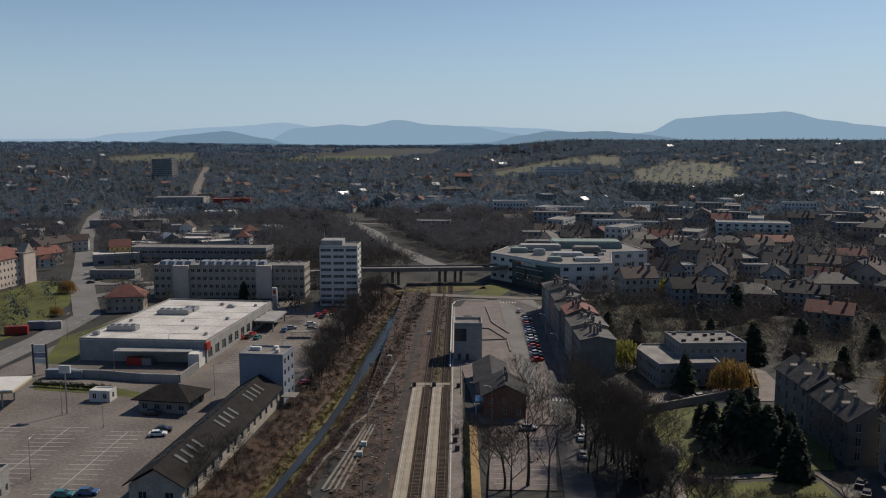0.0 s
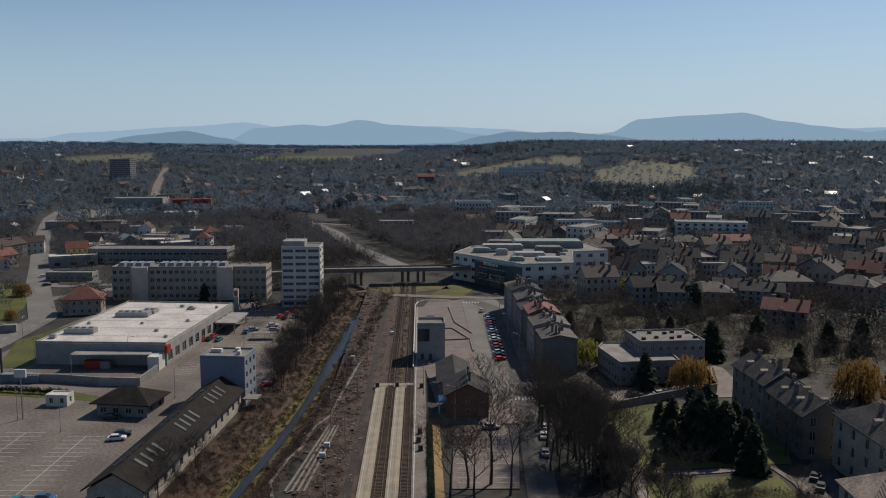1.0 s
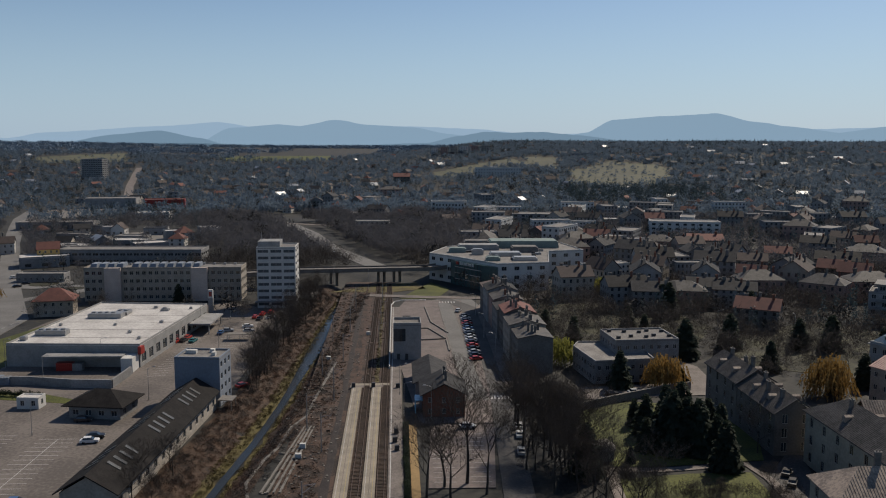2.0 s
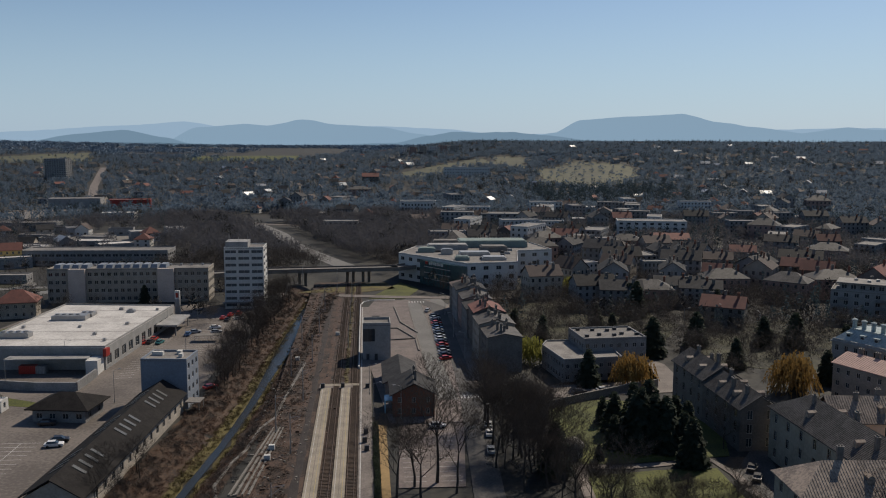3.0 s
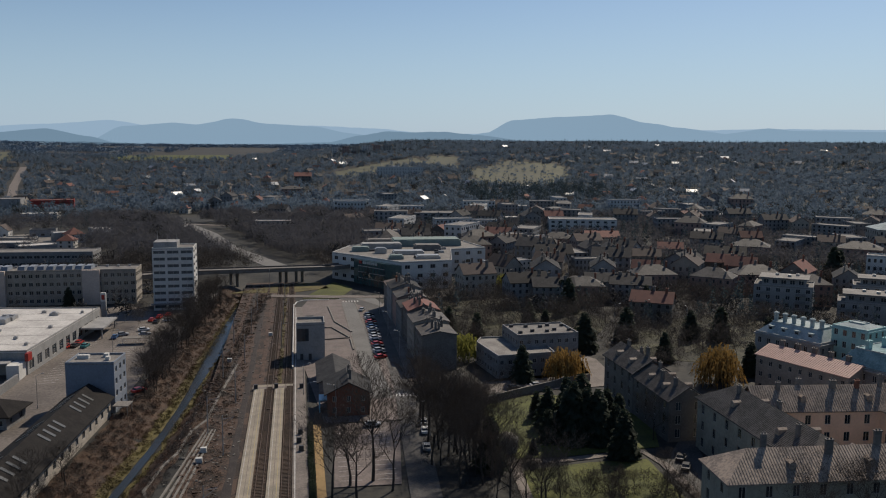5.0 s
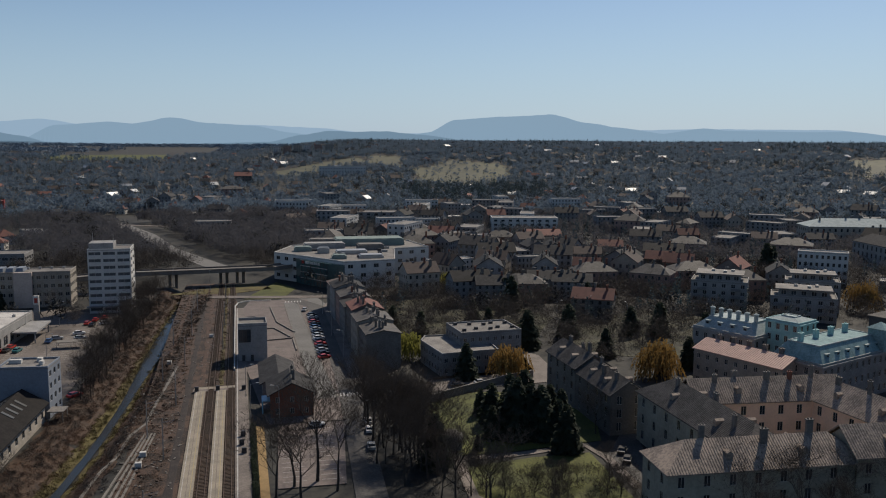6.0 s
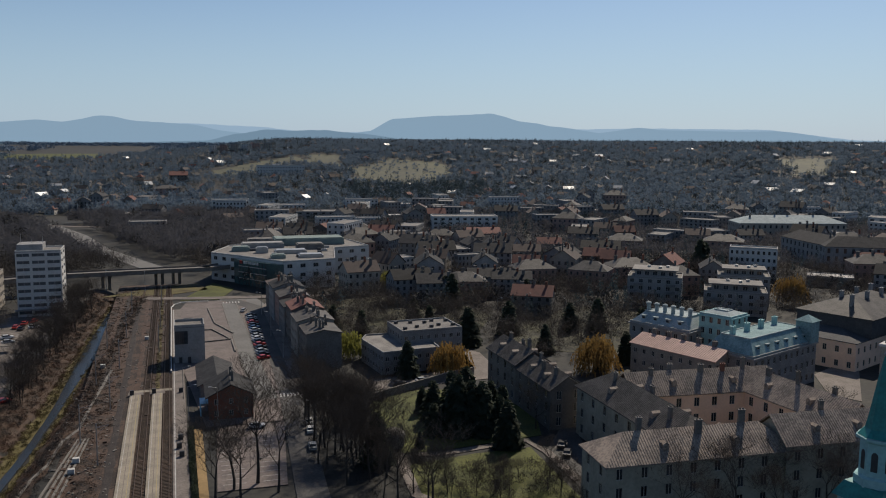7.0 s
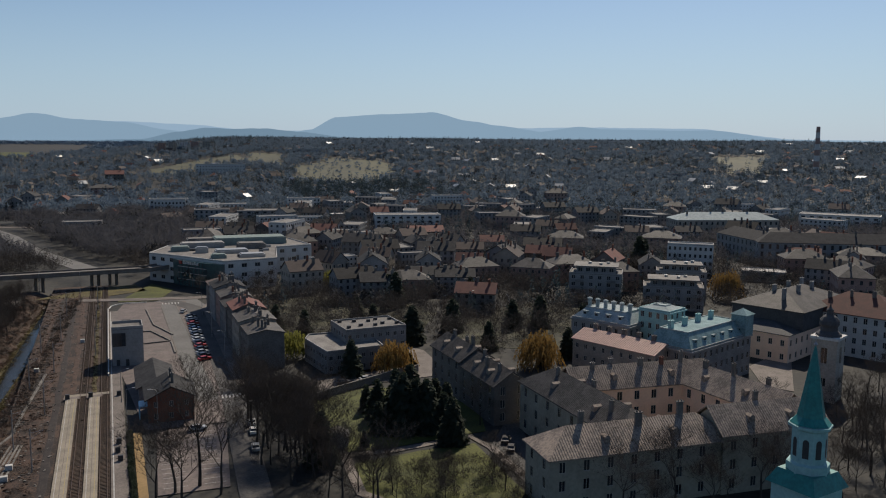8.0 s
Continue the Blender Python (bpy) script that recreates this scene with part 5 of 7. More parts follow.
def willow(h, w, seed, material, label, strands=700):
    rng = random.Random(seed)
    th = thing("willow", label, "tree", group="spring trees")
    tb, cb = bare_tree(seed, h * 0.8, 0.6, 1)
    cb.free()
    part("trunk", tb, BARK, th)
    bm = bmesh.new()
    lobes = [(rng.uniform(-0.5, 0.5) * w, rng.uniform(-0.5, 0.5) * w, rng.uniform(0.6, 1.0)) for _ in range(7)]
    for _ in range(strands):
        lx, ly, lz = rng.choice(lobes)
        a, r = rng.uniform(0, 6.2832), w * 0.55 * math.sqrt(rng.random())
        x, y = lx + r * math.cos(a), ly + r * math.sin(a)
        z1 = h * lz * (1 - 0.35 * (r / (w * 0.55)) ** 2) * rng.uniform(0.85, 1.0)
        drop = rng.uniform(0.15, 0.6) * h
        z, px, py = z1, x, y
        while z > max(0.8, z1 - drop):
            nx_, ny_ = px + rng.uniform(-0.25, 0.25) + 0.05 * (px - lx), py + rng.uniform(-0.25, 0.25) + 0.05 * (py - ly)
            g = rng.uniform(0.12, 0.3)
            aa = rng.uniform(0, 3.14)
            poly(bm, [(px - g * math.cos(aa), py - g * math.sin(aa), z), (px + g * math.cos(aa), py + g * math.sin(aa), z - 0.1), (nx_, ny_, z - 1.0)])
            z, px, py = z - 0.8, nx_, ny_
    part("crown", bm, material, th, "drooping leafy crown")
    return th


rng = random.Random(7)
# creek row, foreground group and park trees share seven bare trees
base_trees = [tree_of("bare_tree", "tall leafless tree with dark twigs", 11 + i, h) for i, h in enumerate((13, 15, 12, 16, 14, 10, 11))]
light_trees = [tree_of("bare_tree", "leafless garden tree with brown twigs", 31 + i, h, fine=2, spread=0.55) for i, h in enumerate((12, 14, 11, 13, 10))]
spots, lights = [], []
for k in range(70):
    y = 242 + k * 2.15
    spots.append((creek_x(y) - 8.5 - rng.uniform(0, 7.5), y + rng.uniform(-2, 2), rng.uniform(0.65, 1.05)))
for x, y in ((-52.1, 177.4), (-56.4, 163.7), (-52.0, 162.4), (-57.0, 170.9), (-53.2, 180.0), (-57.9, 161.1)):
    spots.append((x, y, rng.uniform(0.6, 0.8)))
for x, y in ((14.7, 230.1), (2.9, 163.4), (6.7, 168.5), (7.8, 161.9), (11.6, 170.5), (15.2, 164.9)):
    spots.append((x, y, 1.2 if y > 200 else rng.uniform(1.4, 1.65)))
for k in range(36):
    y = rng.uniform(148, 215)
    spots.append((24 + rng.uniform(0, 1) * (14 + (215 - y) * 0.09), y, rng.uniform(1.05, 1.6)))
for k in range(16):
    spots.append((rng.uniform(44, 74), rng.uniform(146, 166), rng.uniform(0.4, 0.75)))
for k in range(14):
    spots.append((rng.uniform(29, 41), rng.uniform(212, 245), rng.uniform(0.45, 0.8)))
for x, y in ((92.6, 138.1), (106.6, 136.7), (108.1, 133.2), (121.2, 128.6), (122.9, 137.2), (137.8, 128.8), (149.7, 131.1), (163.5, 140.6), (80.5, 185.9), (49.0, 159.9), (58.1, 153.7), (64.6, 157.6), (69.1, 152.9), (171.2, 154.5)):
    spots.append((x, y, rng.uniform(0.8, 1.25) if x > 70 else rng.uniform(0.5, 0.8)))
for x, y in ((183.2, 169.8), (181.7, 162.6), (190.1, 164.8), (169.8, 155.0), (171.2, 150.1), (157.5, 146.6), (157.6, 140.8), (163.7, 140.5), (145.0, 132.7), (147.1, 128.7), (145.0, 123.2), (138.3, 124.1), (170.9, 161.5), (200.2, 175.0), (197.1, 176.0), (250.4, 257.6)):
    spots.append((x, y, rng.uniform(0.75, 1.05)))
for k in range(48):
    a, r = radians(rng.uniform(9, 25)), rng.uniform(278, 400)
    lights.append((r * math.sin(a), r * math.cos(a), rng.uniform(0.5, 0.9)))
for k in range(42):
    a, r = radians(rng.uniform(23, 37)), rng.uniform(268, 400)
    lights.append((r * math.sin(a), r * math.cos(a), rng.uniform(0.6, 1.1)))
for k in range(20):
    lights.append((rng.uniform(100, 165), rng.uniform(92, 128), rng.uniform(0.7, 1.1)))
for k in range(24):
    lights.append((rng.uniform(140, 220), rng.uniform(100, 185), rng.uniform(0.7, 1.0)))
for k in range(12):
    lights.append((rng.uniform(-215, -182), rng.uniform(325, 380), rng.uniform(0.4, 0.6)))
for x, y, s in ((84, 126.2, 1.2), (95.5, 125.5, 1.4), (103.3, 124.9, 1.35), (88.5, 123.5, 1.1), (114.5, 124.8, 1.4), (121, 126, 1.3)):
    spots.append((x, y, s))
for i, (x, y, s) in enumerate(spots):
    src = base_trees[i % 7]
    m = pose(x, y, height(x, y) - 0.1, 0, 0, rng.uniform(0, 360)) @ Matrix.Diagonal((s, s, s * rng.uniform(0.9, 1.1), 1))
    if i < 7:
        src.matrix_world = m
    else:
        copy_thing(src, m).matrix_world = m
for i, (x, y, s) in enumerate(lights):
    src = light_trees[i % 5]
    m = pose(x, y, height(x, y) - 0.1, 0, 0, rng.uniform(0, 360)) @ Matrix.Diagonal((s, s, s * rng.uniform(0.9, 1.1), 1))
    if i < 5:
        src.matrix_world = m
    else:
        copy_thing(src, m).matrix_world = m

c1 = [conifer(13, 4.6, 1), conifer(12, 4.0, 2), conifer(10, 3.0, 3)]
spots = [(*(60.4, 187.7), 1.2), (*(63.9, 187.4), 1.15), (*(59.2, 193.3), 1.0), (*(66.5, 186.4), 1.05), (*(57.7, 199.3), 0.9), (*(70.7, 185.8), 1.0), (*(69.3, 176.5), 0.9), (*(65.9, 197.8), 1.2), (*(56.5, 205.8), 0.75),
         (*(37.5, 173.7), 0.95), (*(74.8, 194.7), 0.8), (*(65.9, 210.1), 1.0), (*(61.1, 239.5), 0.9), (*(49.3, 181.1), 0.35), (*(105.6, 347.9), 1.3), (*(105.4, 337.4), 1.2), (*(133.5, 237.3), 0.9), (*(122.4, 233.6), 0.8),
         (*(113.3, 255.9), 0.8), (*(54.8, 188.4), 0.7), (*(72.8, 197.8), 1.0), (-104.5, 375, 0.7), (*(267.6, 399.4), 1.6), (*(283.3, 417.4), 1.5)]
for i, (x, y, s) in enumerate(spots):
    m = pose(x, y, height(x, y), 0, 0, rng.uniform(0, 360)) @ Matrix.Diagonal((s, s, s, 1))
    if i < 3:
        c1[i].matrix_world = m
    else:
        copy_thing(c1[i % 3], m).matrix_world = m

w1 = willow(12, 6.5, 3, WILLOW, "golden weeping willow in early leaf", 420)
w1.matrix_world = pose(*(74.9, 237.6), 0)
w2 = copy_thing(w1, pose(0, 0, 0))
w2.matrix_world = pose(*(120.8, 230.6), 0, 0, 0, 80) @ Matrix.Diagonal((1.35, 1.35, 1.15, 1))
w3 = copy_thing(w1, pose(0, 0, 0))
w3.matrix_world = pose(*(252.3, 307.2), 0, 0, 0, 150) @ Matrix.Diagonal((1.2, 1.2, 1.3, 1))
f1 = willow(10, 5, 5, FRESH, "yellow-green tree in first leaf", 300)
f1.matrix_world = pose(*(48.5, 265.9), 0)
copy_thing(f1, pose(0, 0, 0)).matrix_world = pose(*(88.9, 382.4), 0) @ Matrix.Diagonal((1.0, 1.0, 1.1, 1))
for x, y, s in ((*(-172.6, 337.2), 0.5), (*(-192.9, 388.7), 0.8)):
    copy_thing(w1, pose(0, 0, 0)).matrix_world = pose(x, y, 0) @ Matrix.Diagonal((s, s, s * 0.8, 1))


# scattered houses of the town and the hills
def kit(name, label, category, w, d, h, floors, walls, roofing, roof, rise, windows=True, **k):
    return building(name, label, category, 0, 0, 0, w, d, h, floors, walls, roofing, roof, rise=rise, blind=() if windows else (0, 1, 2, 3), group="town houses", joined=True, **k)


small = [kit("house", "small detached house with brown roof", "house", 11, 9, 4.5, 1, WHITE, BROWNROOF, "gable", 4, step=3.6, ww=1.4, chimneys=1),
         kit("house", "small detached house with grey roof", "house", 12, 9, 5.5, 2, CREAM, SLATE, "gable", 3.6, step=5, ww=1.4),
         kit("house", "small white house with red roof", "house", 10, 10, 5.5, 2, WHITE, REDROOF, "hip", 4, step=4.5, ww=1.4),
         kit("house", "detached house with bare sheet metal roof", "house", 12, 9, 4.5, 1, GREYWALL, SHEETROOF, "gable", 3, step=4, ww=1.4),
         kit("house", "boxy house with flat roof", "house", 11, 10, 6.5, 2, GREYWALL, BITUMEN, "flat", 0, step=5, ww=1.6)]
town = [kit("town_house", "grey tenement with dark roof", "town house", 18, 12, 11, 4, GREYWALL, SLATE, "gable", 4, step=2.9, chimneys=4, ww=1.1),
        kit("town_house", "cream tenement with brown roof", "town house", 16, 12, 10, 3, CREAM, BROWNROOF, "gable", 4, step=2.7, chimneys=4, ww=1.1),
        kit("town_house", "pink tenement with sheet roof", "town house", 20, 13, 10, 3, PINKWALL, DARKTIN, "hip", 4, step=2.9, chimneys=3, ww=1.1),
        kit("town_house", "brown tenement with red roof", "town house", 15, 11, 9, 3, BROWNWALL, REDROOF, "gable", 4, step=2.7, chimneys=3, ww=1.1),
        kit("apartment_block", "pale apartment block with flat roof", "apartment block", 30, 12, 13, 4, WHITE, BITUMEN, "flat", 0, step=3.1, ww=1.5),
        kit("apartment_block", "grey apartment block with flat roof", "apartment block", 24, 13, 11, 4, GREYWALL, BITUMEN, "flat", 0, step=3.1, ww=1.4),
        kit("shop", "low shop with pale flat roof", "shop", 24, 16, 5, 1, GREYWALL, FLATROOF, "flat", 0, step=7, ww=3)]
USED = set()


def put(src, x, y, turn, s=1.0, sz=1.0, sink=0.3):
    z = min(height(x + 6, y), height(x - 6, y), height(x, y)) - sink
    m = pose(x, y, z, 0, 0, turn) @ Matrix.Diagonal((s, s, sz, 1))
    if src.name not in USED:
        USED.add(src.name)
        src.matrix_world = m
    else:
        copy_thing(src, m).matrix_world = m
    TAKEN.append((x, y, 9 * s))


# placed ones: kind, bearing point, turn, size
for i, x, y, turn, s, sz in (
        (1, *(74.5, 383.9), 10, 1.0, 1.1), (1, *(91.8, 401.0), -60, 0.9, 1.2), (0, *(92.1, 357.8), 5, 1.0, 1.0), (0, *(102.5, 351.6), -8, 1.0, 0.9), (2, *(117.3, 358.2), -12, 1.0, 0.9), (0, *(132.1, 365.3), -15, 1.1, 0.85), (0, *(141.2, 359.4), -20, 1.0, 0.8),
        (3, *(135.1, 318.9), -30, 1.1, 0.95), (4, *(98.6, 424.1), 20, 0.8, 0.8), (5, *(138.9, 415.2), 0, 0.6, 1.1), (5, *(147.5, 412.5), 0, 0.5, 0.9), (1, *(123.5, 518.4), 10, 0.8, 1.0), (4, *(150.0, 559.5), 0, 0.8, 0.6), (4, *(130.6, 648.2), -8, 0.75, 0.85),
        (5, *(108.8, 719.6), -10, 1.9, 1.0), (4, *(204.7, 626.9), -12, 1.7, 1.0), (4, *(34.5, 794.2), 0, 1.1, 1.25), (3, *(194.0, 553.2), -10, 1.6, 0.9), (4, *(287.7, 380.4), -38, 0.8, 1.2),
        (2, *(323.2, 457.7), -38, 1.2, 1.0), (2, *(262.8, 476.0), -30, 1.1, 1.0), (0, *(251.0, 509.8), -30, 1.1, 1.0), (6, *(317.9, 426.6), -35, 0.7, 0.9), (4, *(545.0, 529.0), -50, 2.0, 1.0),
        (3, *(361.1, 374.7), -42, 1.2, 0.9), (6, *(308.2, 346.3), -40, 0.9, 1.0), (2, *(389.4, 361.4), -45, 1.3, 0.9), (3, *(215.0, 484.9), -20, 1.0, 0.9), (1, *(184.5, 448.0), -20, 1.0, 0.9), (0, *(225.7, 435.3), -30, 1.2, 1.0),
        (4, *(35, 787), -5, 0.9, 1.2), (1, *(32, 711), 20, 1.0, 0.8), (2, *(-28, 1084), 5, 1.5, 0.9), (3, *(-16, 1252), 0, 1.6, 1.3), (4, *(85, 787), -5, 1.1, 0.9)):
    put(town[i], x, y, turn, s, sz)
for x, y, turn, w in ((356.0, 414.0, 81, 50), (408.0, 363.0, -27.8, 142)):
    th = building("town_hall", "long pale town building with dark mansard", "public building", x, y, turn, w, 15 + (w > 60), 13.5, 3, LIGHTGREY, SLATE, "hip", rise=5 + (w > 60) * 0.3, step=4.2, ww=1.5, wh=2.8, chimneys=4, joined=True)
    bm = bmesh.new()
    prism(bm, rect(w + 0.8, 15.8 + (w > 60)), 12.6, 13.1)
    part("cornice", bm, LIGHTGREY, th)
    for k in range(9):
        TAKEN.append((x + (k - 4) * w / 9 * math.cos(radians(turn)), y + (k - 4) * w / 9 * math.sin(radians(turn)), 18))
big = building("public_building", "large block with pale sheet hip roof and chimneys", "public building", 421, 521, -15.5, 78, 24, 13.5, 3, CREAM, PALECOPPER, "hip", rise=5, chimneys=7, step=4.0, ww=1.4, wh=2.2, joined=True)
for k in range(5):
    TAKEN.append((421 + (k - 2) * 15, 521 - (k - 2) * 4, 18))


def villa_block(x, y, turn, w, d, floors, label):
    """A modern block of flats with set-back top storey under a thin roof plate, and balconies."""
    h = floors * 3.1
    th = building("apartment_block", label, "apartment block", x, y, turn, w, d, h, floors, LIGHTGREY, BITUMEN, "flat", step=3.6, ww=1.7, wh=1.7)
    bm, hl = bmesh.new(), []
    pts = rect(w - 6, d - 4)
    for p, q in zip(pts, pts[1:] + pts[:1]):
        hl += facade(bm, p, q, h + 0.21, h + 3.2, int(math.hypot(q[0] - p[0], q[1] - p[1]) / 3.2), [(h + 0.9, h + 2.7)], 2.0)
    top = part("penthouse", bm, GREYWALL, th)
    for (px, py, pz), ang, hw, hh in hl:
        ob = new("window", window_mesh(hw, hh, GLASS))
        ob.matrix_world = pose(px, py, pz, 0, 0, ang)
        ob.parent = top
    bm = bmesh.new()
    prism(bm, rect(w - 3.4, d - 1.6), h + 3.21, h + 3.6)
    part("roof_plate", bm, BITUMEN, th)
    for f in range(1, floors):
        for u in (-w * 0.3, w * 0.3):
            bm = bmesh.new()
            box(bm, u - 1.9, u + 1.9, -d / 2 - 1.5, -d / 2 - 0.01, f * 3.1 - 0.15, f * 3.1)
            box(bm, u - 1.9, u + 1.9, -d / 2 - 1.5, -d / 2 - 1.4, f * 3.1 + 0.003, f * 3.1 + 1.0)
            part("balcony", bm, GREYWALL, th)
    for u, v2 in ((-3, 1), (2, -2), (5, 2)):
        bm = bmesh.new()
        box(bm, u - 0.7, u + 0.7, v2 - 0.5, v2 + 0.5, h + 3.603, h + 4.5)
        part("roof_unit", bm, METAL, th)
    TAKEN.append((x, y, 16))
    return th


villa_block(196.5, 326, -34, 23, 16, 4, "pale four-storey flats with set-back top storey")
villa_block(219, 300, -34, 25, 15, 3, "pale low flats with wide roof plate")
villa_block(236, 318, -34, 22, 14, 4, "pale flats with set-back storey behind the low block")
for x, y, r in ((-105, 300, 45), (-60, 370, 16), (-113, 388, 38), (-160, 506, 45), (55, 445, 46), (100, 160, 45), (150, 210, 45), (213, 236, 40), (255, 245, 30), (-236, 418, 30), (-90, 180, 60), (70, 250, 28), (197, 193, 25), (126, 1248, 42), (-272, 938, 30), (-326, 930, 36)):
    TAKEN.append((x, y, r))
for k in range(10):
    TAKEN.append((-22, 130 + k * 32, 44))
    TAKEN.append((37, 258 + k * 12, 10))
TAKEN.append((-104, 810, 38))  # wooded bend of the valley road
CELLS = {}


def claim(x, y, r):
    CELLS.setdefault((int(x // 40), int(y // 40)), []).append((x, y, r))


for t in TAKEN:
    claim(*t)


def free(x, y, r):
    reach = 2 if r < 40 else 3
    for i in range(int(x // 40) - reach, int(x // 40) + reach + 1):
        for j in range(int(y // 40) - reach, int(y // 40) + reach + 1):
            for a, b, c in CELLS.get((i, j), ()):
                if (a - x) ** 2 + (b - y) ** 2 < (c + r) ** 2:
                    return False
    return True


BIG = [t for t in TAKEN if t[2] > 40]


def open_land(x, y, r):
    return free(x, y, r) and all((a - x) ** 2 + (b - y) ** 2 > (c + r) ** 2 for a, b, c in BIG)


rng = random.Random(21)


def scatter(count, kits, az0, az1, r0, r1, gap, power=1.0, s0=0.9, s1=1.15):
    made, tries = 0, 0
    while made < count and tries < count * 40:
        tries += 1
        a, r = rng.uniform(az0, az1), r0 + (r1 - r0) * rng.random() ** power
        x, y = r * math.sin(radians(a)), r * math.cos(radians(a))
        if noise.noise((x * 0.006, y * 0.006, 9)) < -0.12 or not open_land(x, y, gap):
            continue
        s = rng.uniform(s0, s1)
        put(rng.choice(kits), x, y, rng.choice((0, 90)) + rng.uniform(-25, 25) - a, s, s * rng.uniform(0.9, 1.1))
        claim(x, y, 9 * s)
        made += 1


scatter(62, [town[i] for i in (0, 0, 1, 2, 3, 5)], 4, 47, 400, 620, 9.5)
scatter(58, [town[i] for i in (0, 1, 2, 4, 4, 5, 5, 6)], 4, 47, 580, 880, 9.5)
scatter(40, town + small[:3], -10, 30, 640, 980, 10)
scatter(45, small + [town[6]], -33, -13, 480, 1000, 9)
scatter(105, small, 2, 48, 850, 1750, 9, 0.8)
scatter(55, small, -33, 2, 900, 1700, 12, 0.8)

# far houses too many to count
bms = {}
for k in range(680):
    a, r = rng.uniform(-33, 49), 900 + 1150 * rng.random() ** 0.8
    if a < 0 and rng.random() < 0.4:
        continue
    x, y = r * math.sin(radians(a)), r * math.cos(radians(a))
    if not open_land(x, y, 8):
        continue
    claim(x, y, 9)
    z, t = height(x, y) - 0.5, rng.uniform(0, 3.14)
    w, d, h, e = rng.uniform(5, 8), rng.uniform(4, 5.5), rng.uniform(4, 7), rng.uniform(2, 4)
    kind = rng.choice(("b", "s", "r", "p", "b", "s", "s", "b"))
    wb, rb = bms.setdefault("w", bmesh.new()), bms.setdefault(kind, bmesh.new())
    c, s = math.cos(t), math.sin(t)
    P = lambda u, v, q: (x + c * u - s * v, y + s * u + c * v, z + q)
    for (u0, v0), (u1, v1) in (((-w, -d), (w, -d)), ((w, -d), (w, d)), ((w, d), (-w, d)), ((-w, d), (-w, -d))):
        poly(wb, [P(u0, v0, 0), P(u1, v1, 0), P(u1, v1, h), P(u0, v0, h)])
    for u in (-w, w):
        poly(wb, [P(u, -d, h), P(u, d, h), P(u, 0, h + e)])
    for v in (-d - 0.5, d + 0.5):
        poly(rb, [P(-w - 0.5, v, h - 0.2), P(w + 0.5, v, h - 0.2), P(w + 0.5, 0, h + e + 0.1), P(-w - 0.5, 0, h + e + 0.1)])
far_town = thing("far_houses", "far scattered houses on the wooded hills", "houses", kind="stuff")
for k, b in bms.items():
    tagged(part({"w": "walls"}.get(k, "roofs"), b, {"w": CREAM, "b": BROWNROOF, "s": SLATE, "r": REDROOF, "p": SHEETROOF}[k], far_town), kind="stuff")


# woods and gardens: bare trees and conifers past counting
def wood(name, label, material, pts, tufts, long, flat, cone, seed, squat=0.5):
    """Many crowns of loose tufts. pts: x, y, z, height, radius."""
    g = np.random.default_rng(seed)
    P = np.array(pts)
    n = len(P)
    u = g.normal(size=(n, tufts, 3))
    u /= np.linalg.norm(u, axis=2, keepdims=True)
    u *= g.random((n, tufts, 1)) ** 0.45
    k = (u[..., 2] + 1) / 2
    shrink = (1 - 0.9 * k) * 1.25 if cone else 1.0
    lumps = 1 + 0.3 * np.sin(u[..., 0] * 5 + P[:, None, 0]) * np.sin(u[..., 1] * 5 + P[:, None, 1])
    c = np.stack([P[:, None, 0] + u[..., 0] * P[:, None, 4] * shrink * lumps, P[:, None, 1] + u[..., 1] * P[:, None, 4] * shrink * lumps,
                  P[:, None, 2] + P[:, None, 3] * (squat * 0.5 + (1 - squat * 0.5) * k)], 2)
    a = g.normal(size=(n, tufts, 3))
    a[..., 2] = np.abs(a[..., 2]) * 1.3
    a /= np.linalg.norm(a, axis=2, keepdims=True)
    b = np.cross(a, g.normal(size=(n, tufts, 3)))
    b /= np.linalg.norm(b, axis=2, keepdims=True) + 1e-6
    size = (P[:, 4] / 3.5)[:, None, None]
    v = np.stack([c - a * long * size, c + b * flat * size, c + a * long * size], 2).reshape(-1, 3)
    me = bpy.data.meshes.new(name)
    me.from_pydata(v.tolist(), [], np.arange(len(v)).reshape(-1, 3).tolist())
    me.materials.append(material)
    return tagged(new(name, me), label, "woods", kind="stuff")


bare, dark, tan = [], [], []
BELT = ((175, 365), (900, 1060))  # conifer belt below the meadows
rng = random.Random(5)
for k in range(520):
    x, y = rng.uniform(*BELT[0]), rng.uniform(*BELT[1])
    if free(x, y, 1):
        h = rng.uniform(12, 21)
        dark.append((x, y, height(x, y) - 1, h, h * rng.uniform(0.2, 0.28)))
        claim(x, y, 1.5)
for k in range(150):
    x, y = rng.uniform(225, 400), rng.uniform(1090, 1400)
    h = rng.uniform(2, 5)
    bare.append((x, y, height(x, y) + 0.2, h, h * 0.6))
green = 0
while green < 12:
    a, r = radians(rng.uniform(8, 40)), rng.uniform(268, 430)
    x, y = r * math.sin(a), r * math.cos(a)
    if free(x, y, 3.5):
        s = rng.uniform(0.6, 1.15)
        m = pose(x, y, height(x, y) - 0.1, 0, 0, rng.uniform(0, 360)) @ Matrix.Diagonal((s * 1.1, s * 1.1, s, 1))
        copy_thing(c1[green % 3], m).matrix_world = m
        claim(x, y, 3)
        green += 1
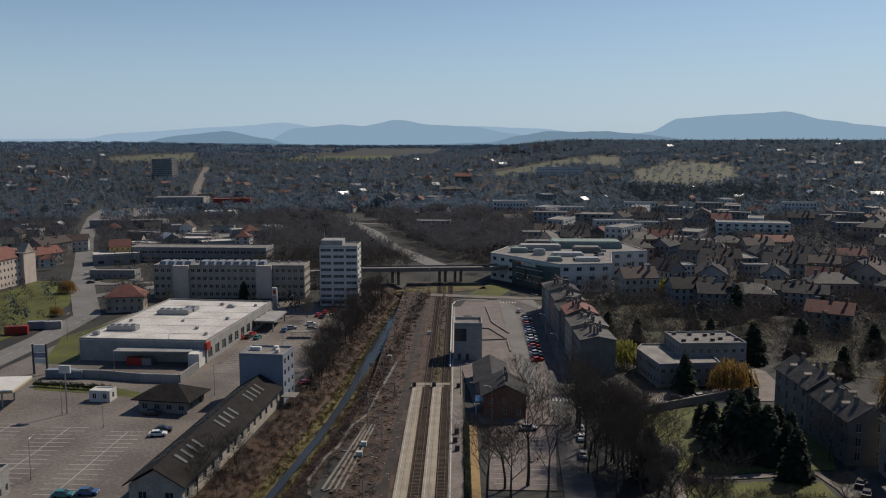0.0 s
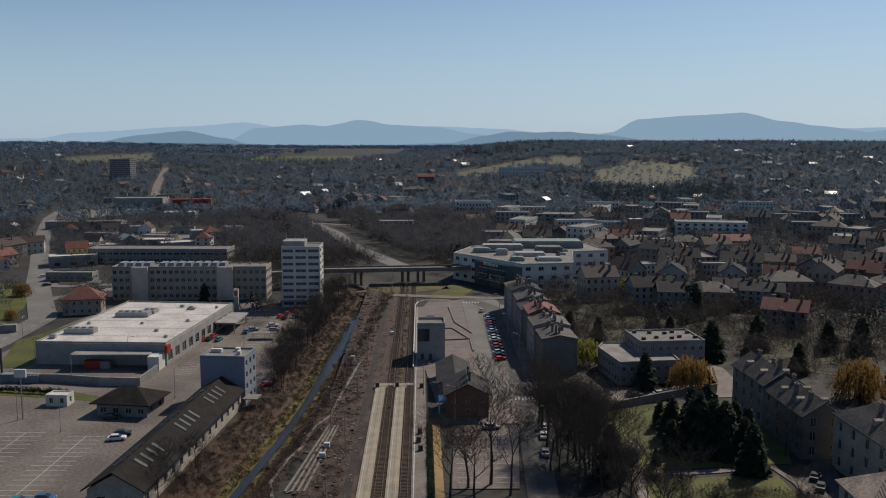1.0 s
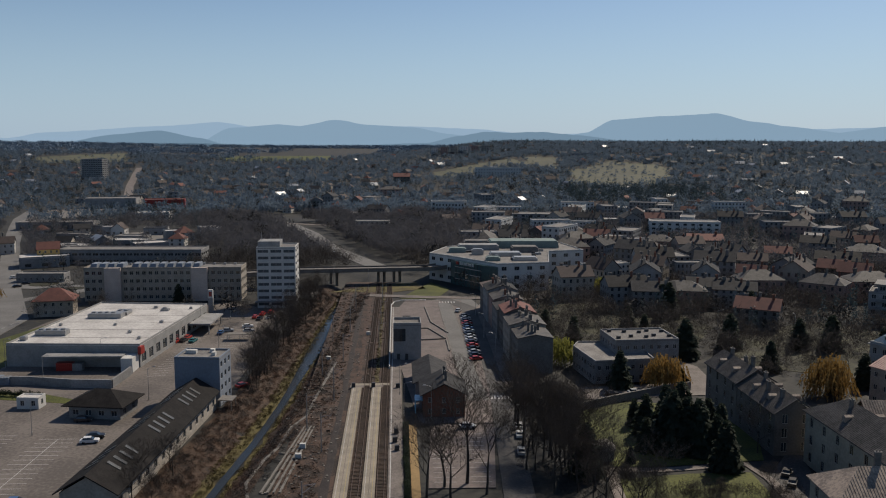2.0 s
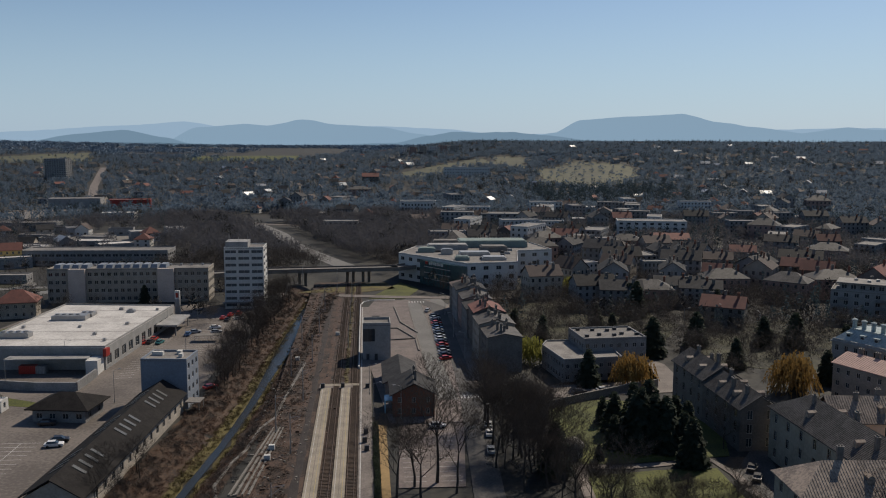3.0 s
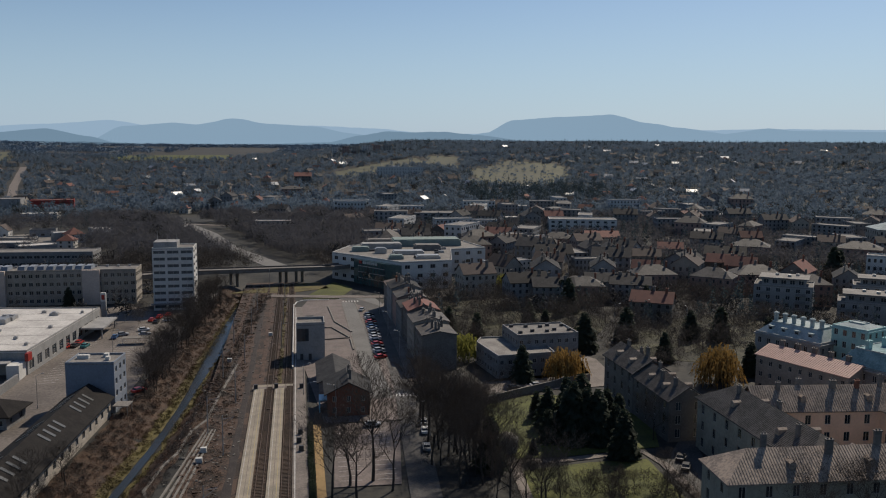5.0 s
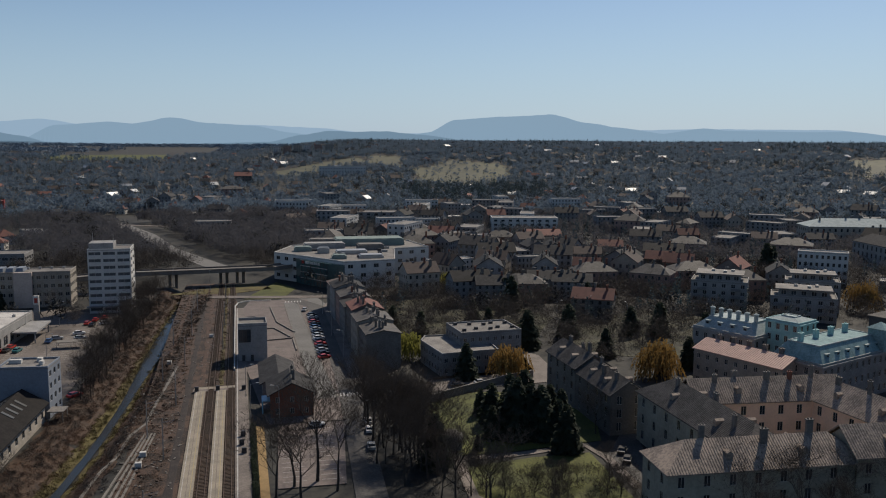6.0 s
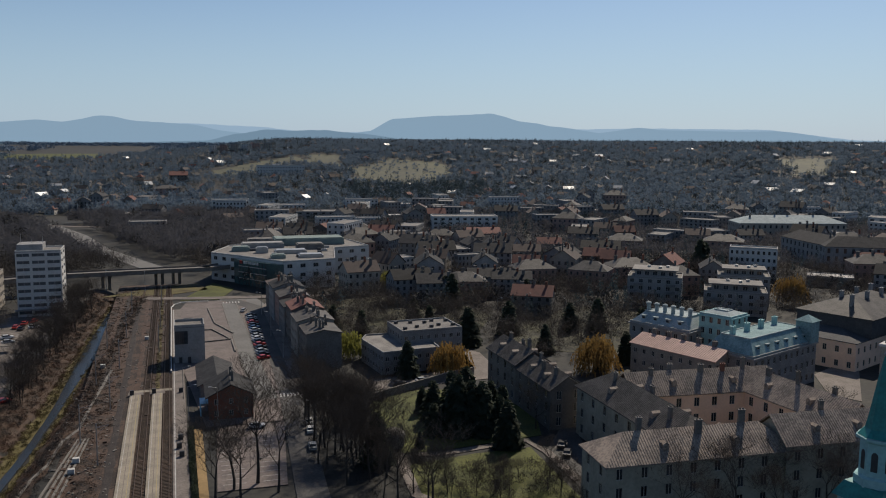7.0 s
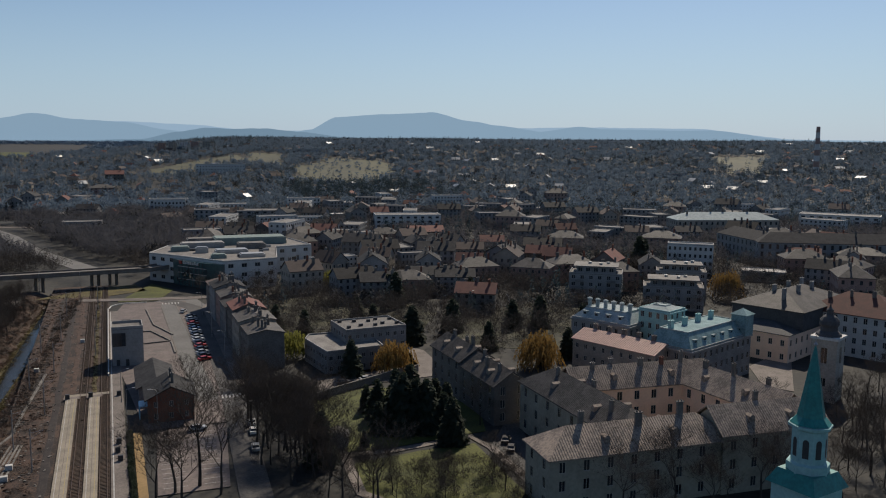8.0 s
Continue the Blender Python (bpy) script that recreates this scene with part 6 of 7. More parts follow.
for k in range(84000):
    a = rng.uniform(-34, 50) if k < 60000 else rng.uniform(3, 50)
    r = math.sqrt(rng.uniform(330 ** 2, 900 ** 2)) if k % 2 and k < 60000 else math.sqrt(rng.uniform(900 ** 2, 2150 ** 2))
    x, y = r * math.sin(radians(a)), r * math.cos(radians(a))
    d = noise.noise((x * 0.008, y * 0.008, 2)) + 0.25
    valley = -14 < a < 4 and 440 < r < 1000
    if r < 900 and not valley and rng.random() > (0.55 if a > 6 else 0.3) + d:
        continue
    if r > 900 and rng.random() > (0.8 if a < 2 else 0.88) + d:
        continue
    if r < 900 and a < -12 and rng.random() < 0.35:
        continue
    if not open_land(x, y, 1.5 if r < 900 else 0.5):
        continue
    claim(x, y, 1.2 if r < 900 else 0.5)
    h = rng.uniform(6, 12) * (1.2 if valley else 1.0)
    row = (x, y, height(x, y) - 0.3, h, h * rng.uniform(0.3, 0.42))
    n = noise.noise((x * 0.004, y * 0.004, 30))
    q = rng.random()
    if not valley and q < (0.42 if n > 0.05 else 0.14):
        dark.append((x, y, row[2], h * 1.25, h * 0.26))
    elif q > 0.93:
        tan.append(row)
    else:
        bare.append(row)
for k in range(500):
    a = rng.uniform(4, 48)
    r = rng.uniform(1880, 2080)
    x, y = r * math.sin(radians(a)), r * math.cos(radians(a))
    h = rng.uniform(9, 17)
    dark.append((x, y, height(x, y) - 1, h, h * 0.3))
edge_w = [p for p in bare if math.hypot(p[0], p[1]) < 500]
for k in range(2800):
    a, q = radians(rng.uniform(8.5, 38)), rng.uniform(262, 420)
    x, y = q * math.sin(a), q * math.cos(a)
    if free(x, y, 2.5) and not (46 < x < 90 and y < 276) and rng.random() < 0.6:
        h = rng.uniform(5, 12)
        edge_w.append((x, y, -0.1, h, h * rng.uniform(0.3, 0.42)))
        claim(x, y, 1.0)
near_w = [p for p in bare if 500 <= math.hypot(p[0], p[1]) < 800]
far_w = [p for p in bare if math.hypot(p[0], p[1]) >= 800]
wood("bare_woods", "dark leafless trees of the town gardens", TWIG, edge_w, 130, 1.6, 0.085, False, 21)
wood("bare_woods", "leafless woods of the valley, greyed for haze", HAZEVALLEYWOOD, near_w, 90, 1.7, 0.2, False, 1)
wood("bare_woods", "leafless trees on the hills, tinted blue-grey for haze", HAZEWOOD, far_w, 34, 1.1, 1.0, False, 2)
wood("conifer_woods", "dark conifers among the houses, tinted blue for haze", HAZECONIFER, dark, 36, 1.0, 0.7, True, 3, 0.1)
wood("budding_trees", "tan budding trees in the gardens", GROUND, tan, 60, 1.2, 0.4, False, 4)
shrubs = []
for k in range(620):
    x, y = rng.uniform(96, 230), rng.uniform(92, 190)
    if y > 128 and x < 150 or not free(x, y, 1):
        continue
    shrubs.append((x, y, 0, rng.uniform(1, 4), rng.uniform(0.8, 2)))
for k in range(1500):
    y = rng.uniform(120, 400)
    o = rng.choice((rng.uniform(-13, -6), rng.uniform(-13, -6), rng.uniform(5, 11)))
    x = creek_x(y) + o
    shrubs.append((x, y, height(x, y) - 0.2, rng.uniform(0.6, 2.0), rng.uniform(0.5, 1.3)))
for k in range(500):
    x, y = rng.uniform(46, 165), rng.uniform(270, 390)
    if free(x, y, 1):
        shrubs.append((x, y, 0, rng.uniform(0.8, 3), rng.uniform(0.8, 2.2)))
for k in range(120):
    x, y = rng.uniform(24, 42), rng.uniform(140, 240)
    shrubs.append((x, y, 0, rng.uniform(1, 3), rng.uniform(0.8, 2)))
for k in range(300):
    x, y = rng.uniform(44, 78), rng.uniform(118, 166)
    shrubs.append((x, y, 0, rng.uniform(1, 4), rng.uniform(0.8, 2)))
scrub = []
for k in range(2200):
    y = 110 + 300 * rng.random() ** 1.4
    x = creek_x(y) + rng.choice((rng.uniform(-13.5, -3.5), rng.uniform(-13.5, -3.5), rng.uniform(-9, -3), rng.uniform(2.5, 9.5)))
    scrub.append((x, y, height(x, y) - 0.2, rng.uniform(0.5, 1.7), rng.uniform(0.5, 1.3)))
wood("bank_scrub", "reddish leafless scrub on the creek banks", REDSCRUB, scrub, 44, 1.5, 0.13, False, 16)
wood("shrubs", "brown leafless shrubs on banks and in the park", BARK, shrubs, 70, 1.6, 0.12, False, 6)


tufts = []
for k in range(1700):
    y = rng.uniform(130, 400)
    x = creek_x(y) + rng.choice((rng.uniform(-4.6, -1.5), rng.uniform(-4.6, -1.5), rng.uniform(1.4, 3.2)))
    tufts.append((x, y, height(x, y) - 0.1, rng.uniform(0.3, 0.9), rng.uniform(0.4, 1.0)))
wood("bank_grass", "tufts of dry yellow grass along the creek", BANK, tufts, 26, 1.3, 0.35, False, 14)
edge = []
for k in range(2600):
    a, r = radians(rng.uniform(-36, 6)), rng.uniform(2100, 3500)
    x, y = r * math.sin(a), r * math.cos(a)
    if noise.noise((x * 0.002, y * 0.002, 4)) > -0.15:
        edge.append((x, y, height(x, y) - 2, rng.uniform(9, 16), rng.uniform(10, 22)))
wood("distant_woods", "woods in the far plain, coloured pale blue for haze", HAZEPLAINWOOD, edge, 60, 0.45, 0.4, False, 15)


# distant mountains: haze put in as even blue glow, paler with distance
def mountains(name, dist, prof, color, base, label):
    """A ridge seen as a far silhouette: bearing and rise in degrees."""
    m = bpy.data.materials.new(name)
    m.use_nodes = True
    b = m.node_tree.nodes["Principled BSDF"]
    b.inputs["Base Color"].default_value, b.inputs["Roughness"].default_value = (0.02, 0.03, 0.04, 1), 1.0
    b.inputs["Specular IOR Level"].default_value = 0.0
    # the emission stands in for air haze; the ridge is no light source
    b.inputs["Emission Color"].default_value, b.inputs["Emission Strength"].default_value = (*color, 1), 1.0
    bm = bmesh.new()
    a, cols = prof[0][0], []
    while a <= prof[-1][0]:
        e = prof[-1][1]
        for (p, e0), (q, e1) in zip(prof, prof[1:]):
            if p <= a <= q:
                k = (a - p) / (q - p)
                e = e0 + (e1 - e0) * (k * k * (3 - 2 * k) * 0.6 + k * 0.4)
        e += 0.03 * noise.noise((a * 1.5, dist, 0)) + 0.012 * noise.noise((a * 7, dist, 3))
        s, c = math.sin(radians(a)), math.cos(radians(a))
        top = EYE + dist * math.tan(radians(e))
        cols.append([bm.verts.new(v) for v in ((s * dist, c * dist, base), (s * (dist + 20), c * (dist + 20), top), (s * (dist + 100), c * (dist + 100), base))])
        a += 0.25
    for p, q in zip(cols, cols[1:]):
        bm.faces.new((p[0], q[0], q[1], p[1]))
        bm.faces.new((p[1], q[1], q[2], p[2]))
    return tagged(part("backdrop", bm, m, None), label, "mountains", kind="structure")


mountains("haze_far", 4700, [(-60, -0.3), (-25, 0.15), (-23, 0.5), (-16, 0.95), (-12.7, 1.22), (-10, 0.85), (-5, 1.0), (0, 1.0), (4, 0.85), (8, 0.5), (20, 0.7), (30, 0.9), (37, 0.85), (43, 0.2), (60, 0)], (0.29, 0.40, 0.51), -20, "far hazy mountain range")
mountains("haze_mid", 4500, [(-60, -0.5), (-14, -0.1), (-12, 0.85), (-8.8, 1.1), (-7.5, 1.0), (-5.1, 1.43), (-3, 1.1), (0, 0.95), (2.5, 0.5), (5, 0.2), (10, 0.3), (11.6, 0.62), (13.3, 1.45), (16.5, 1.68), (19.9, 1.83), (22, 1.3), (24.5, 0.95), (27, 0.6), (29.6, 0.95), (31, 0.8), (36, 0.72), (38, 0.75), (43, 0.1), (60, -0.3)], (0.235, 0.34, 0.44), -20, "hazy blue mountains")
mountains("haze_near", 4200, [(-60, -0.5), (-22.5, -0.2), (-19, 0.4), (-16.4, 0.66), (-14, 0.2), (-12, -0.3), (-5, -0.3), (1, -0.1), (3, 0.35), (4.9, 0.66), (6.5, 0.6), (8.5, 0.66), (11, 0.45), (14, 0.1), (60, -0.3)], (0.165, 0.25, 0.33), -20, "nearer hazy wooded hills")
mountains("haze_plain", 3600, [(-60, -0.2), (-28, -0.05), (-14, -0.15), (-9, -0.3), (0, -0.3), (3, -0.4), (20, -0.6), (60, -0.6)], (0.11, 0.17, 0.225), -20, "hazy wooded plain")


# ---- things on the lots and along the tracks ----
CAR_PAINT = {n: mat("car_paint_" + n, c, tuple(v * 0.9 for v in c), rough=0.3, bump=0, spec=0.6) for n, c in (("white", (0.6, 0.6, 0.6)), ("silver", (0.35, 0.36, 0.37)), ("red", (0.4, 0.03, 0.02)), ("black", (0.02, 0.02, 0.025)), ("blue", (0.04, 0.09, 0.2)), ("teal", (0.03, 0.16, 0.17)))}


def car(color):
    """A parked car: body, glazed cabin, roof, wheels."""
    th = thing("car", "parked " + color + " car on the paving", "car", group="parked cars")
    side = [(-2.15, 0.3), (2.1, 0.3), (2.15, 0.65), (1.95, 0.85), (1.0, 0.95), (-1.75, 1.0), (-2.15, 0.9)]
    bm = bmesh.new()
    a, b = [bm.verts.new((x, -0.88, z)) for x, z in side], [bm.verts.new((x, 0.88, z)) for x, z in side]
    bm.faces.new(a)
    bm.faces.new(b[::-1])
    for i in range(len(side)):
        j = (i + 1) % len(side)
        bm.faces.new((a[j], a[i], b[i], b[j]))
    bmesh.ops.recalc_face_normals(bm, faces=bm.faces)
    body = part("body", bm, CAR_PAINT[color], th)
    low, high = [(-1.75, 0.8), (1.05, 0.8)], [(-1.35, 0.66), (0.35, 0.66)]
    bm = bmesh.new()
    v = [bm.verts.new(p) for p in [(low[0][0], -0.8, 0.985), (low[1][0], -0.8, 0.955), (low[1][0], 0.8, 0.955), (low[0][0], 0.8, 0.985), (high[0][0], -0.66, 1.42), (high[1][0], -0.66, 1.42), (high[1][0], 0.66, 1.42), (high[0][0], 0.66, 1.42)]]
    for f in ((0, 1, 5, 4), (1, 2, 6, 5), (2, 3, 7, 6), (3, 0, 4, 7), (4, 5, 6, 7)):
        bm.faces.new([v[i] for i in f])
    part("cabin_glass", bm, GLASS, th)
    bm = bmesh.new()
    box(bm, high[0][0], high[1][0], -0.66, 0.66, 1.423, 1.47)
    part("roof", bm, CAR_PAINT[color], th)
    for x in (-1.3, 1.35):
        for y in (-0.78, 0.78):
            bm = bmesh.new()
            lathe(bm, [(0.32, -0.1), (0.32, 0.1)], 10)
            bmesh.ops.transform(bm, matrix=pose(x, y, 0.33, 90), verts=bm.verts)
            part("wheel", bm, RUBBER, th)
    for y in (-0.6, 0.6):
        bm = bmesh.new()
        box(bm, 2.1, 2.17, y - 0.2, y + 0.2, 0.55, 0.7)
        part("headlight", bm, WHITE, body)
    return th


fleet, parked = {n: None for n in CAR_PAINT}, []


def park(color, x, y, turn, z=0.05):
    m = pose(x, y, z, 0, 0, turn)
    if fleet[color] is None:
        fleet[color] = car(color)
        fleet[color].matrix_world = m
    else:
        copy_thing(fleet[color], m)


for color, (x, y), turn in (("white", (-77.4, 197.4), 10), ("black", (-77.2, 200.7), 10), ("teal", (-83.4, 161.3), 5), ("blue", (-78.9, 162.6), 5), ("red", (-84.9, 300.1), 80), ("black", (-82.6, 301.1), 80), ("teal", (-79.1, 300.3), 80), ("red", (-82.4, 305.6), 80),
                            ("blue", (-72.0, 312.6), 90), ("silver", (-70.1, 316.6), 20), ("white", (-64.0, 323.8), 20), ("silver", (-62.2, 315.9), 20), ("red", (-64.3, 341.1), 85), ("red", (-62.3, 347.0), 85), ("black", (-62.0, 337.8), 85), ("white", (-57.8, 340.2), 20),
                            ("red", (-59.5, 350.7), 85), ("black", (-84.9, 213.1), 5), ("black", (-194.7, 426.3), 30), ("white", (-209.0, 444.5), 40), ("red", (-172.3, 304.2), 15), ("white", (-229.6, 529.0), 20), ("black", (-195.1, 417.5), 40),
                            ("silver", (13.9, 204.9), 5), ("white", (26.4, 198.7), 85), ("silver", (25.3, 187.3), 85), ("white", (26.9, 205.0), 85), ("black", (81.6, 173.0), 60), ("black", (80.5, 167.6), 60), ("silver", (-50.7, 541.1), 120), ("white", (-71.9, 463.5), 10), ("black", (56.7, 231.6), 8), ("silver", (64.1, 232.9), 8), ("red", (-50.1, 243.2), 50)):
    park(color, x, y, turn, 0.14 if x > 0 else 0.05)
order = ["red", "black", "silver", "black", "red", "black", "white", "silver", "black", "silver", "blue", "black", "red", "black", "silver", "black"]
for k, color in enumerate(order):
    park(color, 21.2 + 0.03 * k, 272 + k * 4.6, 25, 0.1)
park("silver", 19.5, 352, 70, 0.1)

lines = bpy.data.objects["parking_lot"]
for cx, y0, y1, half in ((-118, 148, 205, 5), (-102, 146, 203, 5), (-86, 146, 200, 4.5)):
    y = y0
    while y < y1:
        slab("bay_line", [(cx - half, y), (cx + half, y), (cx + half, y + 0.16), (cx - half, y + 0.16)], 0.04, LINE, "", thick=0.006, parent=lines)
        y += 2.7
    slab("bay_line", [(cx - 0.08, y0), (cx + 0.08, y0), (cx + 0.08, y1), (cx - 0.08, y1)], 0.044, LINE, "", thick=0.006, parent=lines)
for cx, y0, y1, half in ((-79, 255, 308, 2.6), (-66, 250, 335, 4.6)):
    y = y0
    while y < y1:
        slab("bay_line", [(cx - half, y), (cx + half, y + 1.5), (cx + half, y + 1.66), (cx - half, y + 0.16)], 0.04, LINE, "", thick=0.006, parent=lines)
        y += 2.9
sp2 = bpy.data.objects["station_parking"]
for k in range(13):
    for x0, x1 in ((4.6, 9.4), (12.6, 17.0)):
        slab("bay_line", [(x0, 171 + k * 2.7), (x1, 171 + k * 2.7), (x1, 171.14 + k * 2.7), (x0, 171.14 + k * 2.7)], 0.11, LINE, "", thick=0.006, parent=sp2)
fc = bpy.data.objects["forecourt"]
for k in range(9):
    slab("paving_band", [(1.5, 216 + k * 18), (19.5, 216 + k * 18), (19.5, 216.5 + k * 18), (1.5, 216.5 + k * 18)], 0.09, CONCRETE, "", thick=0.006, parent=fc)
for pts in (((2.9, 320), (6.2, 319.8)), ((6.2, 319.8), (12.1, 302.5)), ((12.0, 302.2), (2.7, 300.4)), ((7.4, 331), (5.4, 362)), ((7.4, 330.8), (13.4, 312)), ((12.4, 301), (12.8, 284))):
    (x0, y0), (x1, y1) = pts
    u = Vector((x1 - x0, y1 - y0)).normalized() * 0.25
    slab("low_wall", [(x0 - u.y, y0 + u.x), (x0 + u.y, y0 - u.x), (x1 + u.y, y1 - u.x), (x1 - u.y, y1 + u.x)], 0.5, CONCRETE, "low concrete bed wall on the forecourt", "wall", 0.42)
zeb = bpy.data.objects["station_street"]
for y0, n in ((229, 7), (372, 6)):
    for k in range(n):
        x = 22.2 + k * 0.95 if y0 < 300 else 12 + k * 1.3
        slab("zebra_bar", [(x, y0), (x + 0.5, y0), (x + 0.5, y0 + 3.2), (x, y0 + 3.2)], 0.137, LINE, "", thick=0.006, parent=zeb)
mr = bpy.data.objects["main_road"]
for k in range(16):
    y = 232 + k * 7
    slab("lane_dash", [(-158.1, y), (-157.9, y), (-157.9, y + 3.4), (-158.1, y + 3.4)], 0.115, LINE, "", thick=0.006, parent=mr)


def lamp(x, y, h, turn, z=0.0):
    """A street lamp with one arm."""
    th = thing("street_lamp", "slim grey street lamp", "lamp", pose(x, y, z, 0, 0, turn), "street lamps")
    bm = bmesh.new()
    lathe(bm, [(0.14, 0), (0.14, 1.0), (0.08, 1.05), (0.06, h)], 8)
    part("pole", bm, METAL, th)
    bm = bmesh.new()
    limb(bm, Vector((0, 0, h - 0.05)), Vector((1.6, 0, h + 0.3)), 0.05, 0.04, 6)
    part("arm", bm, METAL, th)
    bm = bmesh.new()
    box(bm, 1.4, 2.2, -0.16, 0.16, h + 0.24, h + 0.38)
    part("lamp_head", bm, METAL, th)
    return th


first_lamp = lamp(*(-109.0, 245.9), 9, 0)
for (x, y), turn in (((-93.5, 203.0), 0), ((-108.7, 212.2), 180), ((-94.5, 169.6), 90), ((-66.2, 283.9), 0), ((-73.7, 231.1), 40), ((-3.6, 233.6), 0), ((4.9, 211.9), 180), ((-2.2, 214.8), 0), ((26.3, 344.5), 180), ((27.5, 272.2), 180), ((26.4, 304.2), 180), ((-74.3, 340.8), 0), ((-82.1, 324.2), 0), ((-99.9, 267.5), 0), ((-129.7, 266.4), 0),
                   ((27.2, 194.7), 180), ((130.0, 314.5), 0), ((140.9, 299.3), 90), ((115.1, 307.8), 0), ((-39.3, 418.1), 90), ((-21.8, 410.5), 90), ((-188.6, 459.2), 0), ((-148.7, 297.7), 90)):
    copy_thing(first_lamp, pose(x, y, 0.05, 0, 0, turn))

# platform furniture
plat = bpy.data.objects["station_platform"]
mast = thing("mast", "slim catenary mast beside the tracks", "mast", group="rail masts")
bm = bmesh.new()
lathe(bm, [(0.18, 0), (0.16, 0.4), (0.1, 9.5)], 6)
part("pole", bm, METAL, mast)
bm = bmesh.new()
limb(bm, Vector((0, 0, 8.6)), Vector((2.6, 0, 9.0)), 0.05, 0.04, 5)
limb(bm, Vector((0, 0, 7.2)), Vector((2.5, 0, 8.95)), 0.04, 0.03, 5)
part("bracket", bm, METAL, mast)
for i, (xr, y) in enumerate([(-17.6, 150), (-17.6, 190), (-17.6, 230), (-17.6, 272), (-17.6, 315), (-17.6, 360), (-22.5, 205), (-23, 255), (-23, 300), (-6.2, 290), (-6.2, 330), (-6.2, 372)]):
    x, yy = rail_xy(xr, y)
    m = pose(x, yy, 0, 0, 0, 0 if i % 2 else 8)
    if i == 0:
        mast.matrix_world = m
    else:
        copy_thing(mast, m)


def cabinet(x, y, z, w, d, h, material, name, label, category, turn=0, group=""):
    """A box cabinet with plinth and door leaf."""
    th = thing(name, label, category, pose(x, y, z, 0, 0, turn), group)
    bm = bmesh.new()
    box(bm, -w / 2, w / 2, -d / 2, d / 2, 0.08, h)
    bmesh.ops.bevel(bm, geom=bm.edges, offset=0.03, segments=1, affect="EDGES")
    part("body", bm, material, th)
    bm = bmesh.new()
    box(bm, -w / 2 - 0.05, w / 2 + 0.05, -d / 2 - 0.05, d / 2 + 0.05, 0, 0.075)
    part("plinth", bm, CONCRETE, th)
    bm = bmesh.new()
    box(bm, -w * 0.4, w * 0.4, -d / 2 - 0.04, -d / 2 - 0.005, 0.2, h - 0.12)
    part("door", bm, material, th)
    return th


for (x, y), z in (((-17.3, 240.9), 0.35), ((-11.5, 241.1), 0.35), ((-4.3, 240.3), 0.3), ((-4.2, 195.0), 0.3), ((-3.6, 189.5), 0.3), ((-4.0, 200.9), 0.3)):
    cabinet(x, y, z, 1.1, 0.7, 1.3, DARKMETAL, "platform_cabinet", "small dark cabinet on the platform", "cabinet", group="platform cabinets")
for x, y in ((-25.9, 192.3), (-26.1, 185.8), (-27.8, 273.8), (-16.5, 309.9)):
    cabinet(x, y, 0.02, 1.4, 1.0, 1.2, WHITE, "relay_box", "white relay box in the rail yard", "cabinet", group="relay boxes")
# debris in the yard
rng = random.Random(3)
bm = bmesh.new()
for k in range(450):
    y = rng.uniform(150, 380)
    x, yy = rail_xy(rng.uniform(-26, -16.5) if rng.random() < 0.8 else rng.uniform(-12, -2), y)
    s = rng.uniform(0.1, 0.45)
    box(bm, x - s * rng.uniform(0.4, 2), x + s, yy - s, yy + s * rng.uniform(0.4, 2), 0.0, s * rng.uniform(0.3, 0.8))
tagged(part("rubble", bm, BALLAST, None), "pale rubble strewn over the rail yard", "rubble", kind="stuff")
bm = bmesh.new()
for k in range(520):
    y = 150 + 270 * rng.random() ** 1.3
    x, yy = rail_xy(rng.uniform(-26, -9.5) if y > 248 else rng.uniform(-29, -14.5), y)
    a, b = rng.uniform(0.08, 0.3), rng.uniform(0.08, 0.3)
    box(bm, x - a, x + a, yy - b, yy + b, 0.0, rng.uniform(0.08, 0.25))
tagged(part("rubble", bm, CONCRETE, None), "small pale concrete rubble in the rail yard", "rubble", kind="stuff")
weeds = []
for k in range(1500):
    y = rng.uniform(150, 420)
    x, yy = rail_xy(rng.choice((rng.uniform(-26, -16.5), rng.uniform(-26, -16.5), rng.uniform(-7, -5.5) if y > 245 else rng.uniform(-24, -17))), y)
    weeds.append((x, yy, -0.05, rng.uniform(0.2, 0.7), rng.uniform(0.3, 1.0)))
wood("weeds", "dry tan weeds in the rail yard", BANKBROWN, weeds, 26, 1.2, 0.2, False, 9)
hedge = []
for k in range(160):
    x, y = rail_xy(2.2 + rng.uniform(-0.3, 0.3), 150 + k * 0.36)
    hedge.append((x, y, 0, 1.4, 0.6))
wood("hedge", "dark clipped hedge beside the gravel path", CONIFER, hedge, 60, 1.4, 0.9, False, 10)

# west lot clutter
py = thing("sign_pylon", "dark sign pylon with pale panels", "sign", pose(*(-134.6, 251.2), 0))
for x in (-2.1, 2.1):
    bm = bmesh.new()
    box(bm, x - 0.25, x + 0.25, -0.25, 0.25, 0, 9.5)
    part("post", bm, DARKMETAL, py)
for z0, z1, m in ((7.0, 9.3, WHITE), (5.2, 6.8, BLUEWALL), (3.4, 5.0, WHITE)):
    bm = bmesh.new()
    box(bm, -1.84, 1.84, -0.18, 0.18, z0, z1)
    part("panel", bm, m, py)
py2 = thing("sign_pylon", "white and red supermarket sign tower", "sign", pose(*(-84.8, 352.1), 0))
for z0, z1, m in ((0, 6.5, GREYWALL), (6.52, 10, WHITE)):
    bm = bmesh.new()
    box(bm, -1.0, 1.0, -0.6, 0.6, z0, z1)
    part("panel", bm, m, py2)
bm = bmesh.new()
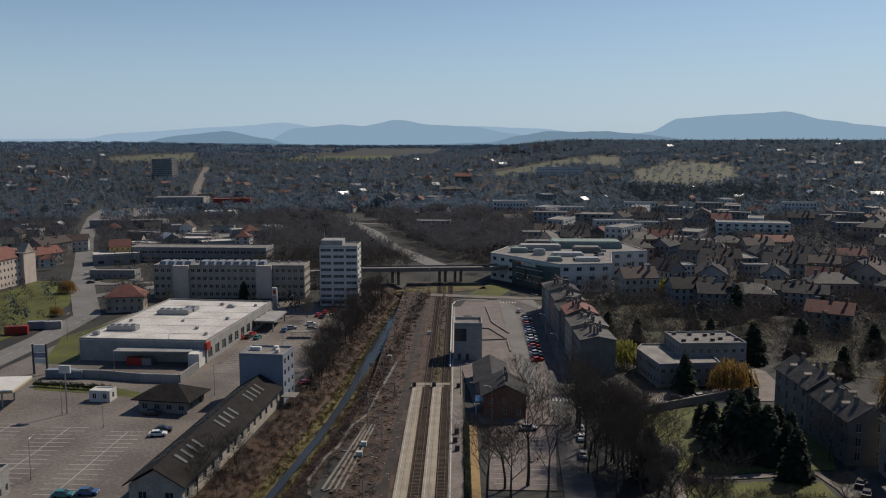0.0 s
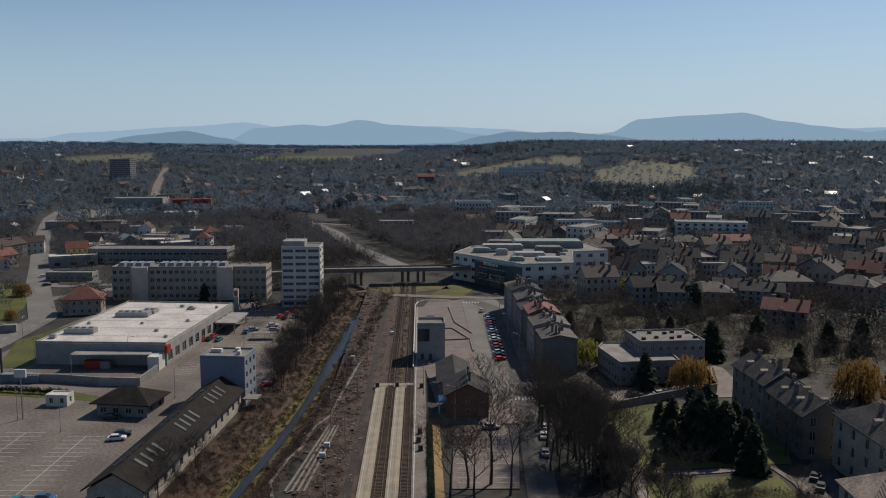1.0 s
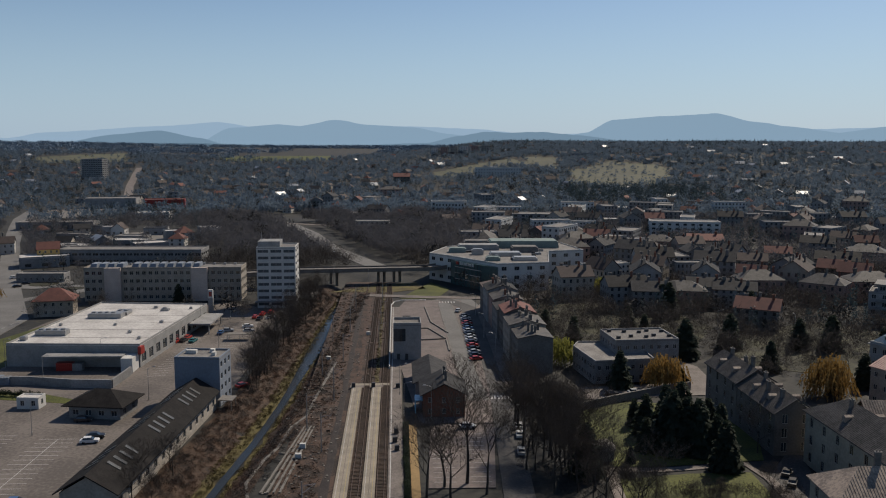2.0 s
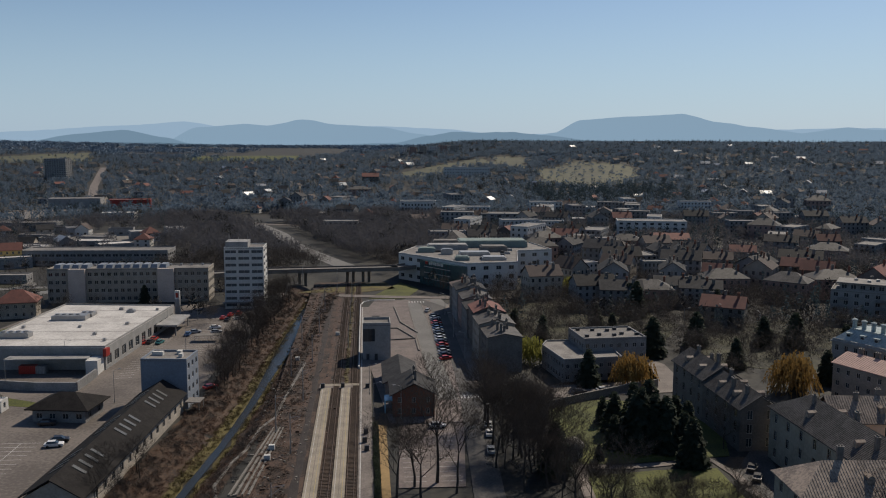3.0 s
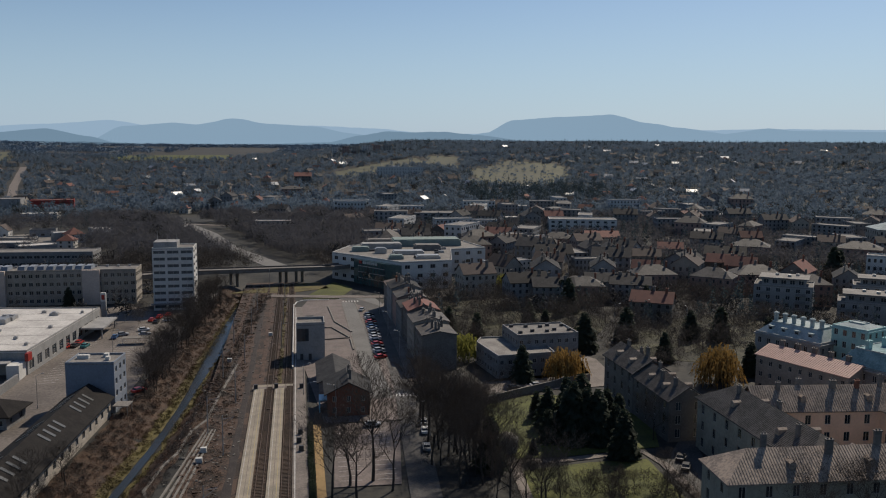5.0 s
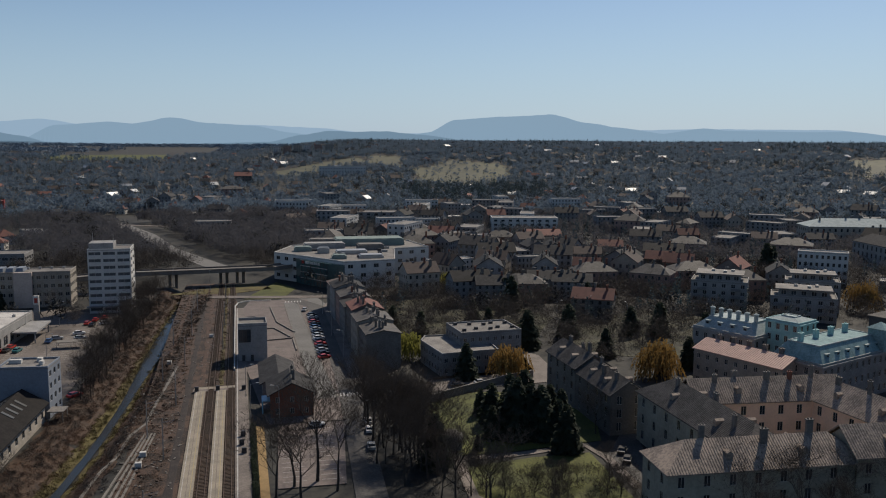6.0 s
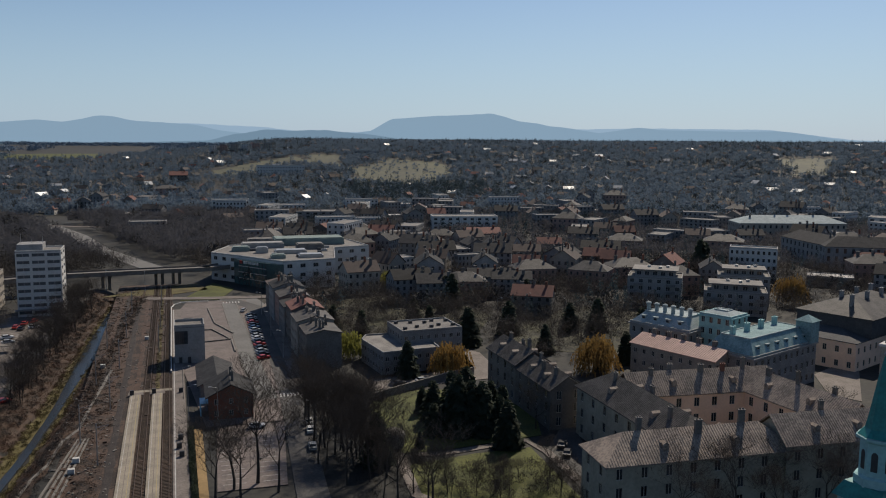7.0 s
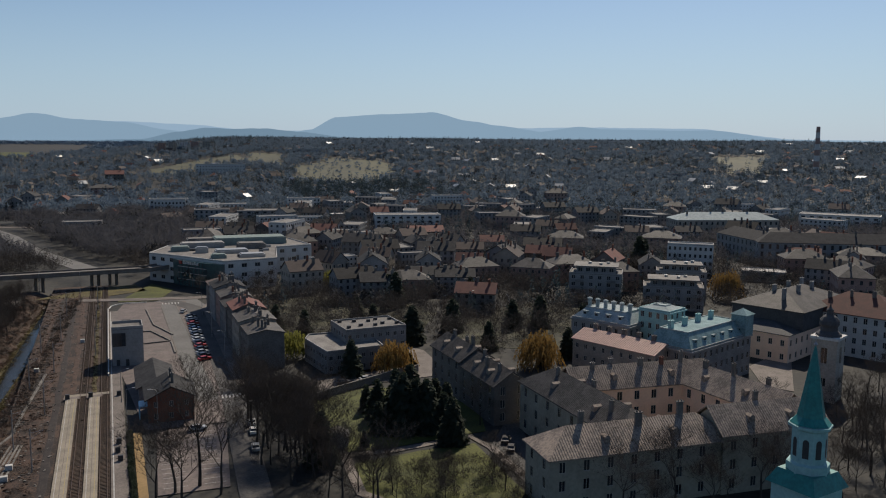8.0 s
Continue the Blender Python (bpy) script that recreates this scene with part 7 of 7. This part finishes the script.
box(bm, -0.6, 0.6, -0.66, -0.605, 7.2, 9.2)
part("logo_plate", bm, RED, py2)
py3 = thing("sign_mast", "tall mast with white price panel", "sign", pose(*(-107.8, 213.2), 0))
bm = bmesh.new()
lathe(bm, [(0.2, 0), (0.16, 11.2)], 8)
part("pole", bm, METAL, py3)
bm = bmesh.new()
box(bm, -1.5, 1.5, -0.3, 0.3, 11.21, 13.3)
part("panel", bm, WHITE, py3)
wall_line = [(-129.7, 247.6), (-113.5, 247.0), (-100.0, 243.8), (-88.0, 243.0), (-87.3, 257.6)]
for (x0, y0), (x1, y1) in zip(wall_line, wall_line[1:]):
    u = Vector((x1 - x0, y1 - y0)).normalized() * 0.3
    slab("yard_wall", [(x0 - u.y, y0 + u.x), (x0 + u.y, y0 - u.x), (x1 + u.y, y1 - u.x), (x1 - u.y, y1 + u.x)], 2.6, GREYWALL, "grey wall round the delivery yard", "wall", 2.6)
slab("planted_strip", [(-128.1, 234.6), (-102.7, 230.0), (-79.6, 224.5), (-106.0, 237.7), (-131.7, 241.4)], 0.1, LAWN, "planted strip between the lots", "verge", 0.1)
hs = []
for k in range(90):
    t = k / 90
    x0, y0 = (-129.9, 238.0)
    x1, y1 = (-103.5, 233.8)
    hs.append((x0 + (x1 - x0) * t, y0 + (y1 - y0) * t, 0.05, rng.uniform(0.8, 2.2), rng.uniform(0.5, 0.9)))
wood("strip_shrubs", "dark shrubs on the planted strip", CONIFER, hs, 50, 1.3, 0.7, False, 12)


def container(x, y, turn, l, h, m, label):
    th = thing("container", label, "container", pose(x, y, 0.04, 0, 0, turn), "yard containers")
    bm = bmesh.new()
    box(bm, -l / 2, l / 2, -1.2, 1.2, 0.1, h)
    part("body", bm, m, th)
    for k in range(int(l / 0.6)):
        bm = bmesh.new()
        box(bm, -l / 2 + 0.2 + k * 0.6, -l / 2 + 0.35 + k * 0.6, -1.27, -1.203, 0.2, h - 0.1)
        part("rib", bm, m, th)


container(*(-109.4, 262.9), 0, 5, 2.6, RED, "red skip in the delivery yard")
container(*(-105.4, 263.0), 0, 3, 2.4, GREYWALL, "grey skip in the delivery yard")
container(*(-126.2, 247.7), 2, 9, 2.6, BLUEWALL, "blue container by the wall")
container(*(-121.2, 247.3), 2, 4, 2.4, BLUEWALL, "pale blue container by the wall")
container(*(-171.3, 304.2), 15, 8, 3.2, RED, "red truck body on the roadside lot")
container(*(-167.7, 314.0), 15, 8, 3.0, BLUEWALL, "blue truck body on the roadside lot")
container(*(-162.2, 314.2), 15, 6, 3.0, GREYWALL, "dark truck body on the roadside lot")
building("snack_kiosk", "small white kiosk with red roof edge", "kiosk", *(-103.6, 225.7), -4, 6, 4, 2.8, 1, WHITE, FLATROOF, "flat", step=2.5, parapet=0.3)
trl = thing("trolley_shelter", "glazed trolley shelter on the lot", "shelter", pose(*(-62.8, 303.6), 0.04, 0, 0, 2))
bm = bmesh.new()
box(bm, -4.5, 4.5, -2, 2, 2.2, 2.35)
part("shelter_roof", bm, CONCRETE, trl)
for x in (-4.3, 0, 4.3):
    for y in (-1.8, 1.8):
        bm = bmesh.new()
        box(bm, x - 0.06, x + 0.06, y - 0.06, y + 0.06, 0, 2.2)
        part("post", bm, METAL, trl)
gaz = thing("gazebo", "small domed stone grotto on the lawn", "grotto", pose(*(43.8, 184.2), 0))
bm = bmesh.new()
lathe(bm, [(2.6, 0), (2.6, 2.2), (2.9, 2.4), (2.4, 3.4), (1.4, 4.1), (0.3, 4.4)], 10)
part("shell", bm, CONCRETE, gaz)
gw = [(46.1, 219.0), (53.5, 223.5), (71.4, 233.4), (81.7, 237.7)]
for (x0, y0), (x1, y1) in zip(gw, gw[1:]):
    u = Vector((x1 - x0, y1 - y0)).normalized() * 0.25
    slab("garden_wall", [(x0 - u.y, y0 + u.x), (x0 + u.y, y0 - u.x), (x1 + u.y, y1 - u.x), (x1 - u.y, y1 + u.x)], 2.2, CONCRETE, "pale garden wall behind the lawn", "wall", 2.2)
